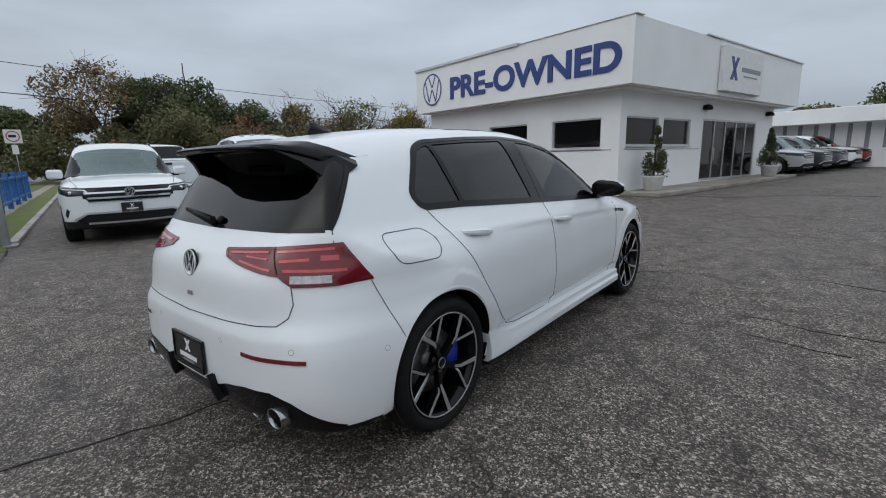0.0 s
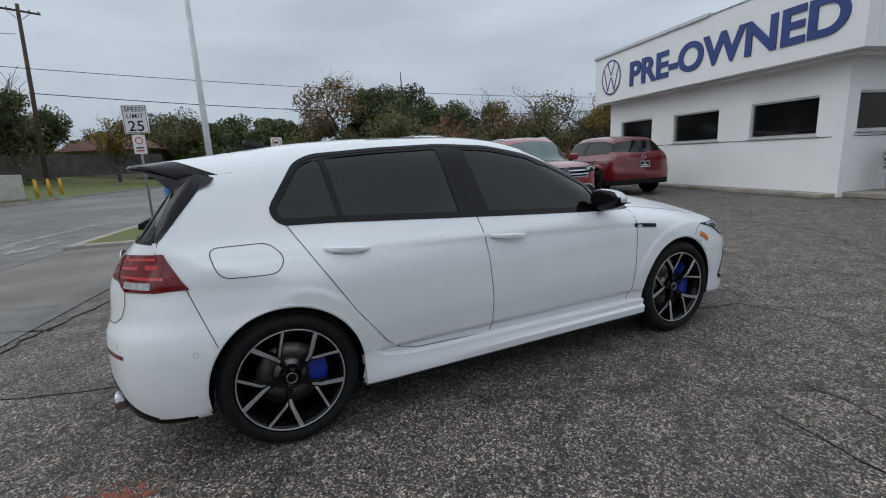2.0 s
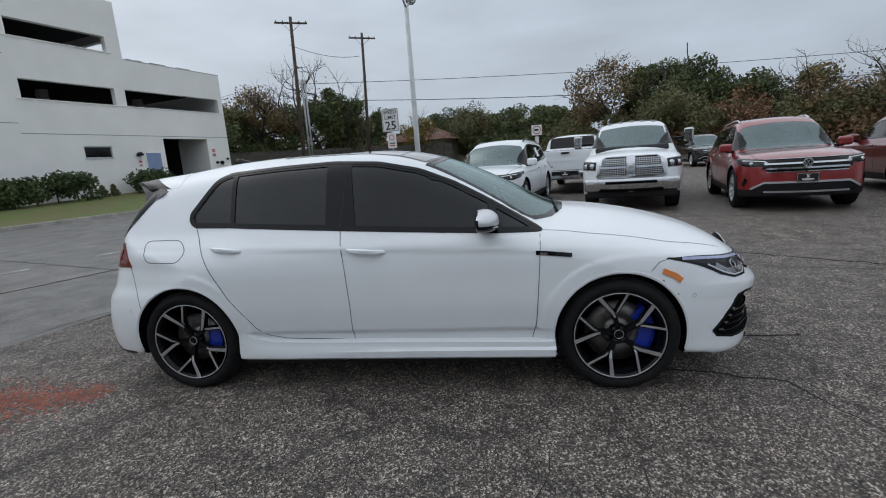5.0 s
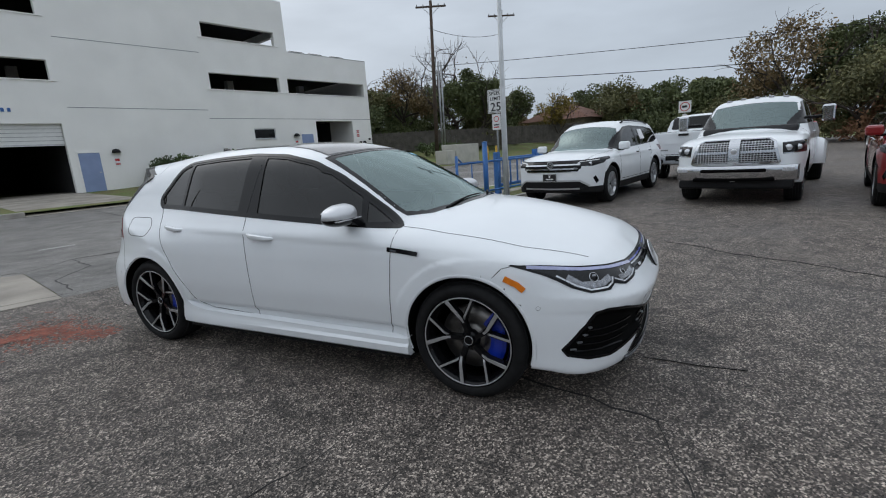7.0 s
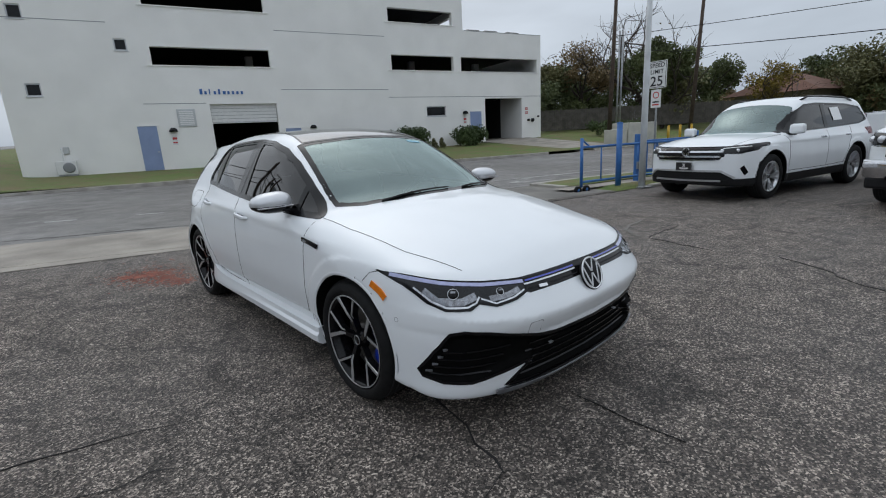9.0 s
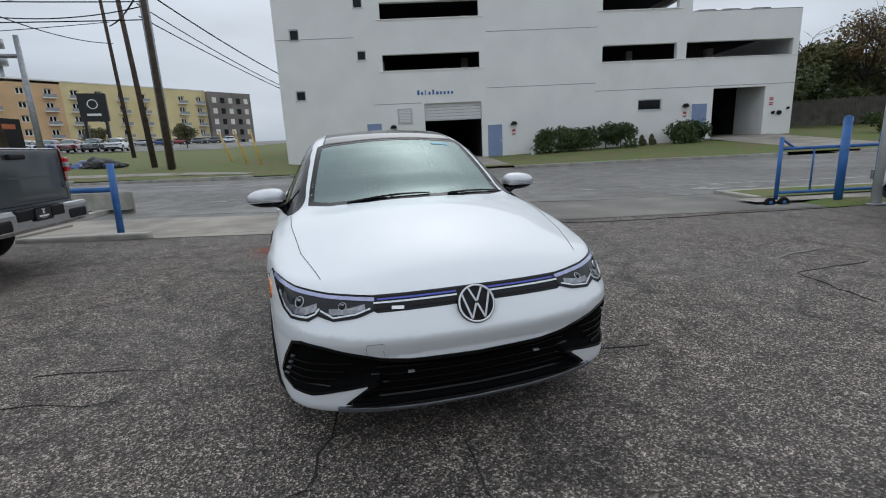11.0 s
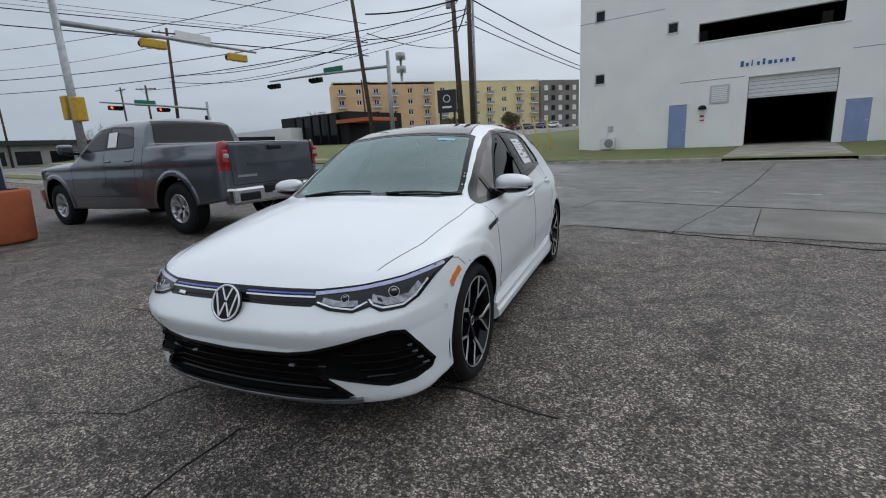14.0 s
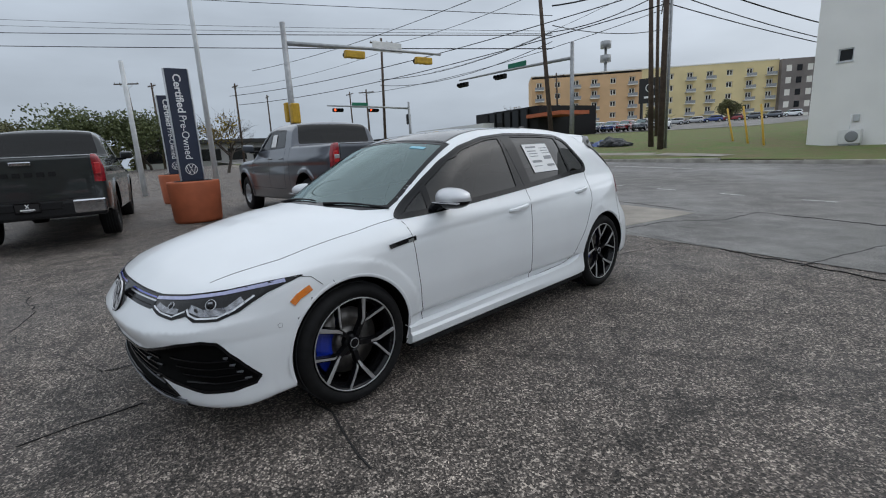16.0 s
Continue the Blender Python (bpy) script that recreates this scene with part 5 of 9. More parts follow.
def pickup_shape(wb=3.745, half=1.015, high=1.92, wheel_r=0.41, over_f=0.95, over_r=1.2, cab=2.95):
    f, r = wb / 2, -wb / 2
    n, t = f + over_f, r - over_r
    back = f - cab
    return {
        "half": half, "height": high, "ends": (t, n), "belt": 1.3,
        "top": [(t - 0.2, 1.40), (back - 0.18, 1.43), (back - 0.12, 1.45), (back - 0.02, high - 0.1), (back + 0.12, high - 0.03), (f - 2.0, high), (f - 1.6, high - 0.03), (f - 1.35, high - 0.13), (f - 0.55, 1.34), (f - 0.4, 1.28), (f + 0.2, 1.25), (f + 0.6, 1.2), (n - 0.08, 1.1), (n + 0.2, 0.9)],
        "crown": [(t, 0.0), (back - 0.2, 0.0), (back + 0.1, 0.05), (f - 1.0, 0.05), (f - 0.3, 0.04), (n, 0.05)],
        "inset": [(0.05, 0.1), (0.4, 0.03), (0.6, 0.01), (0.9, 0.0), (1.15, 0.01), (1.28, 0.045), (1.4, 0.08), (1.6, 0.14), (1.8, 0.21), (2.1, 0.38)],
        "taper": [(t, 0.0), (0, 0), (f - 0.5, 0.02), (n, 0.05)],
        "shift": [(t, 0), (back + 0.2, 0.0), (f - 1.3, 0.12), (f - 0.5, 0.2), (f + 0.2, 0.05), (n, 0.03)],
        "nose": [(0, n - 0.1), (0.4, n - 0.02), (0.7, n), (1.0, n - 0.02), (1.15, n - 0.06), (1.3, n - 0.25)],
        "bow_f": [(0, 0), (0.5, 0.03), (0.75, 0.09), (0.88, 0.17), (0.96, 0.32), (1.02, 0.6), (1.15, 1.2)],
        "keep_f": [(0, 1), (2, 1)],
        "tail": [(0, t + 0.1), (0.4, t + 0.02), (0.6, t), (1.3, t + 0.015), (1.45, t + 0.02), (2, t + 0.03)],
        "bow_r": [(0, 0), (0.7, 0.005), (0.9, 0.02), (0.97, 0.06), (1.03, 0.3), (1.15, 0.9)],
        "keep_r": [(0, 1), (2, 1)],
        "low": [(t, 0.55), (r, 0.42), (f, 0.35), (n, 0.4)],
        "rad": [(t, 0.05), (back - 0.3, 0.05), (back + 0.1, 0.12), (f, 0.12), (n, 0.12)],
        "lip_low": 0.5, "wheels": [(f, wheel_r + 0.02), (r, wheel_r + 0.02)], "arch": wheel_r + 0.085, "flare": 0.02, "well": 0.66,
        "crease": (1.12, 0.0, 0.012), "rn": 0.07, "rt": 0.05,
        "bed": (half - 0.11, t + 0.1, back - 0.16, 0.85),
    }


def mirrors(root, y, z, half, material, foot=None):
    for s in (1, -1):
        m = part("side_mirror", box(s * (half + 0.02) - 0.12, s * (half + 0.02) + 0.12, y - 0.06, y + 0.07, z - 0.08, z + 0.09, 0.045), material, root)
        part("mirror_foot", box(s * (half - 0.09) - 0.1, s * (half - 0.09) + 0.1, y - 0.03, y + 0.03, z - 0.1, z - 0.05, 0.015), foot or GLOSS_BLACK, m)


def cabin(root, y_front, z_seat, half, rows=2, gap=0.95):
    for k in range(rows):
        for s in (1, -1):
            seat(root, s * half * 0.42, y_front - k * gap, z_seat)
    part("dashboard", box(-half + 0.2, half - 0.2, y_front + 0.62, y_front + 1.05, z_seat + 0.1, z_seat + 0.42, 0.06), CABIN, root)
    part("cabin_floor", box(-half + 0.22, half - 0.22, y_front - gap * rows + 0.2, y_front + 1.0, z_seat - 0.3, z_seat - 0.26, 0.0), CABIN, root)
    steering_wheel(root, -half * 0.42, y_front + 0.52, z_seat + 0.36)


def seamed(root, f, paths, view="side", width=0.008):
    for s in (1, -1):
        for p in paths:
            seam(root, f, p, view, s, width)


def suv(label, paint, sh, h=0.035, style="split", chrome=True, clad=True, face="bars", roof_rails=True, group=""):
    root = thing("suv", label, "car", group)
    (f, wz), (r, _) = sh["wheels"]
    t, n = sh["ends"]
    k = sh["height"] / 1.76
    dlo = rounded([(f - 0.52, 1.10), (-0.3, 1.13), (r - 0.35, 1.18), (t + 0.38, 1.25), (t + 0.55, 1.52 * k), (r, 1.585 * k), (-0.3, 1.615 * k), (0.15, 1.59 * k), (f - 0.95, 1.45 * k)], 0.06, 3)
    hd = [(0.45, 0.93), (0.80, 0.955), (0.97, 0.985), (0.95, 0.86), (0.84, 0.815), (0.50, 0.825)]
    tl = [(0.5, 1.06), (0.80, 1.1), (1.0, 1.10), (1.0, 0.97), (0.8, 0.94), (0.5, 0.95)]
    grille = [(0, 0.945), (0.62, 0.94), (0.66, 0.83), (0.58, 0.715), (0, 0.70), (-0.2, 0.70), (-0.2, 0.945)]
    lower = [(0, 0.515), (0.66, 0.515), (0.80, 0.40), (0.60, 0.355), (0, 0.35), (-0.2, 0.35), (-0.2, 0.515)]
    regions = [
        ("side_window", DARK_GLASS, within(dlo, (-9, -9), (-0.42, -0.5), 0.03), -0.004, True, ""),
        ("front_window", DOOR_GLASS, within(dlo, (-0.3, -0.38), (9, 9), 0.03), -0.004, True, ""),
        ("window_trim", GLOSS_BLACK, outline("side", dlo, outside(0.4)), 0.001, True, ""),
        ("windscreen", SCREEN_GLASS, outline("top", [(0, f - 0.34), (0.4, f - 0.38), (0.78, f - 0.56), (0.66, 0.42), (0.3, 0.44), (-0.2, 0.44), (-0.2, f - 0.34)], above(1.12)), -0.002, False, ""),
        ("rear_window", DARK_GLASS, outline("rear", [(0, 1.18), (0.70, 1.2), (0.76, 1.25), (0.62, 1.6 * k), (-0.2, 1.62 * k), (-0.2, 1.18)], far_y(r - 0.4, -1)), -0.002, False, ""),
        ("headlamp", LAMP_BLACK, outline("front", hd, far_y(f + 0.1, 1)), 0.003, True, "clear headlamp"),
        ("tail_lamp", TAIL_RED, outline("rear", tl, far_y(r - 0.5, -1)), 0.004, True, "red tail lamp"),
        ("grille", GLOSS_BLACK, outline("front", grille, far_y(f + 0.3, 1)), 0.0, False, "black grille"),
        ("lower_grille", MATT_BLACK, outline("front", lower, far_y(f + 0.3, 1)), -0.01, False, ""),
    ]
    if clad:
        low_side = [(n + 0.5, 0.1), (n + 0.5, 0.40), (n - 0.3, 0.40), (f + 0.44, 0.40), (f - 0.4, 0.40), (r + 0.4, 0.42), (r - 0.4, 0.42), (t - 0.5, 0.5), (t - 0.5, 0.1)]
        regions.append(("lower_cladding", MATT_BLACK, outline("side", low_side, outside(-1)), 0.002, False, "black lower cladding"))
    fld, made = build_body(root, sh, h, regions, paint)
    arch_lips(root, sh, fld, MATT_BLACK if clad else paint)
    seamed(root, fld, [[(f - 0.5, 1.09), (f - 0.52, 0.45)], [(-0.36, 1.1), (-0.34, 0.45)], [(-0.34, 0.45), (f - 0.52, 0.45)], [(-0.34, 0.45), (r + 0.5, 0.47), (r + 0.36, 0.75), (r + 0.12, 1.15)]])
    for s in (1, -1):
        seam(root, fld, [(s * 0.70, f + 0.72), (s * 0.80, f), (s * 0.80, f - 0.5)], "top", 1, 0.008)
        for y in (-0.15, -1.1):
            a = on_body(fld, y, 0.99, "side", s)[0]
            part("door_handle", box(a[0] - 0.02, a[0] + 0.02, y - 0.09, y + 0.09, 0.975, 1.005, 0.012), paint if not chrome else CHROME, root)
        for y, rr in ((f, 1), (r, 1)):
            wheel(root, s * (sh["half"] - 0.015), y, wz - 0.01, (wz - 0.01) * 0.67, style, s, 0.24, 0.02, (0.15, 0.6, 1.0, DISC_STEEL))
    if face == "bars":
        for z, w in ((0.935, 0.012), (0.855, 0.03), (0.775, 0.03), (0.715, 0.014)):
            x = 0.62 - abs(z - 0.87) * 0.25
            seam(root, fld, [(-x, z), (0, z), (x, z)], "front", 1, w, CHROME, "grille_bar", 0.012)
        for s in (1, -1):
            seam(root, fld, [(0, 0.53), (s * 0.62, 0.53), (s * 0.80, 0.42)], "front", 1, 0.035, SATIN_SILVER, "bumper_trim", 0.012)
            seam(root, fld, [(s * 0.60, 0.905), (s * 0.90, 0.93)], "front", 1, 0.014, PRINT_WHITE, "lamp_strip", 0.006)
            for lx in (0.60, 0.80):
                q = on_body(fld, s * lx, 0.87, "front")[0]
                part("projector", lathe([(0, 0.0), (0.034, 0.0), (0.03, 0.012), (0, 0.018)], 20, facing(q + np.array([0, -0.002, 0]), (0, 1, 0))), LAMP_LENS, made[("headlamp", s)])
            seam(root, fld, [(s * 0.86, 0.60), (s * 0.90, 0.48)], "front", 1, 0.08, GLOSS_BLACK, "air_vent", 0.004)
        seam(root, fld, [(-0.62, 0.365), (0, 0.36), (0.62, 0.365)], "front", 1, 0.03, SATIN_SILVER, "skid_trim", 0.012)
        q = on_body(fld, 0, 0.86, "front")[0]
        badge(root, facing(q + np.array([0, 0.012, 0]), (0, 1, 0.05)), 0.075, GLOSS_BLACK, CHROME)
        q = on_body(fld, 0, 0.60, "front")[0]
        plate(root, facing(q + np.array([0, 0.02, 0]), (0, 1, 0)), 0.31, 0.16, CHROME)
    if roof_rails:
        for s in (1, -1):
            ys = np.linspace(0.1, t + 0.75, 9)
            pts = on_body(fld, np.full(9, s * 0.62), ys, "top")
            up = [0.0] + [0.045] * 7 + [0.0]
            part("roof_rail", tube([(p[0], p[1], p[2] + u) for p, u in zip(pts, up)], 0.018, 8), GLOSS_BLACK if paint is WHITE_PAINT else SATIN_SILVER, root)
    mirrors(root, f - 0.62, 1.16, sh["half"], paint)
    cabin(root, -0.05, 0.72, sh["half"])
    return root, fld, made


def pickup(label, paint, sh, h=0.04, style="plain", face="bars", tail="lettered", tow_mirrors=False, dual=False):
    root = thing("pickup_truck", label, "truck")
    (f, wz), (r, _) = sh["wheels"]
    t, n = sh["ends"]
    hi = sh["height"]
    back = sh["bed"][2] + 0.16
    dlo = rounded([(f - 0.72, 1.36), (f - 1.5, 1.38), (back + 0.22, 1.40), (back + 0.3, hi - 0.17), (f - 2.0, hi - 0.13), (f - 1.45, hi - 0.18)], 0.05, 3)
    md = (f - 0.72 + back + 0.22) / 2 - 0.1
    hd = [(0.62, 1.10), (0.99, 1.10), (1.0, 0.93), (0.64, 0.92)]
    tl = [(sh["half"] - 0.16, 1.40), (1.2, 1.40), (1.2, 0.98), (sh["half"] - 0.16, 0.98)]
    grille = [(0, 1.13), (0.60, 1.12), (0.66, 1.0), (0.60, 0.80), (0, 0.80), (-0.2, 0.80), (-0.2, 1.13)]
    if face == "cross":
        hd = [(0.68, 1.07), (0.99, 1.10), (1.0, 0.90), (0.70, 0.88)]
        grille = [(0, 1.14), (0.50, 1.135), (0.58, 1.08), (0.66, 0.74), (0, 0.73), (-0.2, 0.73), (-0.2, 1.14)]
    regions = [
        ("rear_side_window", DARK_GLASS, within(dlo, (-9, -9), (md - 0.06, md - 0.1), 0.03), -0.004, True, ""),
        ("front_window", DOOR_GLASS, within(dlo, (md + 0.06, md + 0.02), (9, 9), 0.03), -0.004, True, ""),
        ("window_trim", GLOSS_BLACK, outline("side", dlo, outside(0.4)), 0.001, True, ""),
        ("windscreen", SCREEN_GLASS, outline("top", [(0, f - 0.5), (0.5, f - 0.54), (0.82, f - 0.72), (0.70, f - 1.38), (0.3, f - 1.34), (-0.2, f - 1.34), (-0.2, f - 0.5)], above(1.3)), -0.002, False, ""),
        ("rear_window", DARK_GLASS, outline("rear", rounded([(-0.78, 1.46), (0.78, 1.46), (0.72, hi - 0.09), (-0.72, hi - 0.09)], 0.05), lambda p: np.maximum(np.abs(p[:, 1] - back) - 0.2, 1.44 - p[:, 2])), 0.004, False, "dark rear window"),
        ("headlamp", LAMP_BLACK, outline("front", hd, far_y(f + 0.3, 1)), 0.003, True, "clear headlamp"),
        ("tail_lamp", TRUCK_RED, outline("rear", tl, far_y(t + 0.11, -1)), 0.012, True, "red tail lamp"),
        ("grille", GLOSS_BLACK, outline("front", grille, far_y(f + 0.4, 1)), -0.01, False, "grille"),
    ]
    fld, made = build_body(root, sh, h, regions, paint)
    arch_lips(root, sh, fld, LINER)
    seamed(root, fld, [[(f - 0.70, 1.35), (f - 0.66, 0.6)], [(md, 1.37), (md, 0.6)], [(md, 0.6), (f - 0.66, 0.6)], [(back + 0.2, 1.4), (back + 0.24, 0.6), (md, 0.6)], [(back - 0.03, 1.42), (back - 0.03, 0.62)]])
    for s in (1, -1):
        for y in (md - 0.13, back + 0.36):
            a = on_body(fld, y, 1.2, "side", s)[0]
            part("door_handle", box(a[0] - 0.02, a[0] + 0.02, y - 0.1, y + 0.1, 1.185, 1.215, 0.012), paint, root)
        for y in (f, r):
            wheel(root, s * (sh["half"] - 0.03 + (0.16 if dual and y < 0 else 0)), y, wz - 0.02, (wz - 0.02) * 0.56, style, s, 0.42 if dual and y < 0 else 0.26, 0.03, (0.17, 0.6, 1.0, DISC_STEEL))
        if dual:
            bm = bmesh.new()
            k = 20
            ring = []
            for i in range(k + 1):
                a = math.pi * i / k
                ring.append([bm.verts.new((s * xx, r + rr * math.cos(a), wz + rr * math.sin(a))) for xx, rr in ((sh["half"] - 0.06, 0.62), (sh["half"] + 0.10, 0.58), (sh["half"] + 0.19, 0.50), (sh["half"] - 0.06, 0.50))])
            for a, b in zip(ring, ring[1:]):
                for j in range(4):
                    fc = bm.faces.new((a[j], a[(j + 1) % 4], b[(j + 1) % 4], b[j]))
                    fc.smooth = True
            bmesh.ops.recalc_face_normals(bm, faces=bm.faces)
            part("wide_fender", bm, paint, root)
    # rear bumper, tailgate handle, plate
    w = sh["half"] - 0.06
    bump = part("rear_bumper", box(-w, w, t - 0.14, t + 0.12, 0.47, 0.73, 0.045), MATT_BLACK if tail == "lettered" else CHROME, root, "black rear bumper with chrome corners" if tail == "lettered" else "chrome rear bumper")
    if tail == "lettered":
        for s in (1, -1):
            part("bumper_corner", box(s * (w - 0.2) - 0.21, s * (w - 0.2) + 0.21, t - 0.15, t + 0.1, 0.52, 0.735, 0.03), CHROME, bump)
    part("bumper_step", box(-0.42, 0.42, t - 0.15, t, 0.60, 0.73, 0.02), MATT_BLACK, bump)
    for s in (1, -1) if tail != "lettered" else ():
        part("corner_step", box(s * (w - 0.27) - 0.2, s * (w - 0.27) + 0.2, t - 0.148, t - 0.1, 0.515, 0.655, 0.03), MATT_BLACK, bump)
    plate(root, facing((0.0, t - 0.155, 0.655), (0, -1, 0)), 0.3, 0.15)
    seam(root, fld, [(-w + 0.12, 0.76), (-w + 0.12, 1.385), (w - 0.12, 1.385), (w - 0.12, 0.76), (-w + 0.12, 0.76)], "rear", 1, 0.012)
    part("tailgate_handle", box(-0.13, 0.13, t - 0.03, t + 0.02, 1.27, 1.33, 0.015), CHROME if tail == "lettered" else MATT_BLACK, root)
    if tail == "lettered":
        for k in range(6):
            part("tailgate_bar", box(-0.40 + k * 0.14, -0.31 + k * 0.14, t - 0.006, t + 0.02, 1.10, 1.165), MATT_BLACK, root)
    for s in (1, -1):
        part("lamp_core", box(s * (sh["half"] - 0.09) - 0.04, s * (sh["half"] - 0.09) + 0.04, t - 0.012, t + 0.03, 1.10, 1.28, 0.012), TAIL_BRIGHT, made[("tail_lamp", s)])
        if tail != "lettered":
            part("reverse_lens", box(s * (sh["half"] - 0.10) - 0.045, s * (sh["half"] - 0.10) + 0.045, t - 0.02, t + 0.03, 1.155, 1.225, 0.012), TAIL_CLEAR, made[("tail_lamp", s)])
    if tail != "lettered":
        part("writing_bar", box(-w + 0.2, -w + 0.55, t - 0.004, t + 0.02, 0.87, 0.905), PRINT_GREY, root)
        part("tailgate_dent", box(-0.55, 0.55, t - 0.003, t + 0.02, 1.05, 1.075), paint, root)
    # nose
    secs = []
    for x, back_y in ((-w, 0.22), (-w + 0.02, 0.10), (-0.75, 0.02), (-0.4, -0.03), (0, -0.04), (0.4, -0.03), (0.75, 0.02), (w - 0.02, 0.10), (w, 0.22)):
        y = n + 0.05 - back_y
        secs.append([(x, y - 0.12, 0.71), (x, y - 0.01, 0.705), (x, y + 0.01, 0.66), (x, y, 0.56), (x, y - 0.03, 0.46), (x, y - 0.12, 0.44)])
    fb = crisp(part("front_bumper", loft(secs), CHROME, root, "chrome front bumper"))
    part("bumper_opening", box(-0.5, 0.5, n + 0.05, n + 0.108, 0.595, 0.655, 0.02), GRILLE_VOID, fb)
    part("lower_opening", box(-0.62, 0.62, n - 0.05, n + 0.078, 0.44, 0.495, 0.015), GRILLE_VOID, fb)
    part("air_dam", box(-w + 0.06, w - 0.06, n - 0.3, n - 0.02, 0.30, 0.47, 0.04), MATT_BLACK, root)
    if face == "cross":
        for p in ([(-0.50, 1.135), (0, 1.14), (0.50, 1.135)], [(-0.66, 0.745), (0, 0.735), (0.66, 0.745)], [(-0.61, 0.94), (-0.1, 0.935)], [(0.1, 0.935), (0.61, 0.94)]):
            seam(root, fld, p, "front", 1, 0.04, CHROME, "grille_bar", 0.025)
        for s in (1, -1):
            seam(root, fld, [(s * 0.49, 1.135), (s * 0.575, 1.08), (s * 0.66, 0.745)], "front", 1, 0.045, CHROME, "grille_bar", 0.025)
            for k in range(10):
                z = 0.775 + 0.036 * k
                seam(root, fld, [(s * 0.09, z), (s * (0.64 - 0.2 * (z - 0.75)), z)], "front", 1, 0.009, SATIN_SILVER, "grille_mesh", 0.012)
            for k in range(11):
                x = 0.12 + 0.045 * k
                seam(root, fld, [(s * x, 0.76), (s * x, 1.115)], "front", 1, 0.008, SATIN_SILVER, "grille_mesh", 0.012)
        seam(root, fld, [(0, 0.75), (0, 1.13)], "front", 1, 0.17, CHROME, "grille_post", 0.027)
        q = on_body(fld, 0, 0.95, "front")[0]
        part("emblem", lathe([(0, 0.0), (0.055, 0.0), (0.05, 0.012), (0.03, 0.018), (0, 0.014)], 7, facing(q + np.array([0, 0.02, 0]), (0, 1, 0))), SATIN_SILVER, root)
        for s in (1, -1):
            for lx, lr in ((0.77, 0.055), (0.90, 0.05)):
                q = on_body(fld, s * lx, 0.985, "front")[0]
                part("projector", lathe([(0, 0.0), (lr, 0.0), (lr * 0.9, 0.012), (0, 0.02)], 20, facing(q, (0, 1, 0))), LAMP_LENS, made[("headlamp", s)])
            part("fog_lamp", box(s * 0.80 - 0.085, s * 0.80 + 0.085, n - 0.06, n + 0.045, 0.60, 0.675, 0.015), LAMP_LENS, fb)
            seam(root, fld, [(s * 0.70, 1.065), (s * 0.98, 1.09)], "front", 1, 0.012, CHROME, "lamp_edge", 0.006)
            seam(root, fld, [(s * 0.70, 0.89), (s * 0.98, 0.91)], "front", 1, 0.012, CHROME, "lamp_edge", 0.006)
    if tow_mirrors:
        for s in (1, -1):
            x = s * (sh["half"] + 0.22)
            m = part("tow_mirror", box(x - 0.1, x + 0.1, f - 0.86, f - 0.74, 1.38, 1.68, 0.035), CHROME, root, "tall chrome towing mirror")
            part("mirror_arm", box(s * (sh["half"] + 0.02) - 0.16, s * (sh["half"] + 0.02) + 0.16, f - 0.83, f - 0.77, 1.44, 1.5, 0.02), GLOSS_BLACK, m)
        for x in (-0.5, -0.25, 0, 0.25, 0.5):
            q = on_body(fld, x, f - 1.62, "top")[0]
            part("roof_marker_lamp", box(x - 0.05, x + 0.05, q[1] - 0.04, q[1] + 0.05, q[2] - 0.01, q[2] + 0.03, 0.012), TAIL_CLEAR, root)
    else:
        mirrors(root, f - 0.85, 1.45, sh["half"] + 0.06, paint if paint is not WHITE_PAINT else CHROME)
    cabin(root, f - 1.60, 0.95, sh["half"], 2, 0.8)
    return root, fld, made


white_suv, _f, _m = suv("white three-row sport utility vehicle with silver alloy wheels", WHITE_PAINT, suv_shape(), 0.035)
white_suv.matrix_world = spot(-7.69 - 1.49, -1.73)
red_suv, _f, _m = suv("red sport utility vehicle with chrome grille bars", RED_PAINT, suv_shape(), 0.035)
red_suv.matrix_world = spot(-7.75 - 1.49, 4.35)
tow, _f, _m = pickup("white heavy pickup truck with chrome cross grille and dual rear wheels", WHITE_PAINT, pickup_shape(4.3, 1.0, 1.98, 0.40, 0.95, 1.2, 3.0), 0.04, "plain", "cross", "plain", True, True)
tow.matrix_world = spot(-8.3 - 2.15, 1.5)
cross, cross_f, _m = suv("deep red compact crossover seen from behind with a dealer plate", DEEP_RED, suv_shape(2.70, 0.92, 0.93, 0.915, 1.68, 0.36, 0.12), 0.035, "dark", False, True, "none", False)
cross.matrix_world = spot(-9.06 - 1.35, 7.35, 180)
_q = on_body(cross_f, 0, 0.86, "rear")[0]
plate(cross, facing(_q + np.array([0, -0.02, 0]), (0, -1, 0)), 0.31, 0.16, PRINT_WHITE)
part("badge", lathe([(0.062, 0), (0.062, 0.01), (0.048, 0.012), (0.048, 0)], 28, facing(on_body(cross_f, 0, 1.05, "rear")[0], (0, -1, 0.1)), True), CHROME, cross)
grey_truck, _f, _m = pickup("grey metallic crew cab pickup truck with chrome rear bumper", GREY_PAINT, pickup_shape(), 0.035, "split", "bars", "plain")
grey_truck.matrix_world = spot(5.45 + 1.87 * 0.99, -1.35 + 1.87 * 0.139, 8)
dark_truck, _f, _m = pickup("dark green-grey pickup truck with a wide dark tailgate", GREEN_GREY, pickup_shape(3.70, 1.01, 1.95, 0.41, 0.95, 1.22, 2.9), 0.04, "dark", "bars", "lettered")
dark_truck.matrix_world = spot(7.0 + 1.85, 3.65)
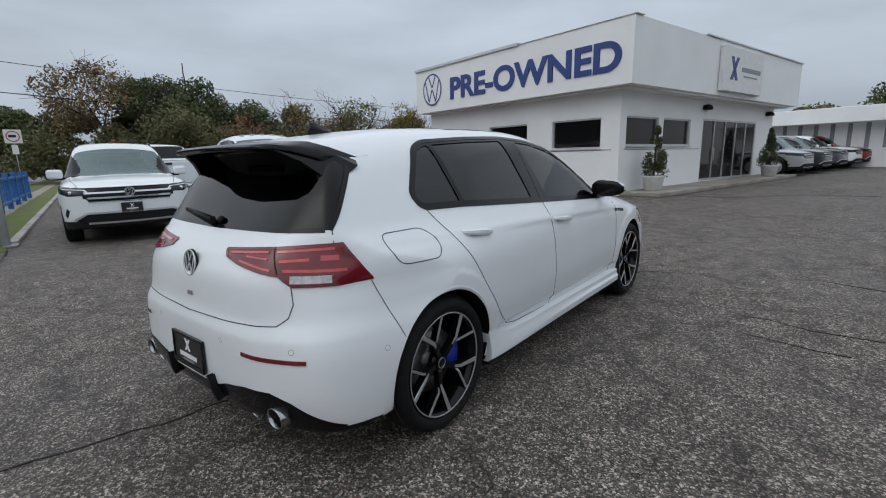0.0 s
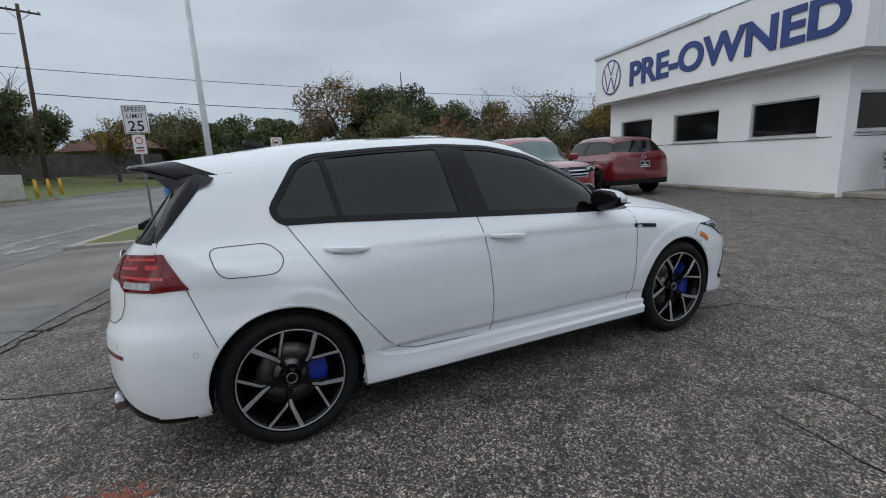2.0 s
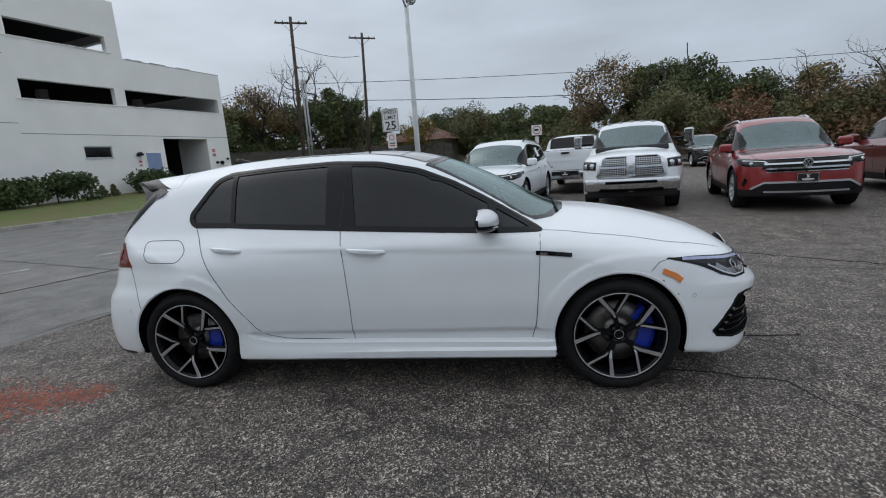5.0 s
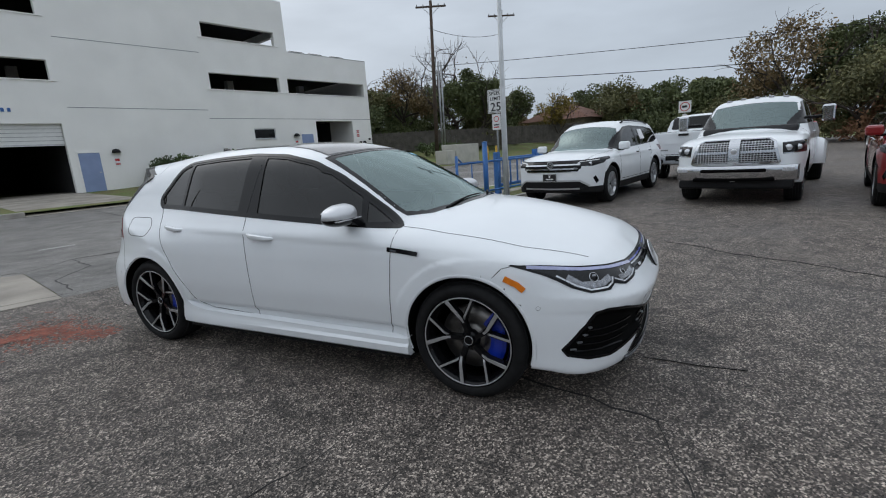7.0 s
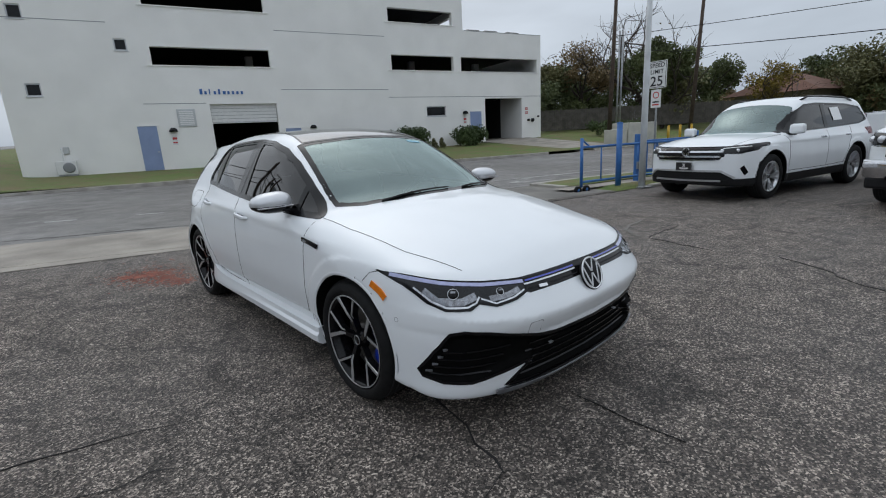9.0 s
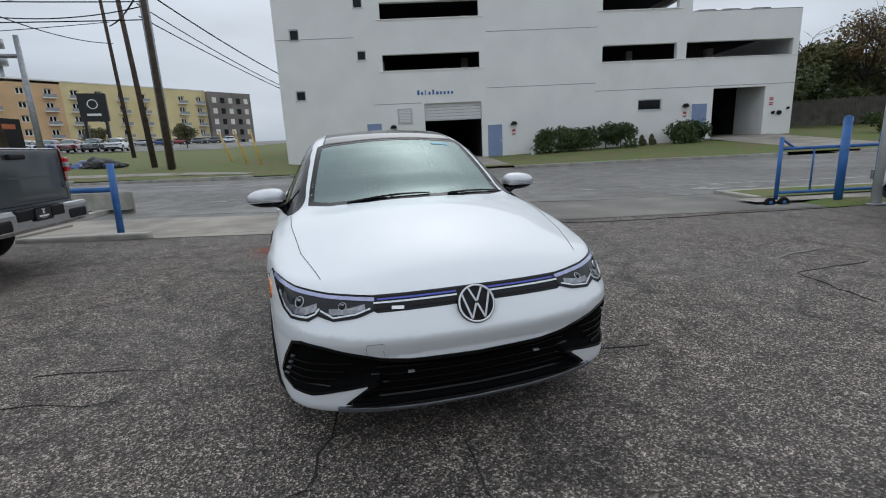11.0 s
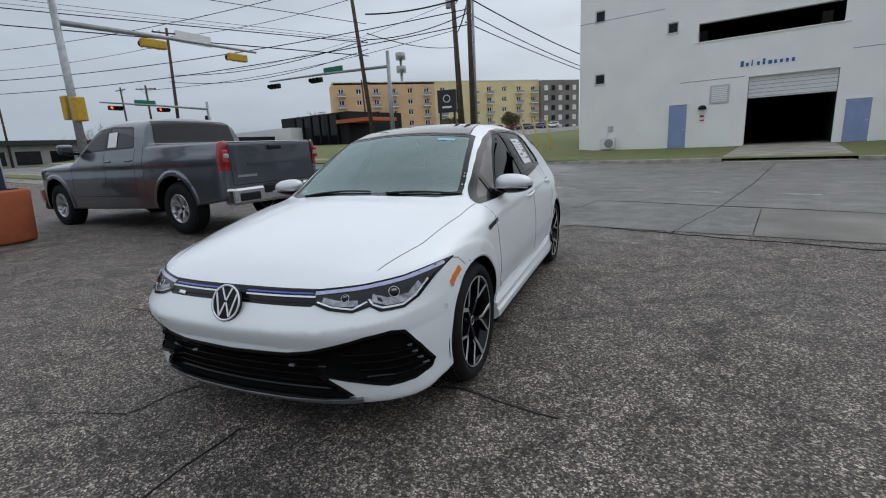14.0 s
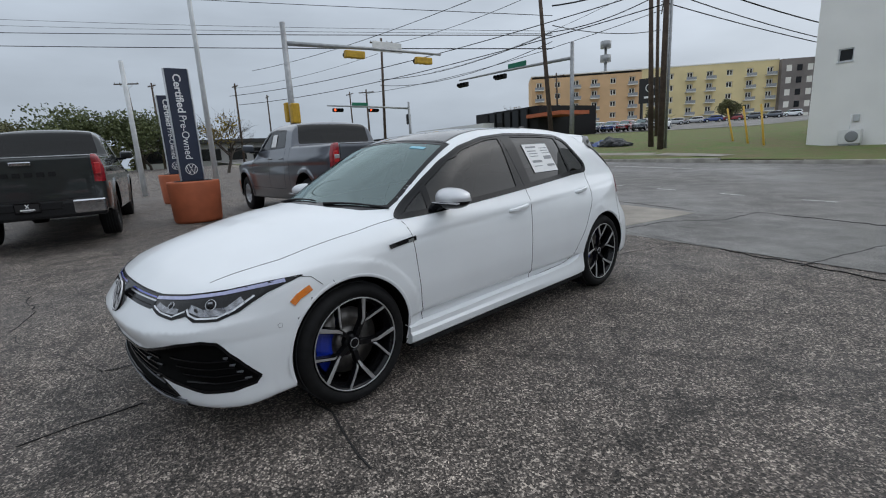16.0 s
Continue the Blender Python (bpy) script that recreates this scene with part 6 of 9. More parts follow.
far_truck, _f, _m = pickup("white pickup truck parked with its tailgate towards the lot", WHITE_PAINT, pickup_shape(3.7, 1.0, 1.92, 0.40), 0.05, "plain", "bars", "plain")
far_truck.matrix_world = spot(-15.3, -0.45, 180)

# ---- surfaces of the place ----
def ground_mat(name, base, chips, light, scale, wet, bump, chip_scale=90.0, cracks=0.0):
    """Worn paving: stones in a binder, broad stains and damp patches that shine."""
    m = bpy.data.materials.new(name)
    m.use_nodes = True
    n, l = m.node_tree.nodes, m.node_tree.links
    b = n["Principled BSDF"]
    tc = n.new("ShaderNodeTexCoord")
    vor = n.new("ShaderNodeTexVoronoi")
    vor.inputs["Scale"].default_value = chip_scale
    big, mid = n.new("ShaderNodeTexNoise"), n.new("ShaderNodeTexNoise")
    big.inputs["Scale"].default_value, big.inputs["Detail"].default_value = scale, 5.0
    mid.inputs["Scale"].default_value, mid.inputs["Detail"].default_value = scale * 9, 6.0
    for t in (vor, big, mid):
        l.new(tc.outputs["Object"], t.inputs["Vector"])
    chip = n.new("ShaderNodeSeparateColor")
    l.new(vor.outputs["Color"], chip.inputs[0])
    cr = n.new("ShaderNodeValToRGB")
    e = cr.color_ramp.elements
    e[0].position, e[0].color = 0.0, (*chips, 1)
    e[1].position, e[1].color = 1.0, (*light, 1)
    for at, c in ((0.5, base), (0.72, tuple(x * 2.0 for x in base))):
        cr.color_ramp.elements.new(at).color = (*c, 1)
    coarse = n.new("ShaderNodeTexVoronoi")
    coarse.inputs["Scale"].default_value = chip_scale * 0.4
    l.new(tc.outputs["Object"], coarse.inputs["Vector"])
    lump = n.new("ShaderNodeSeparateColor")
    l.new(coarse.outputs["Color"], lump.inputs[0])
    both = n.new("ShaderNodeMath")
    both.operation = "MULTIPLY_ADD"
    both.inputs[1].default_value = 0.24
    l.new(lump.outputs[1], both.inputs[0])
    less = n.new("ShaderNodeMath")
    less.operation = "MULTIPLY_ADD"
    less.inputs[1].default_value, less.inputs[2].default_value = 0.88, -0.06
    l.new(chip.outputs[0], less.inputs[0])
    l.new(less.outputs[0], both.inputs[2])
    l.new(both.outputs[0], cr.inputs[0])
    m1 = n.new("ShaderNodeMix")
    m1.data_type, m1.blend_type = "RGBA", "MULTIPLY"
    m1.inputs[0].default_value = 1.0
    r1 = n.new("ShaderNodeMapRange")
    r1.inputs["From Min"].default_value, r1.inputs["From Max"].default_value = 0.3, 0.7
    r1.inputs["To Min"].default_value, r1.inputs["To Max"].default_value = 0.86, 1.1
    l.new(big.outputs["Fac"], r1.inputs["Value"])
    l.new(cr.outputs[0], m1.inputs[6])
    l.new(r1.outputs[0], m1.inputs[7])
    m2 = n.new("ShaderNodeMix")
    m2.data_type, m2.blend_type = "RGBA", "MULTIPLY"
    m2.inputs[0].default_value = 1.0
    r2 = n.new("ShaderNodeMapRange")
    r2.inputs["From Min"].default_value, r2.inputs["From Max"].default_value = 0.3, 0.7
    r2.inputs["To Min"].default_value, r2.inputs["To Max"].default_value = 0.62, 1.3
    l.new(mid.outputs["Fac"], r2.inputs["Value"])
    l.new(m1.outputs[2], m2.inputs[6])
    l.new(r2.outputs[0], m2.inputs[7])
    # fine map cracking, warped so that no line runs straight
    wv = n.new("ShaderNodeVectorMath")
    wv.operation = "MULTIPLY_ADD"
    wv.inputs[1].default_value = (0.5, 0.5, 0.0)
    l.new(mid.outputs["Color"], wv.inputs[0])
    l.new(tc.outputs["Object"], wv.inputs[2])
    ck = n.new("ShaderNodeTexVoronoi")
    ck.feature = "DISTANCE_TO_EDGE"
    ck.inputs["Scale"].default_value = 0.62
    l.new(wv.outputs[0], ck.inputs["Vector"])
    r5 = n.new("ShaderNodeMapRange")
    r5.inputs["From Min"].default_value, r5.inputs["From Max"].default_value = 0.0, 0.02
    r5.inputs["To Min"].default_value, r5.inputs["To Max"].default_value = 1 - cracks, 1.0
    l.new(ck.outputs["Distance"], r5.inputs["Value"])
    m5 = n.new("ShaderNodeMix")
    m5.data_type, m5.blend_type = "RGBA", "MULTIPLY"
    m5.inputs[0].default_value = 1.0
    l.new(m2.outputs[2], m5.inputs[6])
    l.new(r5.outputs[0], m5.inputs[7])
    l.new(m5.outputs[2], b.inputs["Base Color"])
    r3 = n.new("ShaderNodeMapRange")
    r3.inputs["From Min"].default_value, r3.inputs["From Max"].default_value = 0.35, 0.65
    r3.inputs["To Min"].default_value, r3.inputs["To Max"].default_value = wet, 0.85
    l.new(big.outputs["Fac"], r3.inputs["Value"])
    l.new(r3.outputs[0], b.inputs["Roughness"])
    bp = n.new("ShaderNodeBump")
    bp.inputs["Strength"].default_value, bp.inputs["Distance"].default_value = bump, 0.006
    l.new(vor.outputs["Distance"], bp.inputs["Height"])
    l.new(bp.outputs[0], b.inputs["Normal"])
    return m


ASPHALT = ground_mat("worn_lot_asphalt", (0.080, 0.067, 0.058), (0.013, 0.011, 0.0095), (0.55, 0.475, 0.405), 0.5, 0.6, 1.0, 128.0, 0.5)
ROAD = ground_mat("damp_road_asphalt", (0.115, 0.108, 0.101), (0.075, 0.071, 0.067), (0.18, 0.172, 0.162), 0.25, 0.4, 0.25, 160.0)
APRON = ground_mat("smooth_apron_asphalt", (0.10, 0.095, 0.089), (0.06, 0.058, 0.055), (0.17, 0.163, 0.152), 0.4, 0.35, 0.25, 160.0)
CONCRETE = mat("pavement_concrete", (0.35, 0.315, 0.27), 0.8, var=0.4, scale=1.2, bump=0.3, bscale=90, fine=0.18)
APRON_PALE = mat("stained_apron_concrete", (0.20, 0.187, 0.166), 0.75, var=0.45, scale=0.9, bump=0.3, bscale=90, fine=0.2)
KERB = mat("kerb_concrete", (0.43, 0.405, 0.36), 0.8, var=0.4, scale=2.5, bump=0.3, bscale=80, fine=0.2)
GRASS = mat("grass", (0.090, 0.145, 0.024), 0.9, var=0.4, scale=0.9, bump=1.0, bscale=38, color2=(0.145, 0.118, 0.048), fine=0.5)
STUCCO = mat("white_stucco", (0.86, 0.85, 0.83), 0.75, var=0.07, scale=0.5, bump=0.15, bscale=120, fine=0.04)
WALL_WHITE = mat("white_painted_wall", (0.83, 0.835, 0.835), 0.65, var=0.06, scale=0.7, bump=0.1, bscale=60, fine=0.03)
# near-black colour that paints the shade inside buildings
SHADE_BLACK = mat("dark_interior", (0.02, 0.02, 0.022), 0.9, var=0.3, scale=1.0)
DOOR_BLUE = mat("blue_grey_door_paint", (0.24, 0.31, 0.50), 0.5, var=0.1, scale=2)
SIGN_BLUE = mat("dark_blue_sign_letters", (0.016, 0.045, 0.21), 0.4, var=0.15, scale=2)
RAIL_BLUE = mat("blue_rail_paint", (0.035, 0.15, 0.42), 0.45, var=0.25, scale=6, bump=0.1, bscale=90)
POLE_WHITE = mat("white_pole_paint", (0.62, 0.64, 0.65), 0.5, var=0.2, scale=3)
STEEL = mat("galvanised_steel", (0.36, 0.37, 0.38), 0.45, metal=0.6, var=0.25, scale=6)
WOOD_POLE = mat("weathered_pole_wood", (0.085, 0.06, 0.045), 0.9, var=0.4, scale=4, bump=0.4, bscale=40, fine=0.3)
FENCE_WOOD = mat("weathered_fence_wood", (0.10, 0.09, 0.078), 0.9, var=0.45, scale=2, bump=0.4, bscale=30, fine=0.3)
TERRACOTTA = mat("orange_planter", (0.46, 0.12, 0.05), 0.7, var=0.2, scale=4, bump=0.15, bscale=60)
POT_WHITE = mat("white_pot", (0.62, 0.62, 0.61), 0.6, var=0.15, scale=5)
TRAFFIC_YELLOW = mat("traffic_yellow", (0.55, 0.33, 0.02), 0.5, var=0.2, scale=6)
SIGN_WHITE = mat("white_sign_sheet", (0.74, 0.74, 0.73), 0.5, var=0.08, scale=6)
SIGN_BLACK = mat("black_sign_paint", (0.015, 0.015, 0.016), 0.5, var=0.1, scale=6)
SIGN_GREEN = mat("green_sign_sheet", (0.0, 0.16, 0.09), 0.5, var=0.1, scale=6)
SIGN_RED = mat("red_sign_paint", (0.5, 0.03, 0.03), 0.5, var=0.1, scale=6)
NAVY = mat("navy_banner", (0.018, 0.026, 0.055), 0.45, var=0.15, scale=4)
ORANGE_SPRAY = mat("orange_spray_paint", (0.30, 0.095, 0.06), 0.85, var=0.5, scale=9, bump=0.5, bscale=95, fine=0.5)
LINE_WHITE = mat("faded_road_line", (0.52, 0.51, 0.49), 0.8, var=0.5, scale=5, fine=0.4)
TAR = mat("tar_crack", (0.014, 0.013, 0.013), 0.75, var=0.3, scale=20)
WINDOW_DARK = mat("dark_window_pane", (0.008, 0.009, 0.010), 0.06, var=0.3, scale=0.6, spec=0.3)
ALU = mat("aluminium_frame", (0.55, 0.56, 0.57), 0.4, metal=0.7, var=0.1, scale=6)
BARK = mat("bark", (0.07, 0.055, 0.045), 0.9, var=0.4, scale=6, bump=0.5, bscale=40)


def setting(name, data, material, label="", m=LOT):
    ob = part(name, data, material)
    ob.matrix_world = m
    return tagged(ob, label, "", "", "structure")


def sheet(points, z, material, name, label="", thick=0.02):
    """A flat patch of ground with a little depth, from its outline in p, q."""
    return setting(name, prism(points, z - thick, z), material, label)


def grid_sheet(p0, p1, q0, q1, n_p, n_q, height):
    bm = bmesh.new()
    g = [[bm.verts.new((p0 + (p1 - p0) * i / n_p, q0 + (q1 - q0) * j / n_q, height(p0 + (p1 - p0) * i / n_p, q0 + (q1 - q0) * j / n_q))) for j in range(n_q + 1)] for i in range(n_p + 1)]
    for i in range(n_p):
        for j in range(n_q):
            f = bm.faces.new((g[i][j], g[i + 1][j], g[i + 1][j + 1], g[i][j + 1]))
            f.smooth = True
    return bm


def base_z(p, q):
    return rise(p) if p < 60 else rise(60)


KERB_Q, GARAGE_Q = -17.6, -28.33


def verge_z(p, q):
    """The far side: from the kerb up to the foot of the garage, and a slope beside it."""
    wall = np.interp(p, [-60, -27, -24, -5, 8, 12, 40, 120], [1.6, 1.15, 1.05, 0.42, 0.42, 0.95, 1.5, 3.0])
    k0 = road_z(p, KERB_Q) + 0.14
    t = (KERB_Q - q) / (KERB_Q - GARAGE_Q)
    if t <= 1:
        return k0 + (wall - k0) * t
    return wall + (t - 1) * np.interp(p, [-30, 0, 12, 60, 120], [0.25, 0.0, 0.35, 0.3, 0.25]) * (1 if t < 12 else 12 / t)


def road_z(p, q):
    return rise(p) * 0.9 + 0.1 * max(0.0, (-6.0 - q) / 11.6) if q < -6 else rise(p)


setting("ground", grid_sheet(-600, 600, -700, 600, 24, 26, lambda p, q: -0.35), GRASS, "grass ground reaching to the horizon")
setting("lot", grid_sheet(-60, 60, -3.9, 80, 60, 40, lambda p, q: rise(p) - 0.004), ASPHALT, "worn chip-seal asphalt of the car lot, cracked and damp")
setting("road", grid_sheet(-160, 160, KERB_Q - 0.02, -5.9, 160, 8, road_z), ROAD, "damp grey asphalt road")
setting("apron", grid_sheet(-2.2, 1.3, -5.95, -3.6, 6, 4, lambda p, q: rise(p) + 0.004), APRON, "smooth asphalt driveway apron")
setting("apron_west", grid_sheet(-7.05, -2.21, -5.95, -3.6, 8, 4, lambda p, q: rise(p) + 0.004), APRON_PALE, "stained concrete driveway apron")
setting("apron_east", grid_sheet(1.31, 7.2, -5.95, -3.6, 8, 4, lambda p, q: rise(p) + 0.004), CONCRETE, "stained concrete driveway apron")
for side, p0, p1 in (("west", -60.0, -6.9), ("east", 6.6, 60.0)):
    n = max(2, int((p1 - p0) / 1.5))
    bm = bmesh.new()
    for k in range(n):
        a, b = p0 + (p1 - p0) * k / n + 0.006, p0 + (p1 - p0) * (k + 1) / n - 0.006
        lo = rise((a + b) / 2)
        bm_box(bm, a, b, -5.25, -3.88, lo - 0.1, lo + 0.035, 0.008)
    if side == "east":
        setting("pavement_east", bm, CONCRETE, "pale concrete pavement slabs")
    else:
        bm.free()
        setting("pavement_west", grid_sheet(-60.0, -6.2, -4.66, -4.12, 60, 1, lambda p, q: rise(p) + 0.05), CONCRETE, "narrow pale concrete pavement beside the gate")
        setting("grass_bank_west", grid_sheet(-60.0, -7.0, -4.14, -3.5, 106, 6, lambda p, q: rise(p) + 0.056 * min(1.0, (-6.99 - p) / 0.5) * min(1.0, (-3.49 - q) / 0.1) + 0.012 * math.sin(p * 1.7) * math.sin(q * 2.6) * (p < -8)), GRASS, "short green grass along the blue fence")
        setting("kerb_lot_west", box(-60.0, -8.0, -3.52, -3.38, -0.05, 0.065, 0.015), KERB, "low concrete kerb between grass and lot")
    inner, outer, q0, q1 = (-6.72, -6.6, -5.78, -4.64) if side == "west" else (7.3, 6.6, -7.05, -5.26)
    g0, g1 = min(inner, 60 if side == "east" else -60), max(inner, 60 if side == "east" else -60)
    k0, k1 = min(outer, 60 if side == "east" else -60), max(outer, 60 if side == "east" else -60)
    setting("grass_verge_" + side, grid_sheet(g0, g1, q0, q1, 60, 4, lambda p, q: rise(p) + 0.07 + 0.02 * math.sin(p * 1.3) * math.sin(q * 2.1)), GRASS, "strip of short green grass")
    setting("kerb_" + side, grid_sheet(k0, k1, q0 - 0.2, q0 + 0.01, 40, 1, lambda p, q: rise(p) + 0.10 - 0.03 * (side == "west")), KERB, "concrete kerb")
    setting("kerb_face_" + side, box(k0, k1, q0 - 0.22, q0 - 0.15, -0.1, rise((k0 + k1) / 2) * (side == "east") + (0.09 if side == "east" else 0.06), 0.0), KERB, "concrete kerb face")
setting("kerb_end_west", box(-6.74, -6.58, -5.98, -4.67, -0.1, 0.075, 0.02), KERB, "concrete kerb end at the drive")
setting("kerb_end_east", box(7.1, 7.32, -7.26, -5.25, -0.1, 0.2, 0.02), KERB, "concrete kerb end at the drive")
# far side: kerb, verge, drives
for a, b, nm in ((-160, -20.9, "west"), (-17.3, -4.42, "middle"), (-0.48, 160, "east")):
    n = 20
    bm = bmesh.new()
    for k in range(n):
        u0, u1 = a + (b - a) * k / n, a + (b - a) * (k + 1) / n
        z = road_z((u0 + u1) / 2, KERB_Q)
        bm_box(bm, u0, u1, KERB_Q - 0.16, KERB_Q, z - 0.2, z + 0.14, 0.02)
    setting("far_kerb_" + nm, bm, KERB, "concrete kerb at the far side of the road")
setting("far_verge", grid_sheet(-160, 160, -400, KERB_Q - 0.15, 160, 60, verge_z), GRASS, "grass slope below the parking garage")
setting("far_pavement", grid_sheet(8.5, 160, -20.6, -19.3, 60, 1, lambda p, q: verge_z(p, q) + 0.015), CONCRETE, "concrete footpath along the verge")
setting("garage_drive", grid_sheet(-4.4, -0.4, GARAGE_Q - 4, KERB_Q + 0.1, 4, 10, lambda p, q: verge_z(p, q) + 0.012 if q < KERB_Q - 0.5 else road_z(p, q) + 0.012 + 0.13 * min(1, max(0, (KERB_Q - q) / 0.5))), CONCRETE, "stained concrete drive up to the garage door")
setting("ramp_drive", grid_sheet(-24.2, -19.6, GARAGE_Q - 4, KERB_Q + 0.1, 4, 10, lambda p, q: verge_z(p, q) + 0.012 if q < KERB_Q - 0.5 else road_z(p, q) + 0.012 + 0.13 * min(1, max(0, (KERB_Q - q) / 0.5))), CONCRETE, "concrete drive up to the garage ramp")

# ---- buildings ----
def pierced(a0, a1, z0, z1, holes):
    """Rectangles that fill a wall face round its openings. holes: (a0, a1, z0, z1)."""
    xs = sorted({a0, a1, *[h[0] for h in holes], *[h[1] for h in holes]})
    zs = sorted({z0, z1, *[h[2] for h in holes], *[h[3] for h in holes]})
    out = []
    for x0, x1 in zip(xs, xs[1:]):
        run = None
        for y0, y1 in zip(zs, zs[1:]):
            cx, cz = (x0 + x1) / 2, (y0 + y1) / 2
            solid = a0 <= cx <= a1 and z0 <= cz <= z1 and not any(h[0] < cx < h[1] and h[2] < cz < h[3] for h in holes)
            if solid:
                run = (run[0], y1) if run else (y0, y1)
            elif run:
                out.append((x0, x1, *run))
                run = None
        if run:
            out.append((x0, x1, *run))
    return out


def wall_mesh(rects, axis, at, thick):
    """A wall of rectangles along p (axis 'p', at q) or along q (axis 'q', at p), thick towards its back."""
    bm = bmesh.new()
    lo, hi = min(at, at + thick), max(at, at + thick)
    for x0, x1, z0, z1 in rects:
        if axis == "p":
            bm_box(bm, x0, x1, lo, hi, z0, z1)
        else:
            bm_box(bm, lo, hi, x0, x1, z0, z1)
    bmesh.ops.remove_doubles(bm, verts=bm.verts, dist=0.0005)
    return bm


def building(name, label, category="building"):
    ob = thing(name, label, category)
    ob.matrix_world = LOT
    return ob


def window(parent, axis, at, a0, a1, z0, z1, out, frame=0.05, depth=0.12, material=None, pane=None, sill=True):
    """A framed window set into an opening; out is the side that the wall faces."""
    def b(x0, x1, y0, y1, zz0, zz1, bev=0.0):
        y0, y1 = min(y0, y1), max(y0, y1)
        return box(x0, x1, y0, y1, zz0, zz1, bev) if axis == "p" else box(y0, y1, x0, x1, zz0, zz1, bev)
    w = new("window")
    w.parent = parent
    fm = material or ALU
    bm = bmesh.new()
    i, o = at - out * depth, at - out * depth * 0.35
    y0, y1 = min(i, o), max(i, o)
    for x0, x1, zz0, zz1 in ((a0, a1, z0, z0 + frame), (a0, a1, z1 - frame, z1), (a0, a0 + frame, z0 + frame, z1 - frame), (a1 - frame, a1, z0 + frame, z1 - frame)):
        if axis == "p":
            bm_box(bm, x0, x1, y0, y1, zz0, zz1)
        else:
            bm_box(bm, y0, y1, x0, x1, zz0, zz1)
    part("window_frame", bm, fm, w)
    part("pane", b(a0 + frame, a1 - frame, at - out * depth * 0.9, at - out * depth * 0.7, z0 + frame, z1 - frame), pane or WINDOW_DARK, w)
    if sill:
        part("window_sill", b(a0 - 0.04, a1 + 0.04, at - out * 0.02, at + out * 0.04, z0 - 0.05, z0 - 0.004, 0.006), fm, w)
    return w


# the used-car office with its deep white fascia
office = building("sales_office", "white single-storey dealership office with a deep white fascia and blue sign")
WIN_P = [(-13.05, -11.25, 1.37, 2.24), (-10.16, -8.32, 1.36, 2.23), (-7.25, -5.46, 1.36, 2.23)]
WIN_Q = [(10.07, 11.82, 1.42, 2.25), (12.1, 13.84, 1.42, 2.25)]
DOOR_Q = (14.72, 19.3, 0.2, 2.32)
# the whole office stands with its eaves a little out of level, as its ground falls
office.matrix_world = LOT @ Matrix(((1, 0, 0, 0), (0, 1, 0, 0), (-0.0134, -0.0216, 1, 0.08), (0, 0, 0, 1)))
part("front_wall", wall_mesh(pierced(-13.6, -5.1, -0.2, 2.97, WIN_P), "p", 9.75, 0.25), WALL_WHITE, office)
part("side_wall", wall_mesh(pierced(9.75, 21.0, -0.2, 2.97, WIN_Q + [DOOR_Q]), "q", -4.85, -0.25), WALL_WHITE, office)
part("back_wall", wall_mesh([(-13.6, -5.1, -0.2, 2.97)], "p", 21.0, 0.25), WALL_WHITE, office)
part("end_wall", wall_mesh([(9.75, 21.25, -0.2, 2.97)], "q", -13.6, -0.2), WALL_WHITE, office)
part("inner_floor", box(-13.4, -5.2, 10.1, 20.9, 0.1, 0.16), SHADE_BLACK, office)
fas = part("fascia", wall_mesh([(-13.95, -4.2, 2.97, 4.62)], "p", 9.15, 0.3), WALL_WHITE, office, "deep white fascia")
part("fascia", wall_mesh([(9.455, 21.55, 2.97, 4.62)], "q", -4.2, -0.3), WALL_WHITE, office, "deep white fascia")
part("fascia", wall_mesh([(9.455, 21.55, 2.97, 4.5)], "q", -13.95, 0.3), WALL_WHITE, office)
part("soffit", box(-13.64, -4.51, 9.46, 21.54, 2.93, 2.965), WALL_WHITE, office)
part("roof", box(-13.6, -4.55, 9.5, 21.5, 4.3, 4.36), CONCRETE, office)
part("coping", box(-8.19, -4.15, 9.12, 9.5, 4.622, 4.65, 0.01), ALU, office)
part("coping", box(-4.56, -4.15, 13.0, 21.6, 4.625, 4.67, 0.01), ALU, office)
part("coping", box(-14.0, -8.2, 9.09, 9.6, 4.60, 4.70, 0.01), ALU, office)
part("wall_joint", box(-13.5, -5.1, 9.742, 9.752, 1.30, 1.315), GROOVE, office)
part("wall_joint", box(-4.852, -4.842, 10.0, 14.6, 1.30, 1.315), GROOVE, office)
for a0, a1, z0, z1 in WIN_P:
    window(office, "p", 9.75, a0, a1, z0, z1, -1, 0.045, 0.14)
for a0, a1, z0, z1 in WIN_Q:
    window(office, "q", -4.85, a0, a1, z0, z1, 1, 0.045, 0.14)
entry = new("glass_entrance")
entry.parent = office
tagged(entry, "aluminium framed glass entrance doors")
for k in range(6):
    a = DOOR_Q[0] + (DOOR_Q[1] - DOOR_Q[0] - 0.05) * k / 5
    part("door_post", box(-4.93, -4.86, a, a + 0.06, 0.2, 2.32), ALU, entry)
for z0, z1 in ((2.26, 2.32), (0.2, 0.28)):
    part("door_rail", box(-4.925, -4.865, DOOR_Q[0] + 0.06, DOOR_Q[1] - 0.06, z0, z1), ALU, entry)
for k in range(5):
    a = DOOR_Q[0] + (DOOR_Q[1] - DOOR_Q[0] - 0.05) * k / 5
    part("pane", box(-4.91, -4.89, a + 0.06, a + (DOOR_Q[1] - DOOR_Q[0] - 0.05) / 5, 0.28, 2.26), WINDOW_DARK, entry)
part("pull_handle", tube([(-4.84, 15.66, 0.9), (-4.82, 15.66, 0.92), (-4.82, 15.66, 1.3), (-4.84, 15.66, 1.32)], 0.014, 8), ALU, entry)
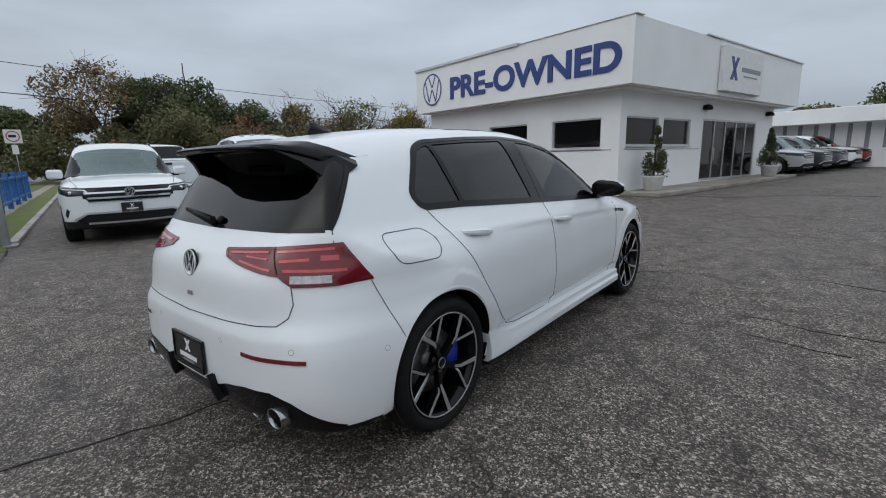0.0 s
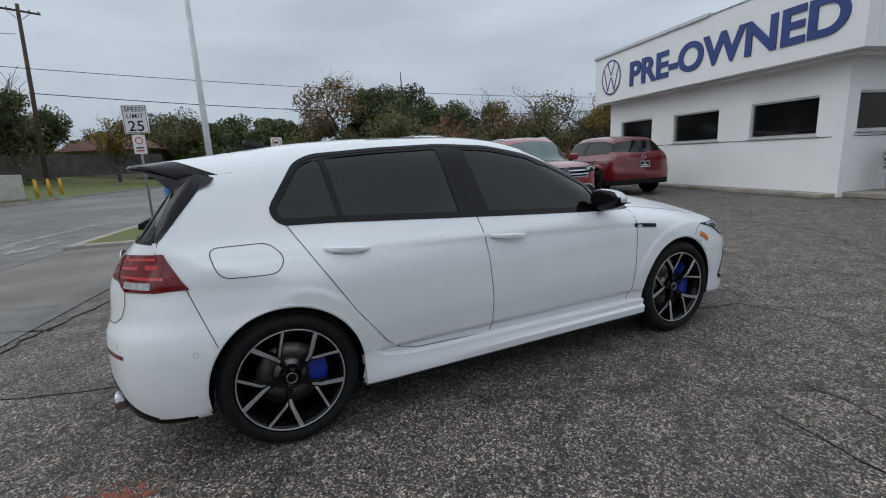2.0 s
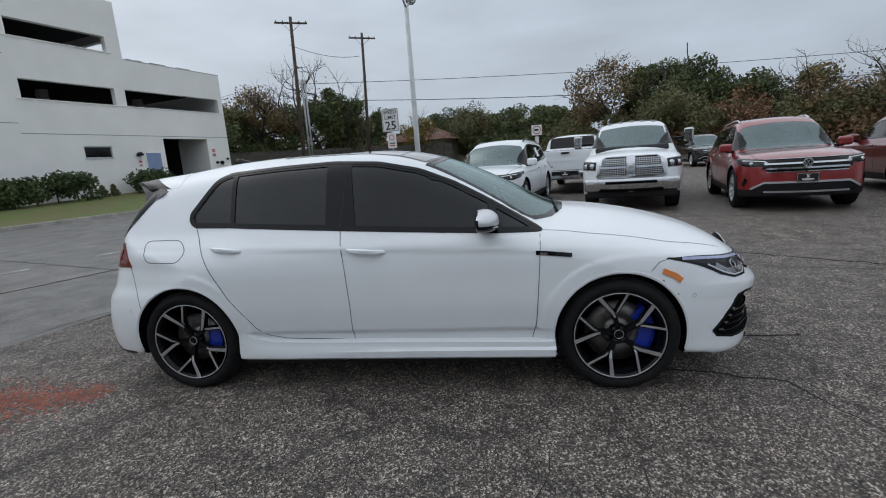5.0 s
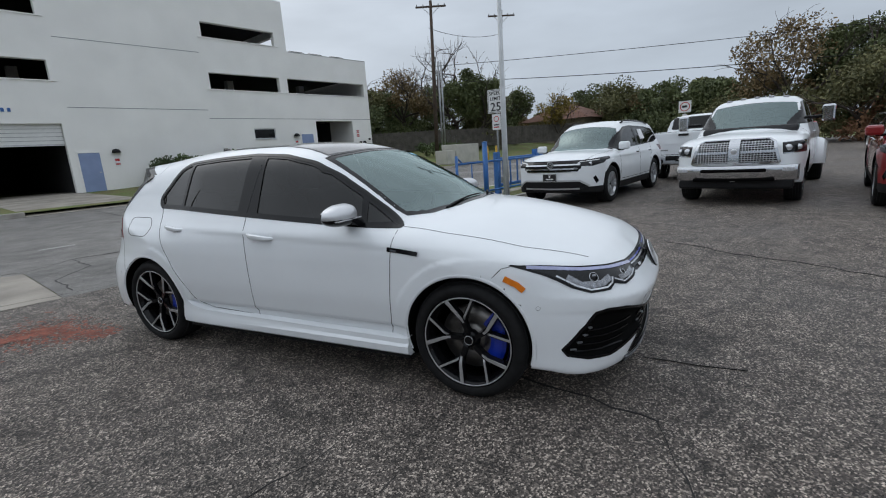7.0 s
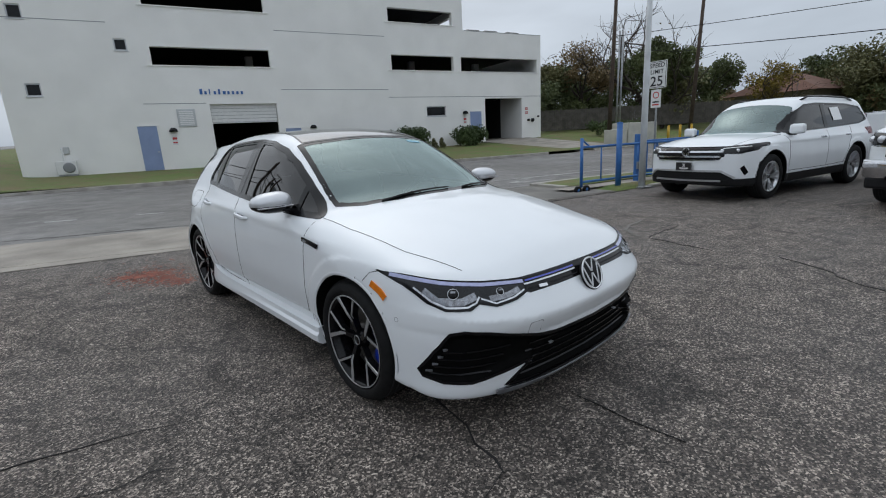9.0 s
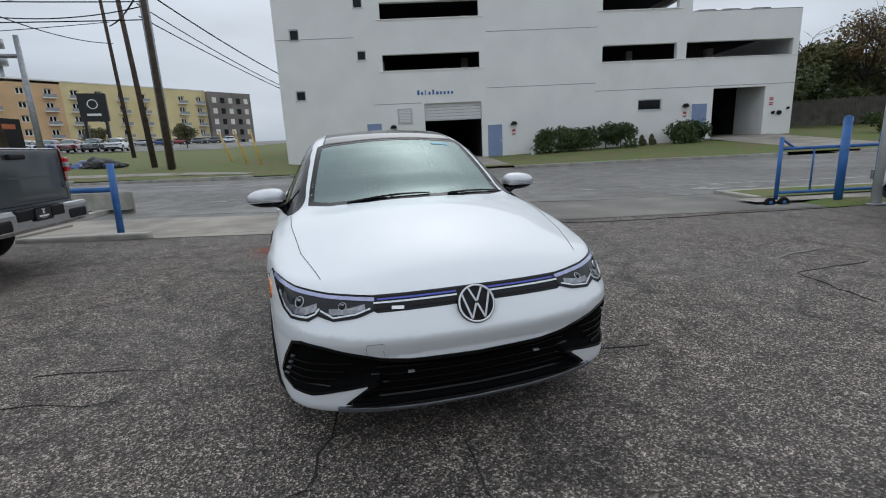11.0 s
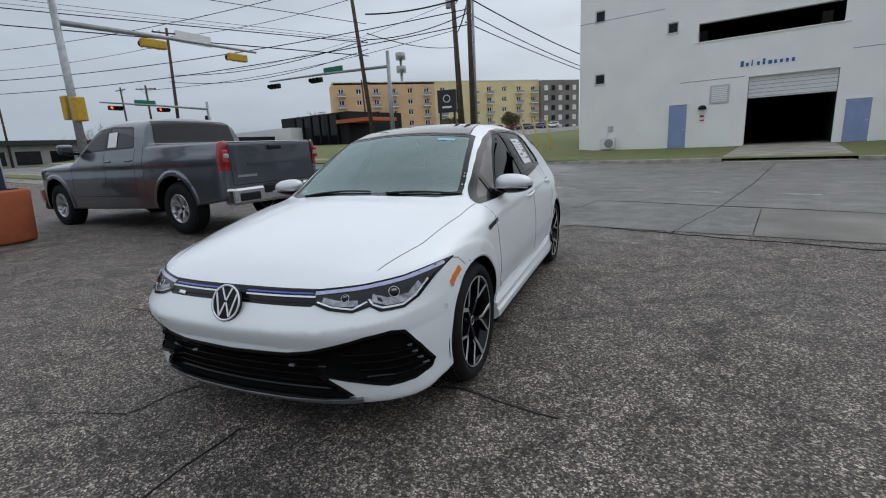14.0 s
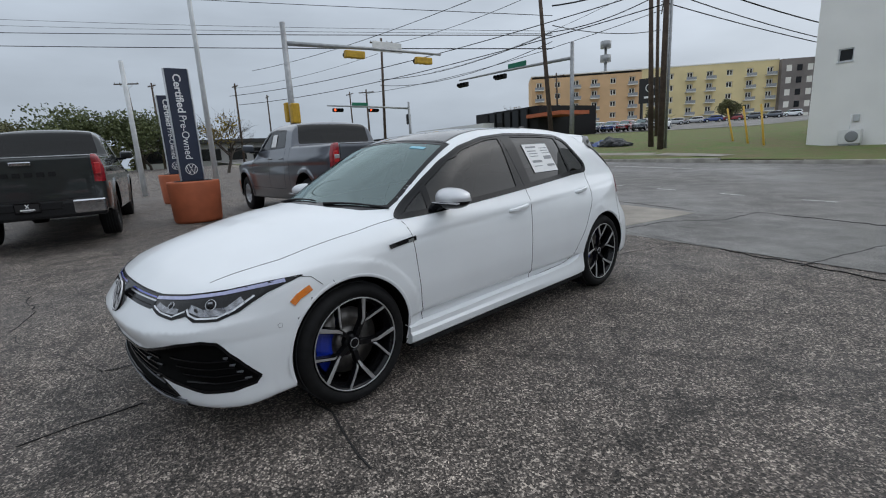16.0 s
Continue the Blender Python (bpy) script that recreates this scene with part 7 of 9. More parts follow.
for q in (14.75, 20.3):
    part("wall_lamp", lathe([(0.0, 0.0), (0.18, 0.0), (0.17, 0.08), (0.12, 0.15), (0.0, 0.18)], 20, Matrix.Translation((-4.76, q, 2.6))), MATT_BLACK, office)
lettering("sign_letters", "PRE-OWNED", 1.06, 0.012, SIGN_BLUE, Matrix.Translation((-11.69, 9.13, 3.36)) @ Matrix.Rotation(radians(90), 4, "X"), office, 1.0, "LEFT", 0.03, 7.17)
badge(office, Matrix.Translation((-12.85, 9.14, 3.82)) @ Matrix.Rotation(radians(90), 4, "X"), 0.63, WALL_WHITE, SIGN_BLUE, "round_emblem")
box_sign = part("box_sign", box(-4.19, -4.03, 14.0, 17.1, 3.1, 4.46, 0.02), SIGN_WHITE, office, "white box sign")
bm = bmesh.new()
for s in (1, -1):
    bm_prism(bm, [(-s * 0.30, 0.36), (-s * 0.12, 0.36), (s * 0.28, -0.34), (s * 0.10, -0.34)], 0.0, 0.012, Matrix.Translation((-4.03, 14.75, 3.80)) @ Matrix.Rotation(radians(90), 4, "Z") @ Matrix.Rotation(radians(90), 4, "X"))
bmesh.ops.recalc_face_normals(bm, faces=bm.faces)
part("crossed_emblem", bm, SIGN_BLUE, box_sign)
part("writing_bar", box(-4.03, -4.022, 15.3, 16.85, 3.76, 3.90), PRINT_GREY, box_sign)
part("small_writing_bar", box(-4.03, -4.022, 15.5, 16.6, 3.60, 3.65), PRINT_GREY, box_sign)
setting("office_step", box(-4.85, -3.65, 9.9, 20.6, 0.0, 0.11, 0.015), CONCRETE, "low concrete step along the office")
setting("office_kerb", box(-13.6, -4.87, 9.35, 9.735, 0.0, 0.09, 0.015), CONCRETE, "concrete strip at the office wall")

# white workshop behind the office, beyond the row of cars
shop = building("workshop", "long low white workshop behind a row of parked cars")
part("wall", wall_mesh([(-18, 1, 0, 2.6)], "p", 31.0, 0.3), WALL_WHITE, shop)
part("wall", wall_mesh([(31.3, 60, 0, 3.2)], "q", 1.2, -0.3), WALL_WHITE, shop)
part("canopy", box(-18, 1.0, 29.8, 31.0, 2.35, 3.15, 0.03), WALL_WHITE, shop)
part("upper_block", box(1.21, 14, 33.0, 60, 0.0, 3.6), WALL_WHITE, shop)
part("roof", box(-18, 1, 31.0, 60, 2.9, 3.1), CONCRETE, shop)
for k in range(9):
    part("drip_stain", box(-7.5 + k * 0.75, -7.3 + k * 0.75, 30.985, 30.998, 1.0, 2.34), PRINT_GREY, shop)

# the parking garage across the road
G0 = 7.93


def gp(s):
    return G0 - s


garage = building("parking_garage", "white stuccoed parking garage with long dark openings", "building")
OPEN = [(5.8, 12.15, 6.22, 7.2), (5.8, 12.15, 9.34, 10.32), (20.3, 25.3, 6.21, 7.22), (25.95, 33.2, 6.21, 7.22), (20.25, 25.3, 9.35, 10.25),
        (8.38, 12.2, -0.2, 4.06), (28.0, 31.6, 0.4, 4.22)]
SMALL = [(-0.06, 0.57, 8.28, 8.96), (4.16, 4.76, 6.92, 7.53), (4.12, 4.75, 10.05, 10.66), (-0.02, 0.63, 4.56, 5.2), (22.83, 24.46, 2.99, 3.7)]
holes = [(gp(b), gp(a), z0, z1) for a, b, z0, z1 in OPEN + SMALL]


def cast_wall(a0, a1, z0, z1, holes, at, thick):
    """One connected wall slab along p with openings cut through it."""
    xs = sorted({a0, a1, *(min(max(v, a0), a1) for h in holes for v in h[:2])})
    zs = sorted({z0, z1, *(min(max(v, z0), z1) for h in holes for v in h[2:])})
    solid = {}
    for i in range(len(xs) - 1):
        for j in range(len(zs) - 1):
            x, z = (xs[i] + xs[i + 1]) / 2, (zs[j] + zs[j + 1]) / 2
            solid[i, j] = not any(h[0] < x < h[1] and h[2] < z < h[3] for h in holes)
    bm, made = bmesh.new(), {}

    def vert(i, j, k):
        if (i, j, k) not in made:
            made[i, j, k] = bm.verts.new((xs[i], at - thick * k, zs[j]))
        return made[i, j, k]
    for (i, j), ok in solid.items():
        if not ok:
            continue
        ring = [(i, j), (i, j + 1), (i + 1, j + 1), (i + 1, j)]
        bm.faces.new([vert(*c, 0) for c in ring])
        bm.faces.new([vert(*c, 1) for c in ring[::-1]])
        for n, (di, dj) in enumerate(((-1, 0), (0, 1), (1, 0), (0, -1))):
            if not solid.get((i + di, j + dj), False):
                c, d = ring[n], ring[(n + 1) % 4]
                bm.faces.new([vert(*d, 0), vert(*c, 0), vert(*c, 1), vert(*d, 1)])
    bmesh.ops.recalc_face_normals(bm, faces=bm.faces)
    return bm


part("front_wall", cast_wall(gp(26.2), gp(-1.0), -0.3, 12.4, holes, GARAGE_Q, 0.35), STUCCO, garage, "white stucco wall")
part("front_wall", cast_wall(gp(33.6), gp(26.2) - 0.002, 0.3, 9.1, holes, GARAGE_Q, 0.35), STUCCO, garage, "white stucco wall")
part("side_wall", wall_mesh([(-62, GARAGE_Q - 0.352, -0.3, 12.4)], "q", gp(-1.0), -0.3), STUCCO, garage)
part("side_wall", wall_mesh(pierced(-62, GARAGE_Q - 0.352, 0.3, 9.1, [(-60, GARAGE_Q - 7.0, 6.21, 7.22)]), "q", gp(33.6), 0.3), STUCCO, garage)
part("parapet", wall_mesh(pierced(-62, GARAGE_Q - 0.352, 9.1, 12.4, [(-58, GARAGE_Q - 0.8, 9.35, 10.25)]), "q", gp(26.2), 0.3), STUCCO, garage)
# decks and inner walls in near-black: the shade behind the openings is painted
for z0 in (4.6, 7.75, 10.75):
    part("deck", box(gp(33.2) if z0 < 8 else gp(26.0), gp(-0.6), -62, GARAGE_Q - 0.4, z0, z0 + 0.35), SHADE_BLACK, garage)
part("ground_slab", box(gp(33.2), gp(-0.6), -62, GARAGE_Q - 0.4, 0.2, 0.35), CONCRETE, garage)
part("inner_wall", box(gp(33.0), gp(-0.6), -48.3, -48.0, 0.36, 4.59), SHADE_BLACK, garage)
part("inner_wall", box(gp(33.0), gp(-0.6), -55.3, -55.0, 4.96, 7.74), SHADE_BLACK, garage)
part("ramp_side_wall", box(gp(31.75), gp(31.62), -31.4, GARAGE_Q - 0.36, 0.36, 4.4), STUCCO, garage)
# the deeper side wall and the floor are painted dark as ramp shade
part("ramp_wall_shade", box(gp(31.75), gp(31.62), -40, -31.402, 0.36, 4.4), SHADE_BLACK, garage)
part("ramp_floor_shade", box(gp(31.6), gp(28.0), -40, GARAGE_Q - 0.37, 0.352, 0.36), SHADE_BLACK, garage)
part("ramp_side_wall", box(gp(27.98), gp(27.85), -40, GARAGE_Q - 0.36, 0.36, 4.4), SHADE_BLACK, garage)
part("pier", box(gp(12.35), gp(12.22), -40, GARAGE_Q - 0.36, 0.36, 4.4), SHADE_BLACK, garage)
for a, b, z in ((-1.0, 4.0, 8.3), (12.6, 19.9, 8.35), (12.6, 19.9, 4.87), (19.9, 33.6, 4.35), (5.0, 8.2, 4.1), (26.3, 33.6, 9.05)):
    part("stucco_joint", box(gp(b), gp(a), GARAGE_Q + 0.001, GARAGE_Q + 0.006, z, z + 0.035), PRINT_GREY, garage)
for a, b, z0, z1 in OPEN[:5]:
    part("ledge", box(gp(b) - 0.25, gp(a) + 0.25, GARAGE_Q - 0.02, GARAGE_Q + 0.05, z0 - 0.06, z0 - 0.004, 0.006), STUCCO, garage)
for a, b, z0, z1 in SMALL:
    window(garage, "p", GARAGE_Q, gp(b), gp(a), z0, z1, 1, 0.06, 0.16)
for k in range(5):
    part("pillar", box(gp(5.5 + k * 6.4), gp(5.0 + k * 6.4), GARAGE_Q - 6, GARAGE_Q - 5.5, 4.96, 12.0 if k < 4 else 7.7), STUCCO, garage)
shutter = part("roller_shutter", box(gp(12.18), gp(8.4), GARAGE_Q - 0.3, GARAGE_Q - 0.22, 2.95, 4.055), SIGN_WHITE, garage, "half raised white roller shutter")
for k in range(5):
    part("shutter_rib", box(gp(12.18), gp(8.4), GARAGE_Q - 0.222, GARAGE_Q - 0.205, 3.0 + k * 0.2, 3.02 + k * 0.2), PRINT_GREY, shutter)
vent = part("louvre_vent", box(gp(7.53), gp(6.57), GARAGE_Q + 0.001, GARAGE_Q + 0.05, 2.81, 3.8, 0.01), ALU, garage, "grey louvred vent")
for k in range(8):
    part("slat", box(gp(7.42), gp(6.68), GARAGE_Q + 0.05, GARAGE_Q + 0.075, 2.92 + k * 0.1, 2.98 + k * 0.1, 0.004), PRINT_WHITE, vent)
for a, b, z0, z1 in ((4.49, 5.45, 0.42, 2.9), (12.58, 13.56, 0.42, 2.5), (26.55, 27.6, 1.05, 3.25)):
    door = part("service_door", box(gp(b), gp(a), GARAGE_Q + 0.001, GARAGE_Q + 0.045, z0, z1, 0.008), DOOR_BLUE, garage, "pale blue steel service door")
    bm = bmesh.new()
    for x0, x1, y0, y1 in ((gp(b) - 0.07, gp(b), z0, z1 + 0.07), (gp(a), gp(a) + 0.07, z0, z1 + 0.07), (gp(b), gp(a), z1, z1 + 0.07)):
        bm_box(bm, x0, x1, GARAGE_Q + 0.001, GARAGE_Q + 0.06, y0, y1)
    part("door_frame", bm, STUCCO, door)
    part("door_handle", box(gp(b) + 0.06, gp(b) + 0.18, GARAGE_Q + 0.045, GARAGE_Q + 0.09, z0 + 1.0, z0 + 1.05, 0.01), ALU, door)
for a, z in ((6.25, 2.55), (14.35, 2.45), (26.1, 3.1)):
    part("wall_lamp", lathe([(0.0, 0.0), (0.22, 0.0), (0.2, 0.1), (0.12, 0.2), (0.0, 0.22)], 16, Matrix.Translation((gp(a), GARAGE_Q + 0.12, z))), MATT_BLACK, garage)
    part("wall_sign", box(gp(a) - 0.14, gp(a) + 0.14, GARAGE_Q + 0.001, GARAGE_Q + 0.012, z - 0.75, z - 0.2), SIGN_WHITE, garage)
    part("sign_bar", box(gp(a) - 0.11, gp(a) + 0.11, GARAGE_Q + 0.012, GARAGE_Q + 0.016, z - 0.45, z - 0.32), SIGN_RED, garage)
    part("sign_bar", box(gp(a) - 0.11, gp(a) + 0.11, GARAGE_Q + 0.012, GARAGE_Q + 0.016, z - 0.66, z - 0.58), SIGN_RED, garage)
for z in (2.92, 3.24):
    pl = part("wall_sign", box(gp(32.26), gp(31.9), GARAGE_Q + 0.001, GARAGE_Q + 0.012, z, z + 0.27), SIGN_WHITE, garage)
    for u in (0.04, 0.15):
        part("sign_bar", box(gp(32.21), gp(31.95), GARAGE_Q + 0.012, GARAGE_Q + 0.016, z + u, z + u + 0.08), SIGN_RED, pl)
for a, z, r in ((32.25, 2.47, 0.10), (32.68, 2.45, 0.15), (33.27, 2.73, 0.08)):
    part("standpipe_valve", lathe([(0, 0), (r, 0), (r, 0.12), (r * 0.55, 0.2), (0, 0.2)], 14, Matrix.Translation((gp(a), GARAGE_Q, z)) @ Matrix.Rotation(radians(-90), 4, "X")), MATT_BLACK, garage)
for k, w in enumerate((0.24, 0.20, 0.10, 0.20, 0.18, 0.26, 0.20, 0.20, 0.20, 0.20)):
    a = 7.95 + k * 0.25
    part("name_bar", box(gp(a + w * 0.62), gp(a), GARAGE_Q + 0.001, GARAGE_Q + 0.03, 4.62, 4.92 if k in (0, 2, 4) else 4.80), mat("wall_name_blue", (0.03, 0.12, 0.36), 0.5, var=0.1, scale=4) if k == 0 else bpy.data.materials["wall_name_blue"], garage)
for a in (27.2, 28.9, 31.0):
    hull = part("parked_car_roof", box(gp(a + 1.5), gp(a), GARAGE_Q - 4.5, GARAGE_Q - 1.2, 8.9, 9.55, 0.25), BLACK_PAINT, garage)
ac = thing("air_conditioner", "white outdoor air conditioner unit on the grass by the wall", "appliance")
ac.matrix_world = LOT @ pose(gp(1.0), GARAGE_Q + 0.35, 0.44)
part("casing", box(-0.45, 0.45, -0.17, 0.17, 0.08, 0.78, 0.03), SIGN_WHITE, ac)
part("fan_grille", lathe([(0.0, 0.0), (0.27, 0.0), (0.27, 0.02), (0.2, 0.03), (0.0, 0.03)], 24, Matrix.Translation((-0.12, 0.17, 0.43)) @ Matrix.Rotation(radians(-90), 4, "X")), PRINT_GREY, ac)
part("foot", box(-0.4, 0.4, -0.15, 0.15, 0.0, 0.08), STEEL, ac)
part("refrigerant_pipe", tube([(0.1, -0.1, 0.75), (0.1, -0.25, 1.2), (0.15, -0.3, 1.5)], 0.03, 8), SIGN_WHITE, ac)
meter = part("meter_box", box(gp(1.2), gp(0.95), GARAGE_Q + 0.001, GARAGE_Q + 0.12, 1.6, 1.95, 0.02), ALU, garage)


# far apartment block: five storeys with balconies
def apartments():
    root = thing("apartment_building", "five-storey pale yellow apartment building with white balconies", "building")
    a, b = Vector((113, -100, 0)), Vector((70, -156, 0))
    d = (b - a)
    length = d.length
    ang = math.degrees(math.atan2(d.y, d.x))
    root.matrix_world = LOT @ pose(a.x, a.y, 4.0, 0, 0, ang)
    yellow = mat("pale_yellow_render", (0.80, 0.66, 0.36), 0.85, var=0.12, scale=0.2)
    cream = mat("cream_render", (0.84, 0.81, 0.74), 0.85, var=0.12, scale=0.2)
    orange = mat("orange_render", (0.72, 0.47, 0.26), 0.85, var=0.12, scale=0.2)
    brown = mat("brown_cladding", (0.25, 0.22, 0.205), 0.85, var=0.3, scale=0.3)
    floors, fh = 5, 3.35
    wins = []
    bays = 13
    for f in range(floors):
        for k in range(bays):
            x = 2.2 + k * (length - 4.4) / (bays - 1)
            wins.append((x - 0.9, x + 0.9, f * fh + 0.9, f * fh + 2.6))
    mid = 0.5 * (wins[5][1] + wins[6][0])
    high = [w for w in wins if w[2] > 3]
    part("wall", cast_wall(0, mid, 3.0, floors * fh + 0.4, high, 0, 0.4), orange, root, "orange render wall")
    part("wall", cast_wall(mid + 0.002, length, 3.0, floors * fh + 1.0, high, 0, 0.4), yellow, root, "pale yellow wall")
    bm = bmesh.new()
    for x0, x1, z0, z1 in pierced(0, length, -3.0, 2.998, [w for w in wins if w[2] < 3]):
        bm_box(bm, x0, x1, -0.4, 0.05, z0, z1)
    part("wall", bm, cream, root, "cream ground floor wall")
    part("core", box(0.0, length, 0.6, 14, -3, floors * fh + 0.6), SHADE_BLACK, root)
    part("end_wall", box(-0.3, 0, -0.4, 14, -3, floors * fh + 1.0), orange, root, "orange end wall")
    part("roof", box(-0.3, length, -0.5, 14, floors * fh + 1.0, floors * fh + 1.3), cream, root)
    wing = part("end_wing", box(length, length + 15, -2.0, 12, -3, floors * fh + 0.9), brown, root, "brown clad end wing")
    for f in range(floors):
        for k in range(5):
            part("pane", box(length + 1.2 + k * 2.8, length + 2.6 + k * 2.8, -2.06, -1.99, f * fh + 0.8, f * fh + 2.5), WINDOW_DARK if k % 2 else cream, wing)
    for n, (x0, x1, z0, z1) in enumerate(wins):
        w = new("window")
        w.parent = root
        part("pane", box(x0, x1, 0.1, 0.2, z0, z1), WINDOW_DARK, w)
        k = n % bays
        bal = k % 3 != 1
        bm = bmesh.new()
        for u0, u1 in ((x0 - 0.12, x0 + 0.24), (x1 - 0.24, x1 + 0.12), ((x0 + x1) / 2 - 0.12, (x0 + x1) / 2 + 0.12)):
            bm_box(bm, u0, u1, -0.1, 0.1, z0, z1)
        for v0, v1 in ((z0, z0 + 0.22), (z1 - 0.22, z1)):
            bm_box(bm, x0 + 0.24, x1 - 0.24, -0.1, 0.1, v0, v1)
        part("frame", bm, cream, w)
        if bal and z0 > 3:
            part("balcony", box(x0 - 0.5, x1 + 0.5, -1.6, -0.45, z0 - 0.8, z0 - 0.55), cream, w)
            part("railing", box(x0 - 0.5, x1 + 0.5, -1.58, -1.54, z0 - 0.55, z0 + 0.25), STEEL, w)
    return root


apartments()

# showroom beyond the crossing
show = building("glass_showroom", "low car showroom with dark glass front and white canopy")
part("glass_front", box(52, 62, -46, -45.8, 1.5, 6.6), WINDOW_DARK, show)
for k in range(6):
    part("mullion", box(52 + k * 2, 52.15 + k * 2, -45.8, -45.6, 1.5, 6.6), MATT_BLACK, show)
part("block", box(50, 66, -58, -46.05, 0.5, 6.9), MATT_BLACK, show)
part("white_wing", box(60.5, 84, -60, -43.5, 0.5, 5.2), SIGN_WHITE, show)
part("canopy", box(44.5, 51.5, -50.5, -45, 5.2, 5.7), TERRACOTTA, show)
part("low_wing", box(62.5, 110, -42, -34, 0.5, 4.0), MATT_BLACK, show)
low = building("far_house", "low house with a red-brown hip roof behind a fence", "house")
part("wall", box(-64, -56, -30, -22, 1.0, 4.3), mat("tan_siding", (0.33, 0.29, 0.23), 0.8, var=0.15, scale=1), low)
bm = bmesh.new()
vs = [bm.verts.new(v) for v in ((-65, -31, 4.2), (-55, -31, 4.2), (-55, -21, 4.2), (-65, -21, 4.2), (-61.5, -26, 6.4), (-58.5, -26, 6.4))]
for idx in ((0, 1, 5, 4), (1, 2, 5), (2, 3, 4, 5), (3, 0, 4), (3, 2, 1, 0)):
    bm.faces.new([vs[i] for i in idx])
bmesh.ops.recalc_face_normals(bm, faces=bm.faces)
part("roof", bm, mat("red_brown_shingle", (0.17, 0.085, 0.06), 0.9, var=0.3, scale=2), low)
part("pane", box(-55.98, -55.9, -28, -26, 2.2, 3.6), WINDOW_DARK, low)

# ---- street furniture ----
def post_sign(p, q, z, top, face, label, name="street_sign", turn=0):
    root = thing(name, label, "sign")
    root.matrix_world = LOT @ pose(p, q, z, 0, 0, turn)
    part("post", tube([(0, 0, -0.1), (0, 0, top)], 0.03, 10), STEEL, root)
    return root


# speed limit sign; its face looks along -y of its own frame
speed = post_sign(-11.78, -6.3, 0.05, 3.2, None, "white speed limit sign on a steel post", "speed_limit_sign", 98)
pl = part("sign_plate", box(-0.31, 0.31, -0.05, -0.035, 2.42, 3.20, 0.008), SIGN_WHITE, speed)
bm = bmesh.new()
for x0, x1, z0, z1 in ((-0.285, 0.285, 3.165, 3.178), (-0.285, 0.285, 2.442, 2.455), (-0.285, -0.272, 2.455, 3.165), (0.272, 0.285, 2.455, 3.165)):
    bm_box(bm, x0, x1, -0.053, -0.05, z0, z1)
part("border", bm, SIGN_BLACK, pl)
up = Matrix.Rotation(radians(90), 4, "X")
lettering("sign_word", "SPEED", 0.17, 0.002, SIGN_BLACK, Matrix.Translation((0, -0.053, 3.02)) @ up, pl, 1.05, "CENTER")
lettering("sign_word", "LIMIT", 0.17, 0.002, SIGN_BLACK, Matrix.Translation((0, -0.053, 2.84)) @ up, pl, 1.05, "CENTER")
lettering("sign_number", "25", 0.40, 0.002, SIGN_BLACK, Matrix.Translation((0, -0.053, 2.49)) @ up, pl, 1.05, "CENTER")
small = part("small_plate", box(-0.16, 0.16, -0.05, -0.035, 1.85, 2.38, 0.006), SIGN_WHITE, speed)
part("red_ring", lathe([(0.10, 0), (0.10, 0.003), (0.075, 0.003), (0.075, 0)], 24, Matrix.Translation((0, -0.05, 2.22)) @ up, True), SIGN_RED, small)
part("writing_bar", box(-0.1, 0.1, -0.053, -0.05, 1.92, 1.96), SIGN_RED, small)
part("writing_bar", box(-0.1, 0.1, -0.053, -0.05, 2.0, 2.04), SIGN_BLACK, small)
trucks = post_sign(-33.0, -5.2, 0.0, 3.4, None, "white square sign with a struck-through truck", "no_trucks_sign", 95)
pl = part("sign_plate", box(-0.38, 0.38, -0.05, -0.035, 2.7, 3.45, 0.01), SIGN_WHITE, trucks)
part("ring", lathe([(0.3, 0), (0.3, 0.003), (0.25, 0.003), (0.25, 0)], 28, Matrix.Translation((0, -0.05, 3.08)) @ up, True), SIGN_RED, pl)
part("truck_shape", box(-0.19, 0.14, -0.054, -0.05, 3.02, 3.16), SIGN_BLACK, pl)
part("small_plate", box(-0.14, 0.14, -0.05, -0.035, 2.1, 2.6, 0.006), SIGN_WHITE, trucks)

# white lamp pole at the gate
lamp = thing("street_lamp", "tall white steel lamp pole with twin heads beside the blue gate", "lamp")
lamp.matrix_world = LOT @ pose(-7.84, -3.53, 0)
part("pole", tube([(0, 0, 0), (0, 0, 2.5), (0, 0, 5.05)], [0.075, 0.065, 0.05], 14), POLE_WHITE, lamp)
part("base_plate", box(-0.17, 0.17, -0.17, 0.17, 0.0, 0.03, 0.005), STEEL, lamp)
part("junction_box", box(-0.06, 0.06, -0.12, -0.06, 0.42, 0.58, 0.01), STEEL, lamp)
for s in (1, -1):
    part("lamp_arm", tube([(0, 0, 5.0), (s * 0.12, 0, 5.12), (s * 0.22, 0, 5.26)], 0.025, 8), STEEL, lamp)
    part("lamp_head", lathe([(0, 0), (0.12, 0.02), (0.14, 0.1), (0.1, 0.24), (0, 0.27)], 16, Matrix.Translation((s * 0.24, 0, 5.22)) @ Matrix.Rotation(s * radians(35), 4, "Y")), SATIN_SILVER, lamp)


# blue gate and rail along the lot's edge
def bars(rows, r=0.03):
    bm = bmesh.new()
    for a, b in rows:
        bm_tube(bm, [a, b], [r, r], 10)
    return bm


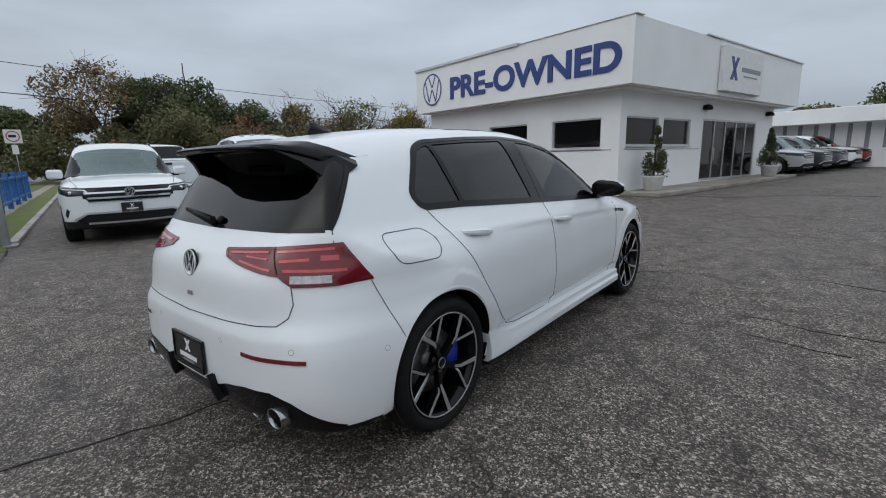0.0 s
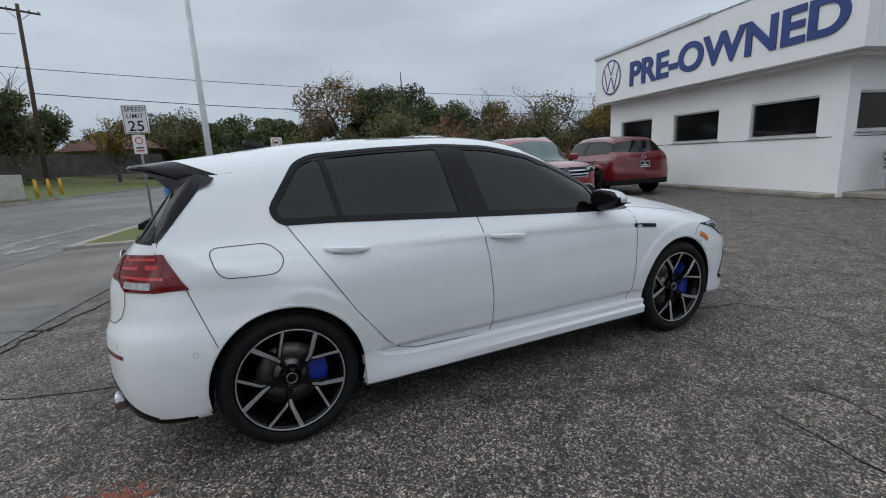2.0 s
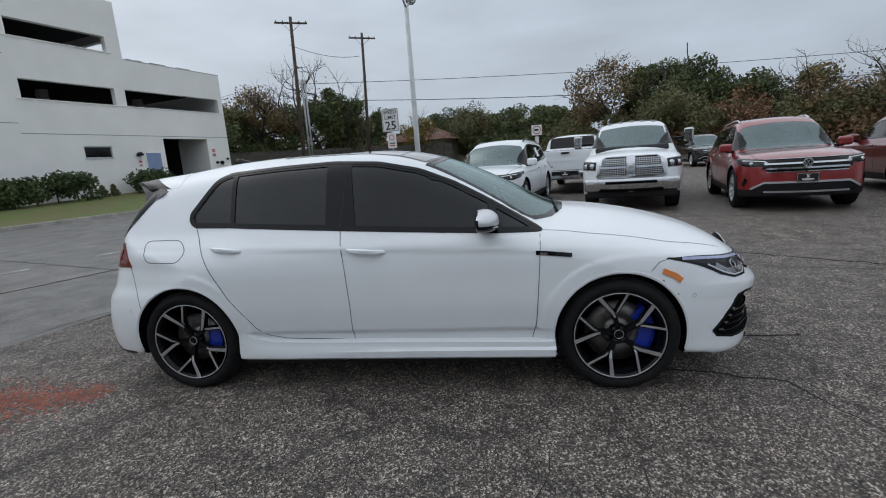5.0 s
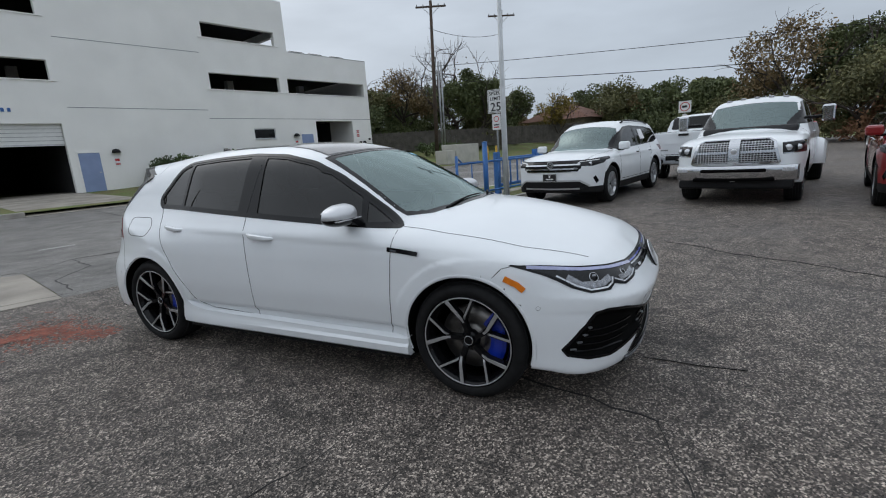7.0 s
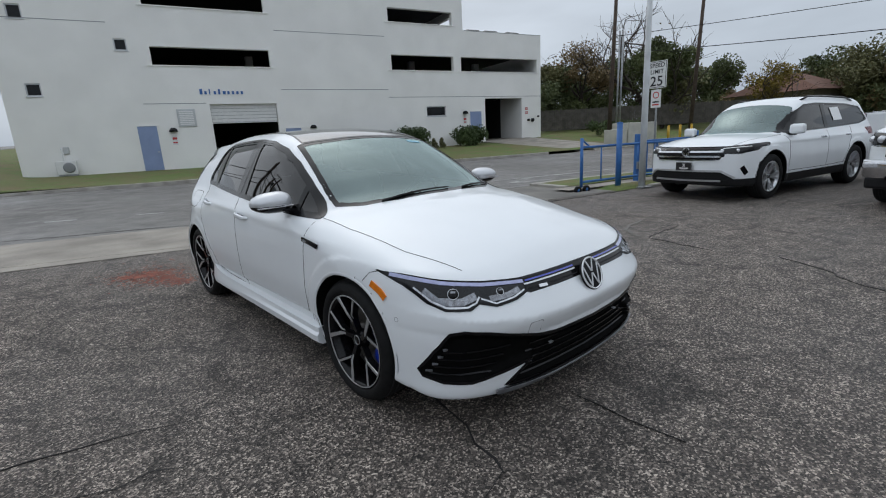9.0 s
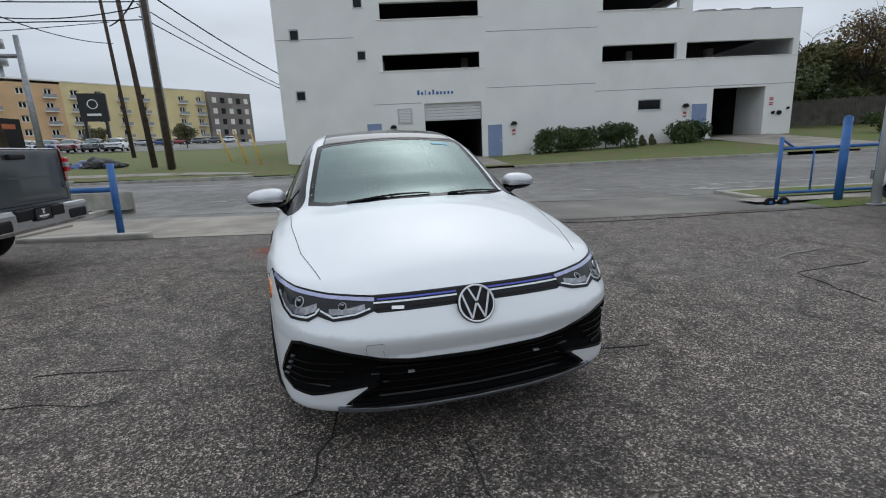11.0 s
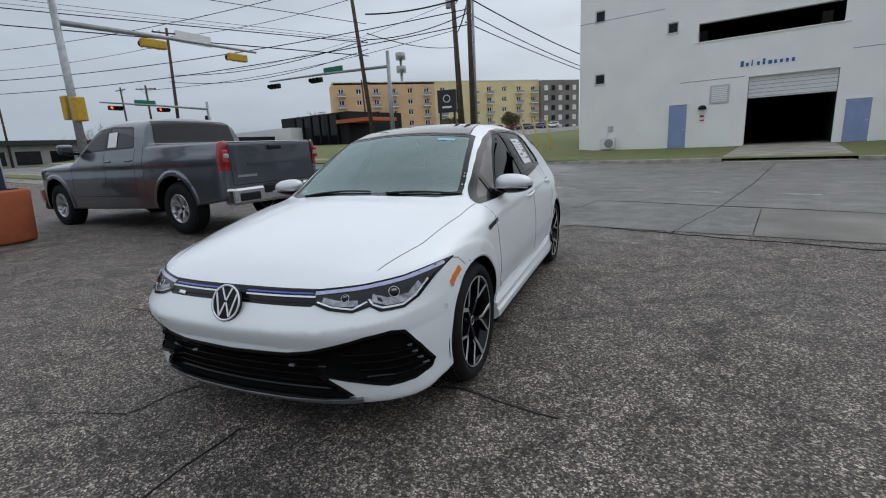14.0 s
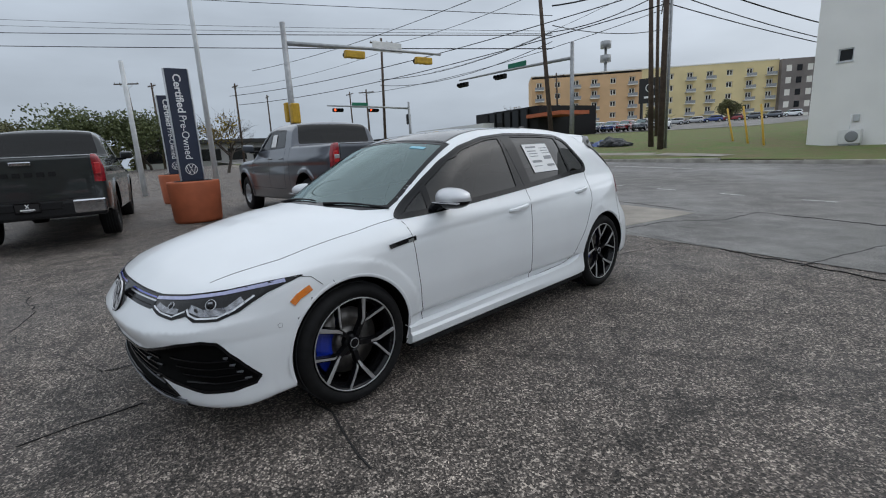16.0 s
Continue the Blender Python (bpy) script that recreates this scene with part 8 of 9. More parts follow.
gate = thing("sliding_gate", "blue painted tubular sliding gate on small wheels, parked open", "gate")
gate.matrix_world = LOT @ pose(0, 0, -0.01)
for z in (0.22, 0.98):
    part("gate_rail", bars([((-6.5, -4.05, z), (-12.5, -4.05, z))], 0.028), RAIL_BLUE, gate)
for k in range(11):
    p = -6.5 - k * 0.6
    part("gate_bar", bars([((p, -4.05, 0.22), (p, -4.05, 0.98))], 0.016 if k else 0.03), RAIL_BLUE, gate)
part("end_post", bars([((-6.5, -4.05, 0.1), (-6.5, -4.05, 1.18))], 0.035), RAIL_BLUE, gate)
part("brace", bars([((-6.5, -4.05, 1.15), (-6.75, -4.05, 0.98))], 0.02), RAIL_BLUE, gate)
for p in (-6.4, -6.65):
    w = part("caster", lathe([(0.03, -0.03), (0.085, -0.03), (0.09, -0.02), (0.09, 0.02), (0.085, 0.03), (0.03, 0.03)], 20, Matrix.Translation((p, -4.05, 0.05)) @ Matrix.Rotation(radians(90), 4, "X")), RUBBER, gate)
    part("caster_hub", lathe([(0, -0.034), (0.035, -0.034), (0.035, 0.034), (0, 0.034)], 14, Matrix.Translation((p, -4.05, 0.05)) @ Matrix.Rotation(radians(90), 4, "X")), RAIL_BLUE, w)
post = thing("gate_post", "thick blue steel gate post", "post")
post.matrix_world = LOT @ pose(-7.53, -3.93, -0.05)
part("shaft", tube([(0, 0, -0.05), (0, 0, 1.5)], 0.065, 14), RAIL_BLUE, post)
part("cap", lathe([(0.067, 1.5), (0.06, 1.52), (0, 1.53)], 14), RAIL_BLUE, post)
fence = thing("blue_fence", "blue painted steel fence along the grass verge", "fence")
fence.matrix_world = LOT @ pose(0, 0, 0.03)
for z in (0.2, 0.92):
    part("rail", box(-24.0, -8.6, -4.35, -4.25, z, z + 0.08, 0.01), RAIL_BLUE, fence)
for k in range(8):
    part("post", box(-8.7 - k * 2.15, -8.55 - k * 2.15, -4.37, -4.23, -0.03, 1.15, 0.012), RAIL_BLUE, fence)
for k in range(40):
    part("picket", box(-8.95 - k * 0.38, -8.91 - k * 0.38, -4.315, -4.285, 0.28, 0.92), RAIL_BLUE, fence)
rail = thing("barrier_rail", "blue pipe barrier with a leaning post beside the pavement", "barrier")
rail.matrix_world = LOT @ pose(0, 0, 0.04)
part("post", bars([((4.84, -3.91, -0.05), (4.80, -3.91, 1.22))], 0.055), RAIL_BLUE, rail)
part("rail", bars([((4.82, -3.91, 0.80), (18, -3.91, 1.0))], 0.045), RAIL_BLUE, rail)
for p in (9.5, 14.0, 17.8):
    part("post", bars([((p, -3.91, 0.0), (p, -3.91, 1.0))], 0.05), RAIL_BLUE, rail)
setting("wheel_stop", box(4.2, 6.3, -3.72, -3.56, 0.03, 0.15, 0.03), KERB, "low concrete wheel stop")

# certified banners in orange planters
def banner(p, q, turn):
    z = rise(p)
    pot = thing("round_planter", "large round orange concrete planter", "planter", "orange planters")
    pot.matrix_world = LOT @ pose(p, q, z)
    part("bowl", lathe([(0, 0), (0.44, 0), (0.46, 0.05), (0.50, 0.80), (0.49, 0.84), (0.43, 0.84), (0.43, 0.74), (0, 0.72)], 48), TERRACOTTA, pot)
    part("soil", lathe([(0, 0.725), (0.43, 0.745), (0.43, 0.77), (0, 0.79)], 24), BARK, pot)
    b = thing("banner_sign", "tall navy certified pre-owned banner sign", "sign", "banner signs")
    b.matrix_world = LOT @ pose(p, q, z, 0, 0, turn)
    pan = part("panel", box(-0.205, 0.205, -0.05, 0.05, 0.85, 3.06, 0.01), NAVY, b)
    part("edge_trim", box(0.205, 0.23, -0.055, 0.055, 0.85, 3.06, 0.008), SATIN_SILVER, b)
    part("edge_trim", box(-0.23, -0.205, -0.055, 0.055, 0.85, 3.06, 0.008), SATIN_SILVER, b)
    part("base_bracket", box(-0.35, 0.35, -0.12, 0.12, 0.79, 0.85, 0.02), MATT_BLACK, b)
    m = Matrix.Translation((-0.07, -0.052, 2.95)) @ up @ Matrix.Rotation(radians(-90), 4, "Z")
    lettering("banner_word", "Certified", 0.195, 0.003, PRINT_WHITE, m, pan, 0.98, "LEFT", 0.02, 0.74)
    lettering("banner_word", "Pre-Owned", 0.195, 0.003, PRINT_WHITE, m @ Matrix.Translation((0.80, 0, 0)), pan, 0.98, "LEFT", 0.0, 0.86)
    badge(pan, Matrix.Translation((0, -0.05, 1.08)) @ up, 0.115, NAVY, PRINT_WHITE)
    return b


banner(7.75, 1.36, -84)
banner(12.6, 1.55, -84)
flag = thing("flag_pole", "slim white flagpole behind the banner signs", "pole")
flag.matrix_world = LOT @ pose(13.6, 0.45, rise(13.6))
part("shaft", tube([(0, 0, 0), (0, 0, 9.0)], [0.09, 0.05], 12), POLE_WHITE, flag)
flag2 = thing("flag_pole", "slim white pole beyond the banner signs", "pole")
flag2.matrix_world = LOT @ pose(16.5, 2.6, rise(16))
part("shaft", tube([(0, 0, 0), (0, 0, 4.6)], [0.09, 0.07], 12), POLE_WHITE, flag2)


# utility poles and wires
def utility_pole(p, q, z, high, arms=1, lean=(0, 0), material=None, label="tall weathered wooden utility pole with crossarm", gear=False, turn=0):
    root = thing("utility_pole", label, "pole", "utility poles")
    root.matrix_world = LOT @ pose(p, q, z, lean[0], lean[1], turn)
    part("shaft", tube([(0, 0, -0.2), (0, 0, high)], [0.17, 0.11], 12), material or WOOD_POLE, root)
    for k in range(arms):
        a = part("crossarm", box(-1.2, 1.2, -0.06, 0.06, high - 0.5 - k * 0.9, high - 0.38 - k * 0.9, 0.01), WOOD_POLE, root)
        for x in (-1.1, -0.6, 0.6, 1.1):
            part("insulator", lathe([(0, 0), (0.04, 0), (0.05, 0.06), (0.03, 0.14), (0, 0.15)], 10, Matrix.Translation((x, 0, high - 0.38 - k * 0.9))), STEEL, a)
        part("brace", bars([((-0.7, 0.0, high - 0.45 - k * 0.9), (0, 0.0, high - 1.1 - k * 0.9)), ((0.7, 0.0, high - 0.45 - k * 0.9), (0, 0.0, high - 1.1 - k * 0.9))], 0.02), STEEL, a)
    if gear:
        part("transformer", lathe([(0, 0), (0.24, 0), (0.26, 0.05), (0.26, 0.75), (0.2, 0.82), (0, 0.85)], 18, Matrix.Translation((0.4, 0, high - 2.6))), STEEL, root)
        part("cutout_box", box(-0.5, -0.2, -0.15, 0.15, high - 2.1, high - 1.7, 0.03), MATT_BLACK, root)
    return root


utility_pole(-27.9, -22.9, 0.9, 12.0, 1, (0, 1.4), turn=126)
utility_pole(-36.2, -21.8, 1.2, 12.1, 1, (0, 2), label="dark wooden utility pole with wide crossarm", turn=126)
for dx, dy in ((-0.45, 0.25), (-0.75, 0.3)):
    c = thing("conduit_pole", "slim grey steel conduit beside the utility pole", "pole")
    c.matrix_world = LOT @ pose(-27.9 + dx, -22.9 + dy, 0.9, 0, -1, 0)
    part("shaft", tube([(0, 0, -0.1), (0, 0, 7.5)], 0.07, 10), STEEL, c)
utility_pole(13.7, -22.6, 0.6, 13.0, 0, (0, 0), label="stout wooden utility pole at the kerb")
utility_pole(15.6, -24.4, 0.7, 10.0, 0, (0, 2.5), label="short leaning wooden pole stub")
for k, (dp, dq) in enumerate(((0.42, -0.5), (0.5, -0.8), (0.62, -1.1), (0.3, -0.9))):
    c = thing("conduit_pole", "slim grey steel conduit beside the utility pole", "pole")
    c.matrix_world = LOT @ pose(13.7 + dp, -22.6 + dq, 0.6)
    part("shaft", tube([(0, 0, -0.1), (0, 0, 12.5 - k)], 0.075, 10), STEEL, c)
utility_pole(24.5, -37.4, 1.3, 15.5, 1, (0, 1.5), gear=True, turn=15)
utility_pole(21.4, -21.7, 0.6, 12.0, 1, (2, 4), label="leaning wooden utility pole with lamp arm", turn=70)
utility_pole(44.8, -19.2, 0.6, 12.5, 1, (0, -2), turn=70)
utility_pole(63.8, 20.7, 0.9, 19.0, 2, (0, 0), turn=45, label="tall wooden utility pole that carries the cables over the lot")
for p, q, hgt in ((70, -8, 11), (62, 4, 10), (78, 2, 12), (90, -16, 12), (58, 16, 10), (84, -30, 12), (66, -26, 10), (52, -52, 11)):
    utility_pole(p, q, 0.9, hgt, 1, (0, (p * 7) % 5 - 2), turn=(p * 13) % 90, label="distant wooden utility pole")


def wire(name, a, b, sag, r=0.018):
    a, b = Vector(a), Vector(b)
    pts = [a.lerp(b, i / 24) - Vector((0, 0, sag * 4 * (i / 24) * (1 - i / 24))) for i in range(25)]
    ob = thing(name, "sagging black overhead cable", "cable", "overhead cables")
    me = part("strand", tube(pts, r, 5), MATT_BLACK, ob)
    ob.matrix_world = LOT
    return ob


WIRES = [((13.7, -22.6, 12.6), (60, -9, 12.0), 0.9, 0.025), ((13.7, -22.6, 9.2), (60, -6, 9.0), 0.8, 0.03), ((14.0, -22.8, 8.4), (60, -7, 8.0), 0.8, 0.03),
         ((21.4, -21.7, 9.6), (63.8, 20.7, 19.4), 0.1, 0.022), ((21.4, -21.7, 8.4), (63.8, 20.7, 15.2), 0.1, 0.03), ((21.4, -21.7, 7.55), (63.8, 20.7, 14.0), 0.1, 0.034), ((21.4, -21.7, 8.65), (63.8, 20.7, 16.6), 0.2, 0.014), ((21.4, -21.7, 8.5), (63.8, 20.7, 16.0), 0.2, 0.014),
         ((13.7, -22.6, 9.8), (9.0, -60, 7.5), 1.0, 0.04), ((14.2, -22.9, 9.2), (9.0, -60, 6.5), 1.0, 0.03), ((14.2, -22.9, 8.6), (6.0, -75, 5.5), 1.2, 0.03),
         ((24.5, -37.4, 14.5), (13.7, -22.6, 11.4), 0.3, 0.03), ((24.5, -37.4, 11.9), (13.7, -22.6, 9.9), 0.3, 0.05), ((21.4, -21.7, 10.2), (13.7, -22.6, 9.9), 0.25, 0.05), ((21.4, -21.7, 8.6), (13.7, -22.6, 9.0), 0.35, 0.03), ((24.5, -37.4, 10.6), (21.4, -21.7, 9.0), 0.4, 0.03),
         ((44.8, -19.2, 12.3), (21.4, -21.7, 11.4), 0.5, 0.02), ((44.8, -19.2, 9.0), (21.4, -21.7, 8.6), 0.7, 0.03), ((44.8, -19.2, 8.4), (21.4, -21.7, 8.0), 0.9, 0.025),
         ((44.8, -19.2, 11.6), (70, -8, 11.3), 0.5, 0.02), ((24.5, -37.4, 14.8), (70, -40, 14.5), 1.0, 0.02), ((24.5, -37.4, 12.2), (66, -26, 10.3), 0.9, 0.03),
         ((-27.9, -22.9, 8.0), (-52, 40, 7.6), 0.7, 0.02), ((-36.2, -21.8, 7.4), (-60, 42, 7.0), 1.1, 0.03), ((-27.9, -22.9, 10.9), (-36.2, -21.8, 11.3), 0.4, 0.02), ((-27.9, -22.9, 7.6), (-36.2, -21.8, 7.2), 0.3, 0.02)]
for a, b, sag, r in WIRES:
    wire("overhead_cable", a, b, sag, r)


# traffic signals
def signal_head(parent, m, lit=None, back=True, wide=True):
    """A three-lamp head lying on its arm; lamps look along -y when not seen from the back."""
    h = part("signal_head", box(-0.55, 0.55, -0.14, 0.14, -0.18, 0.18, 0.05, m), TRAFFIC_YELLOW if back else MATT_BLACK, parent)
    for k, x in enumerate((-0.36, 0, 0.36)):
        part("visor", lathe([(0.14, 0), (0.15, 0), (0.15, 0.2), (0.14, 0.2)], 16, m @ Matrix.Translation((x, -0.13, 0)) @ up, True), MATT_BLACK, h)
        part("lens", lathe([(0, 0), (0.135, 0), (0.12, 0.03), (0, 0.05)], 16, m @ Matrix.Translation((x, -0.13, 0)) @ up), glow_mat("red_signal_lamp", (1.0, 0.08, 0.02), 3.0) if (lit == k) else GLOSS_BLACK, h)
    return h


def signal_mast(p, q, z, high, arm, arm_z, heads, name_plate, turn, back, lit, label):
    root = thing("traffic_signal", label, "traffic signal", "traffic signals")
    root.matrix_world = LOT @ pose(p, q, z, 0, 0, turn)
    part("mast", tube([(0, 0, -0.1), (0, 0, high)], [0.17, 0.12], 14), STEEL, root)
    part("mast_arm", tube([(0, 0, arm_z), (arm * 0.5, 0, arm_z + 0.15), (arm, 0, arm_z + 0.2)], [0.11, 0.085, 0.06], 12), STEEL, root)
    for x in heads:
        signal_head(root, Matrix.Translation((x, 0.0, arm_z - 0.22)) @ Matrix.Rotation(math.pi, 4, "Z"), lit, back)
    for x in name_plate:
        b = part("name_plate", box(x - 0.9, x + 0.9, -0.03, 0.03, arm_z + 0.05, arm_z + 0.55, 0.01), SIGN_WHITE if back else SIGN_GREEN, root)
        if not back:
            part("name_bar", box(x - 0.6, x + 0.6, -0.04, -0.03, arm_z + 0.22, arm_z + 0.38), PRINT_WHITE, b)
    return root


sm = signal_mast(20.0, -3.75, 0.3, 7.1, 9.2, 6.2, [3.6, 7.95], [5.6], -82, True, None, "steel traffic signal mast with yellow heads seen from behind")
part("low_head", box(-0.2, 0.2, -0.5, -0.15, 2.6, 3.5, 0.05), TRAFFIC_YELLOW, sm)
part("low_head", box(-0.2, 0.2, 0.2, 0.55, 2.7, 3.6, 0.05), TRAFFIC_YELLOW, sm)
signal_mast(20.3, -22.4, 0.6, 7.2, 11.5, 6.2, [6.6, 11.0], [4.9], 8, False, None, "steel traffic signal mast with a green street name sign")
sm = signal_mast(44.6, -22.3, 0.7, 6.0, 9.5, 5.3, [4.4, 8.4], [5.9], 95, False, 0, "far traffic signal mast showing red lamps")
rd = part("side_head", box(-0.2, 0.2, -0.4, 0.0, 3.6, 4.7, 0.05), MATT_BLACK, sm)
part("lens", lathe([(0, 0), (0.14, 0), (0.12, 0.03), (0, 0.05)], 16, Matrix.Translation((0, -0.4, 4.4)) @ up), glow_mat("red_signal_lamp", (1.0, 0.1, 0.02), 3.0), rd)
lampm = glow_mat("red_signal_lamp", (1.0, 0.1, 0.02), 3.0)

# dealer pylon, cell tower, guy wires, utility boxes, bollards
pylon = thing("pylon_sign", "dark dealership pylon sign with a round emblem on two legs", "sign")
pylon.matrix_world = LOT @ pose(43.8, -62.7, 2.0, 0, 0, 20)
part("panel", box(-1.6, 1.6, -0.3, 0.3, 4.6, 8.2, 0.05), SIGN_BLACK, pylon)
for x in (-1.35, 1.05):
    part("leg", box(x, x + 0.3, -0.3, 0.3, 0, 4.6), SIGN_BLACK, pylon)
part("emblem", lathe([(0.62, 0), (0.62, 0.05), (0.5, 0.05), (0.5, 0)], 28, Matrix.Translation((0, 0.3, 6.8)) @ Matrix.Rotation(radians(-90), 4, "X"), True), PRINT_WHITE, pylon)
part("emblem", lathe([(0.62, 0), (0.62, 0.05), (0.5, 0.05), (0.5, 0)], 28, Matrix.Translation((0, -0.3, 6.8)) @ up, True), PRINT_WHITE, pylon)
part("name_bar", box(-0.8, 0.8, 0.3, 0.33, 5.3, 5.6), PRINT_WHITE, pylon)
cell = thing("cell_tower", "slim steel mobile phone mast", "tower")
cell.matrix_world = LOT @ pose(101, -119, 3)
part("shaft", tube([(0, 0, 0), (0, 0, 27)], [0.6, 0.4], 12), STEEL, cell)
for z in (22, 26):
    part("antenna_ring", lathe([(0.5, z), (1.6, z), (1.6, z + 2), (0.5, z + 2)], 12), STEEL, cell)
for k in range(3):
    g = thing("guy_wire_guard", "yellow plastic guy wire guard leaning on the slope", "guard", "guy wire guards")
    g.matrix_world = LOT @ pose(10.0 + k * 1.1, -26.2 - k * 0.6, 0.55)
    part("sleeve", tube([(0, 0, 0), (0.9 + k * 0.15, -1.2, 2.3)], 0.055, 8), TRAFFIC_YELLOW, g)
cab = thing("utility_cabinet", "pale beige steel utility cabinets at the kerb", "cabinet")
cab.matrix_world = LOT @ pose(-25.0, -18.6, 0.35)
BEIGE = mat("beige_cabinet_paint", (0.50, 0.49, 0.43), 0.6, var=0.2, scale=2)
part("large_cabinet", box(-2.6, 0.2, -1.2, 0.2, 0, 1.35, 0.03), BEIGE, cab)
part("small_cabinet", box(0.35, 1.3, -0.9, 0.2, 0, 0.95, 0.03), BEIGE, cab)
part("cabinet_plinth", box(-2.7, 1.4, -1.3, 0.3, -0.4, 0.0), CONCRETE, cab)
for k in range(3):
    b = thing("bollard", "yellow steel bollard at the far verge", "bollard", "bollards")
    b.matrix_world = LOT @ pose(-29.5 - k * 1.3, -18.9, 0.3)
    part("shaft", tube([(0, 0, -0.1), (0, 0, 1.05)], 0.09, 12), TRAFFIC_YELLOW, b)
    part("cap", lathe([(0.09, 1.05), (0.07, 1.1), (0, 1.12)], 12), TRAFFIC_YELLOW, b)
wood = thing("board_fence", "weathered grey board fence below the trees", "fence")
wood.matrix_world = LOT @ pose(-27.0, -33.0, 1.5, 0, 0, 150)
for k in range(140):
    hgt = 1.85 + 0.05 * math.sin(k * 2.7)
    part("board", box(k * 0.2, k * 0.2 + 0.185, -0.012, 0.012, 0, hgt), FENCE_WOOD, wood)
part("rail", box(0, 28, 0.013, 0.06, 0.4, 0.5), FENCE_WOOD, wood)
part("rail", box(0, 28, 0.013, 0.06, 1.4, 1.5), FENCE_WOOD, wood)

# potted conifers by the office
LEAF_MATS = {}


def leaf_mat(name, a, b):
    m = bpy.data.materials.new(name)
    m.use_nodes = True
    n, l = m.node_tree.nodes, m.node_tree.links
    bs = n["Principled BSDF"]
    bs.inputs["Roughness"].default_value = 0.75
    geo = n.new("ShaderNodeNewGeometry")
    tc, nz = n.new("ShaderNodeTexCoord"), n.new("ShaderNodeTexNoise")
    nz.inputs["Scale"].default_value = 0.6
    l.new(tc.outputs["Object"], nz.inputs["Vector"])
    add = n.new("ShaderNodeMath")
    add.operation = "MULTIPLY_ADD"
    add.inputs[1].default_value = 0.6
    l.new(geo.outputs["Random Per Island"], add.inputs[0])
    mr = n.new("ShaderNodeMapRange")
    mr.inputs["From Min"].default_value, mr.inputs["From Max"].default_value = 0.3, 0.7
    mr.inputs["To Min"].default_value, mr.inputs["To Max"].default_value = -0.15, 0.55
    l.new(nz.outputs["Fac"], mr.inputs["Value"])
    l.new(mr.outputs[0], add.inputs[2])
    mix = n.new("ShaderNodeMix")
    mix.data_type = "RGBA"
    mix.inputs[6].default_value, mix.inputs[7].default_value = (*a, 1), (*b, 1)
    l.new(add.outputs[0], mix.inputs[0])
    l.new(mix.outputs[2], bs.inputs["Base Color"])
    return m


LIVE_OAK = leaf_mat("live_oak_leaves", (0.045, 0.062, 0.022), (0.13, 0.15, 0.055))
AUTUMN = leaf_mat("autumn_leaves", (0.10, 0.075, 0.035), (0.25, 0.17, 0.075))
RUSSET = leaf_mat("russet_leaves", (0.14, 0.065, 0.036), (0.26, 0.14, 0.07))
YELLOW = leaf_mat("yellow_leaves", (0.10, 0.075, 0.015), (0.30, 0.22, 0.03))
OLIVE = leaf_mat("olive_leaves", (0.075, 0.08, 0.034), (0.18, 0.17, 0.07))
CONIFER = leaf_mat("conifer_needles", (0.025, 0.04, 0.015), (0.09, 0.10, 0.035))
HEDGE = leaf_mat("hedge_leaves", (0.025, 0.045, 0.014), (0.08, 0.115, 0.035))


def leaves(rng, centres, radii, count, size):
    """Many small folded leaves scattered through clumps, as vertices and faces."""
    k = rng.integers(0, len(centres), count)
    d = rng.normal(size=(count, 3))
    d /= np.linalg.norm(d, axis=1)[:, None]
    r = rng.random(count) ** 0.4
    c = centres[k] + d * (r * 1.0)[:, None] * radii[k]
    a = rng.normal(size=(count, 3))
    a /= np.linalg.norm(a, axis=1)[:, None]
    b = np.cross(a, rng.normal(size=(count, 3)))
    b /= np.linalg.norm(b, axis=1)[:, None]
    s = size * (0.6 + 0.8 * rng.random(count))[:, None]
    v = np.stack([c - a * s, c + b * s * 0.55, c + a * s, c - b * s * 0.55], 1).reshape(-1, 3)
    i = np.arange(count) * 4
    return v, np.concatenate([np.stack([i, i + 1, i + 2], 1), np.stack([i, i + 2, i + 3], 1)])


def crown_mesh(name, rng, centres, radii, count, size, material):
    v, t = leaves(rng, centres, radii, count, size)
    return np_mesh(name, v, t, material, False)


def limbs(bm, rng, base, direction, length, r, depth, tips, spread=0.6):
    k = 4
    p, d = Vector(base), Vector(direction).normalized()
    pts = [p.copy()]
    for i in range(k):
        d = (d + Vector(rng.normal(size=3) * 0.16) + Vector((0, 0, 0.04))).normalized()
        p = p + d * length / k
        pts.append(p.copy())
    bm_tube(bm, pts, [r * (1 - 0.45 * i / k) for i in range(k + 1)], 6 if depth > 1 else 4, False)
    tips.append(tuple(p))
    if depth > 0:
        for j in range(3 if depth > 1 else 4):
            at = pts[2 + j % 3]
            nd = (d + Vector(rng.normal(size=3) * spread)).normalized()
            nd.z = abs(nd.z) * 0.7 + 0.12
            limbs(bm, rng, at, nd, length * (0.55 + 0.25 * rng.random()), r * 0.5, depth - 1, tips, spread)


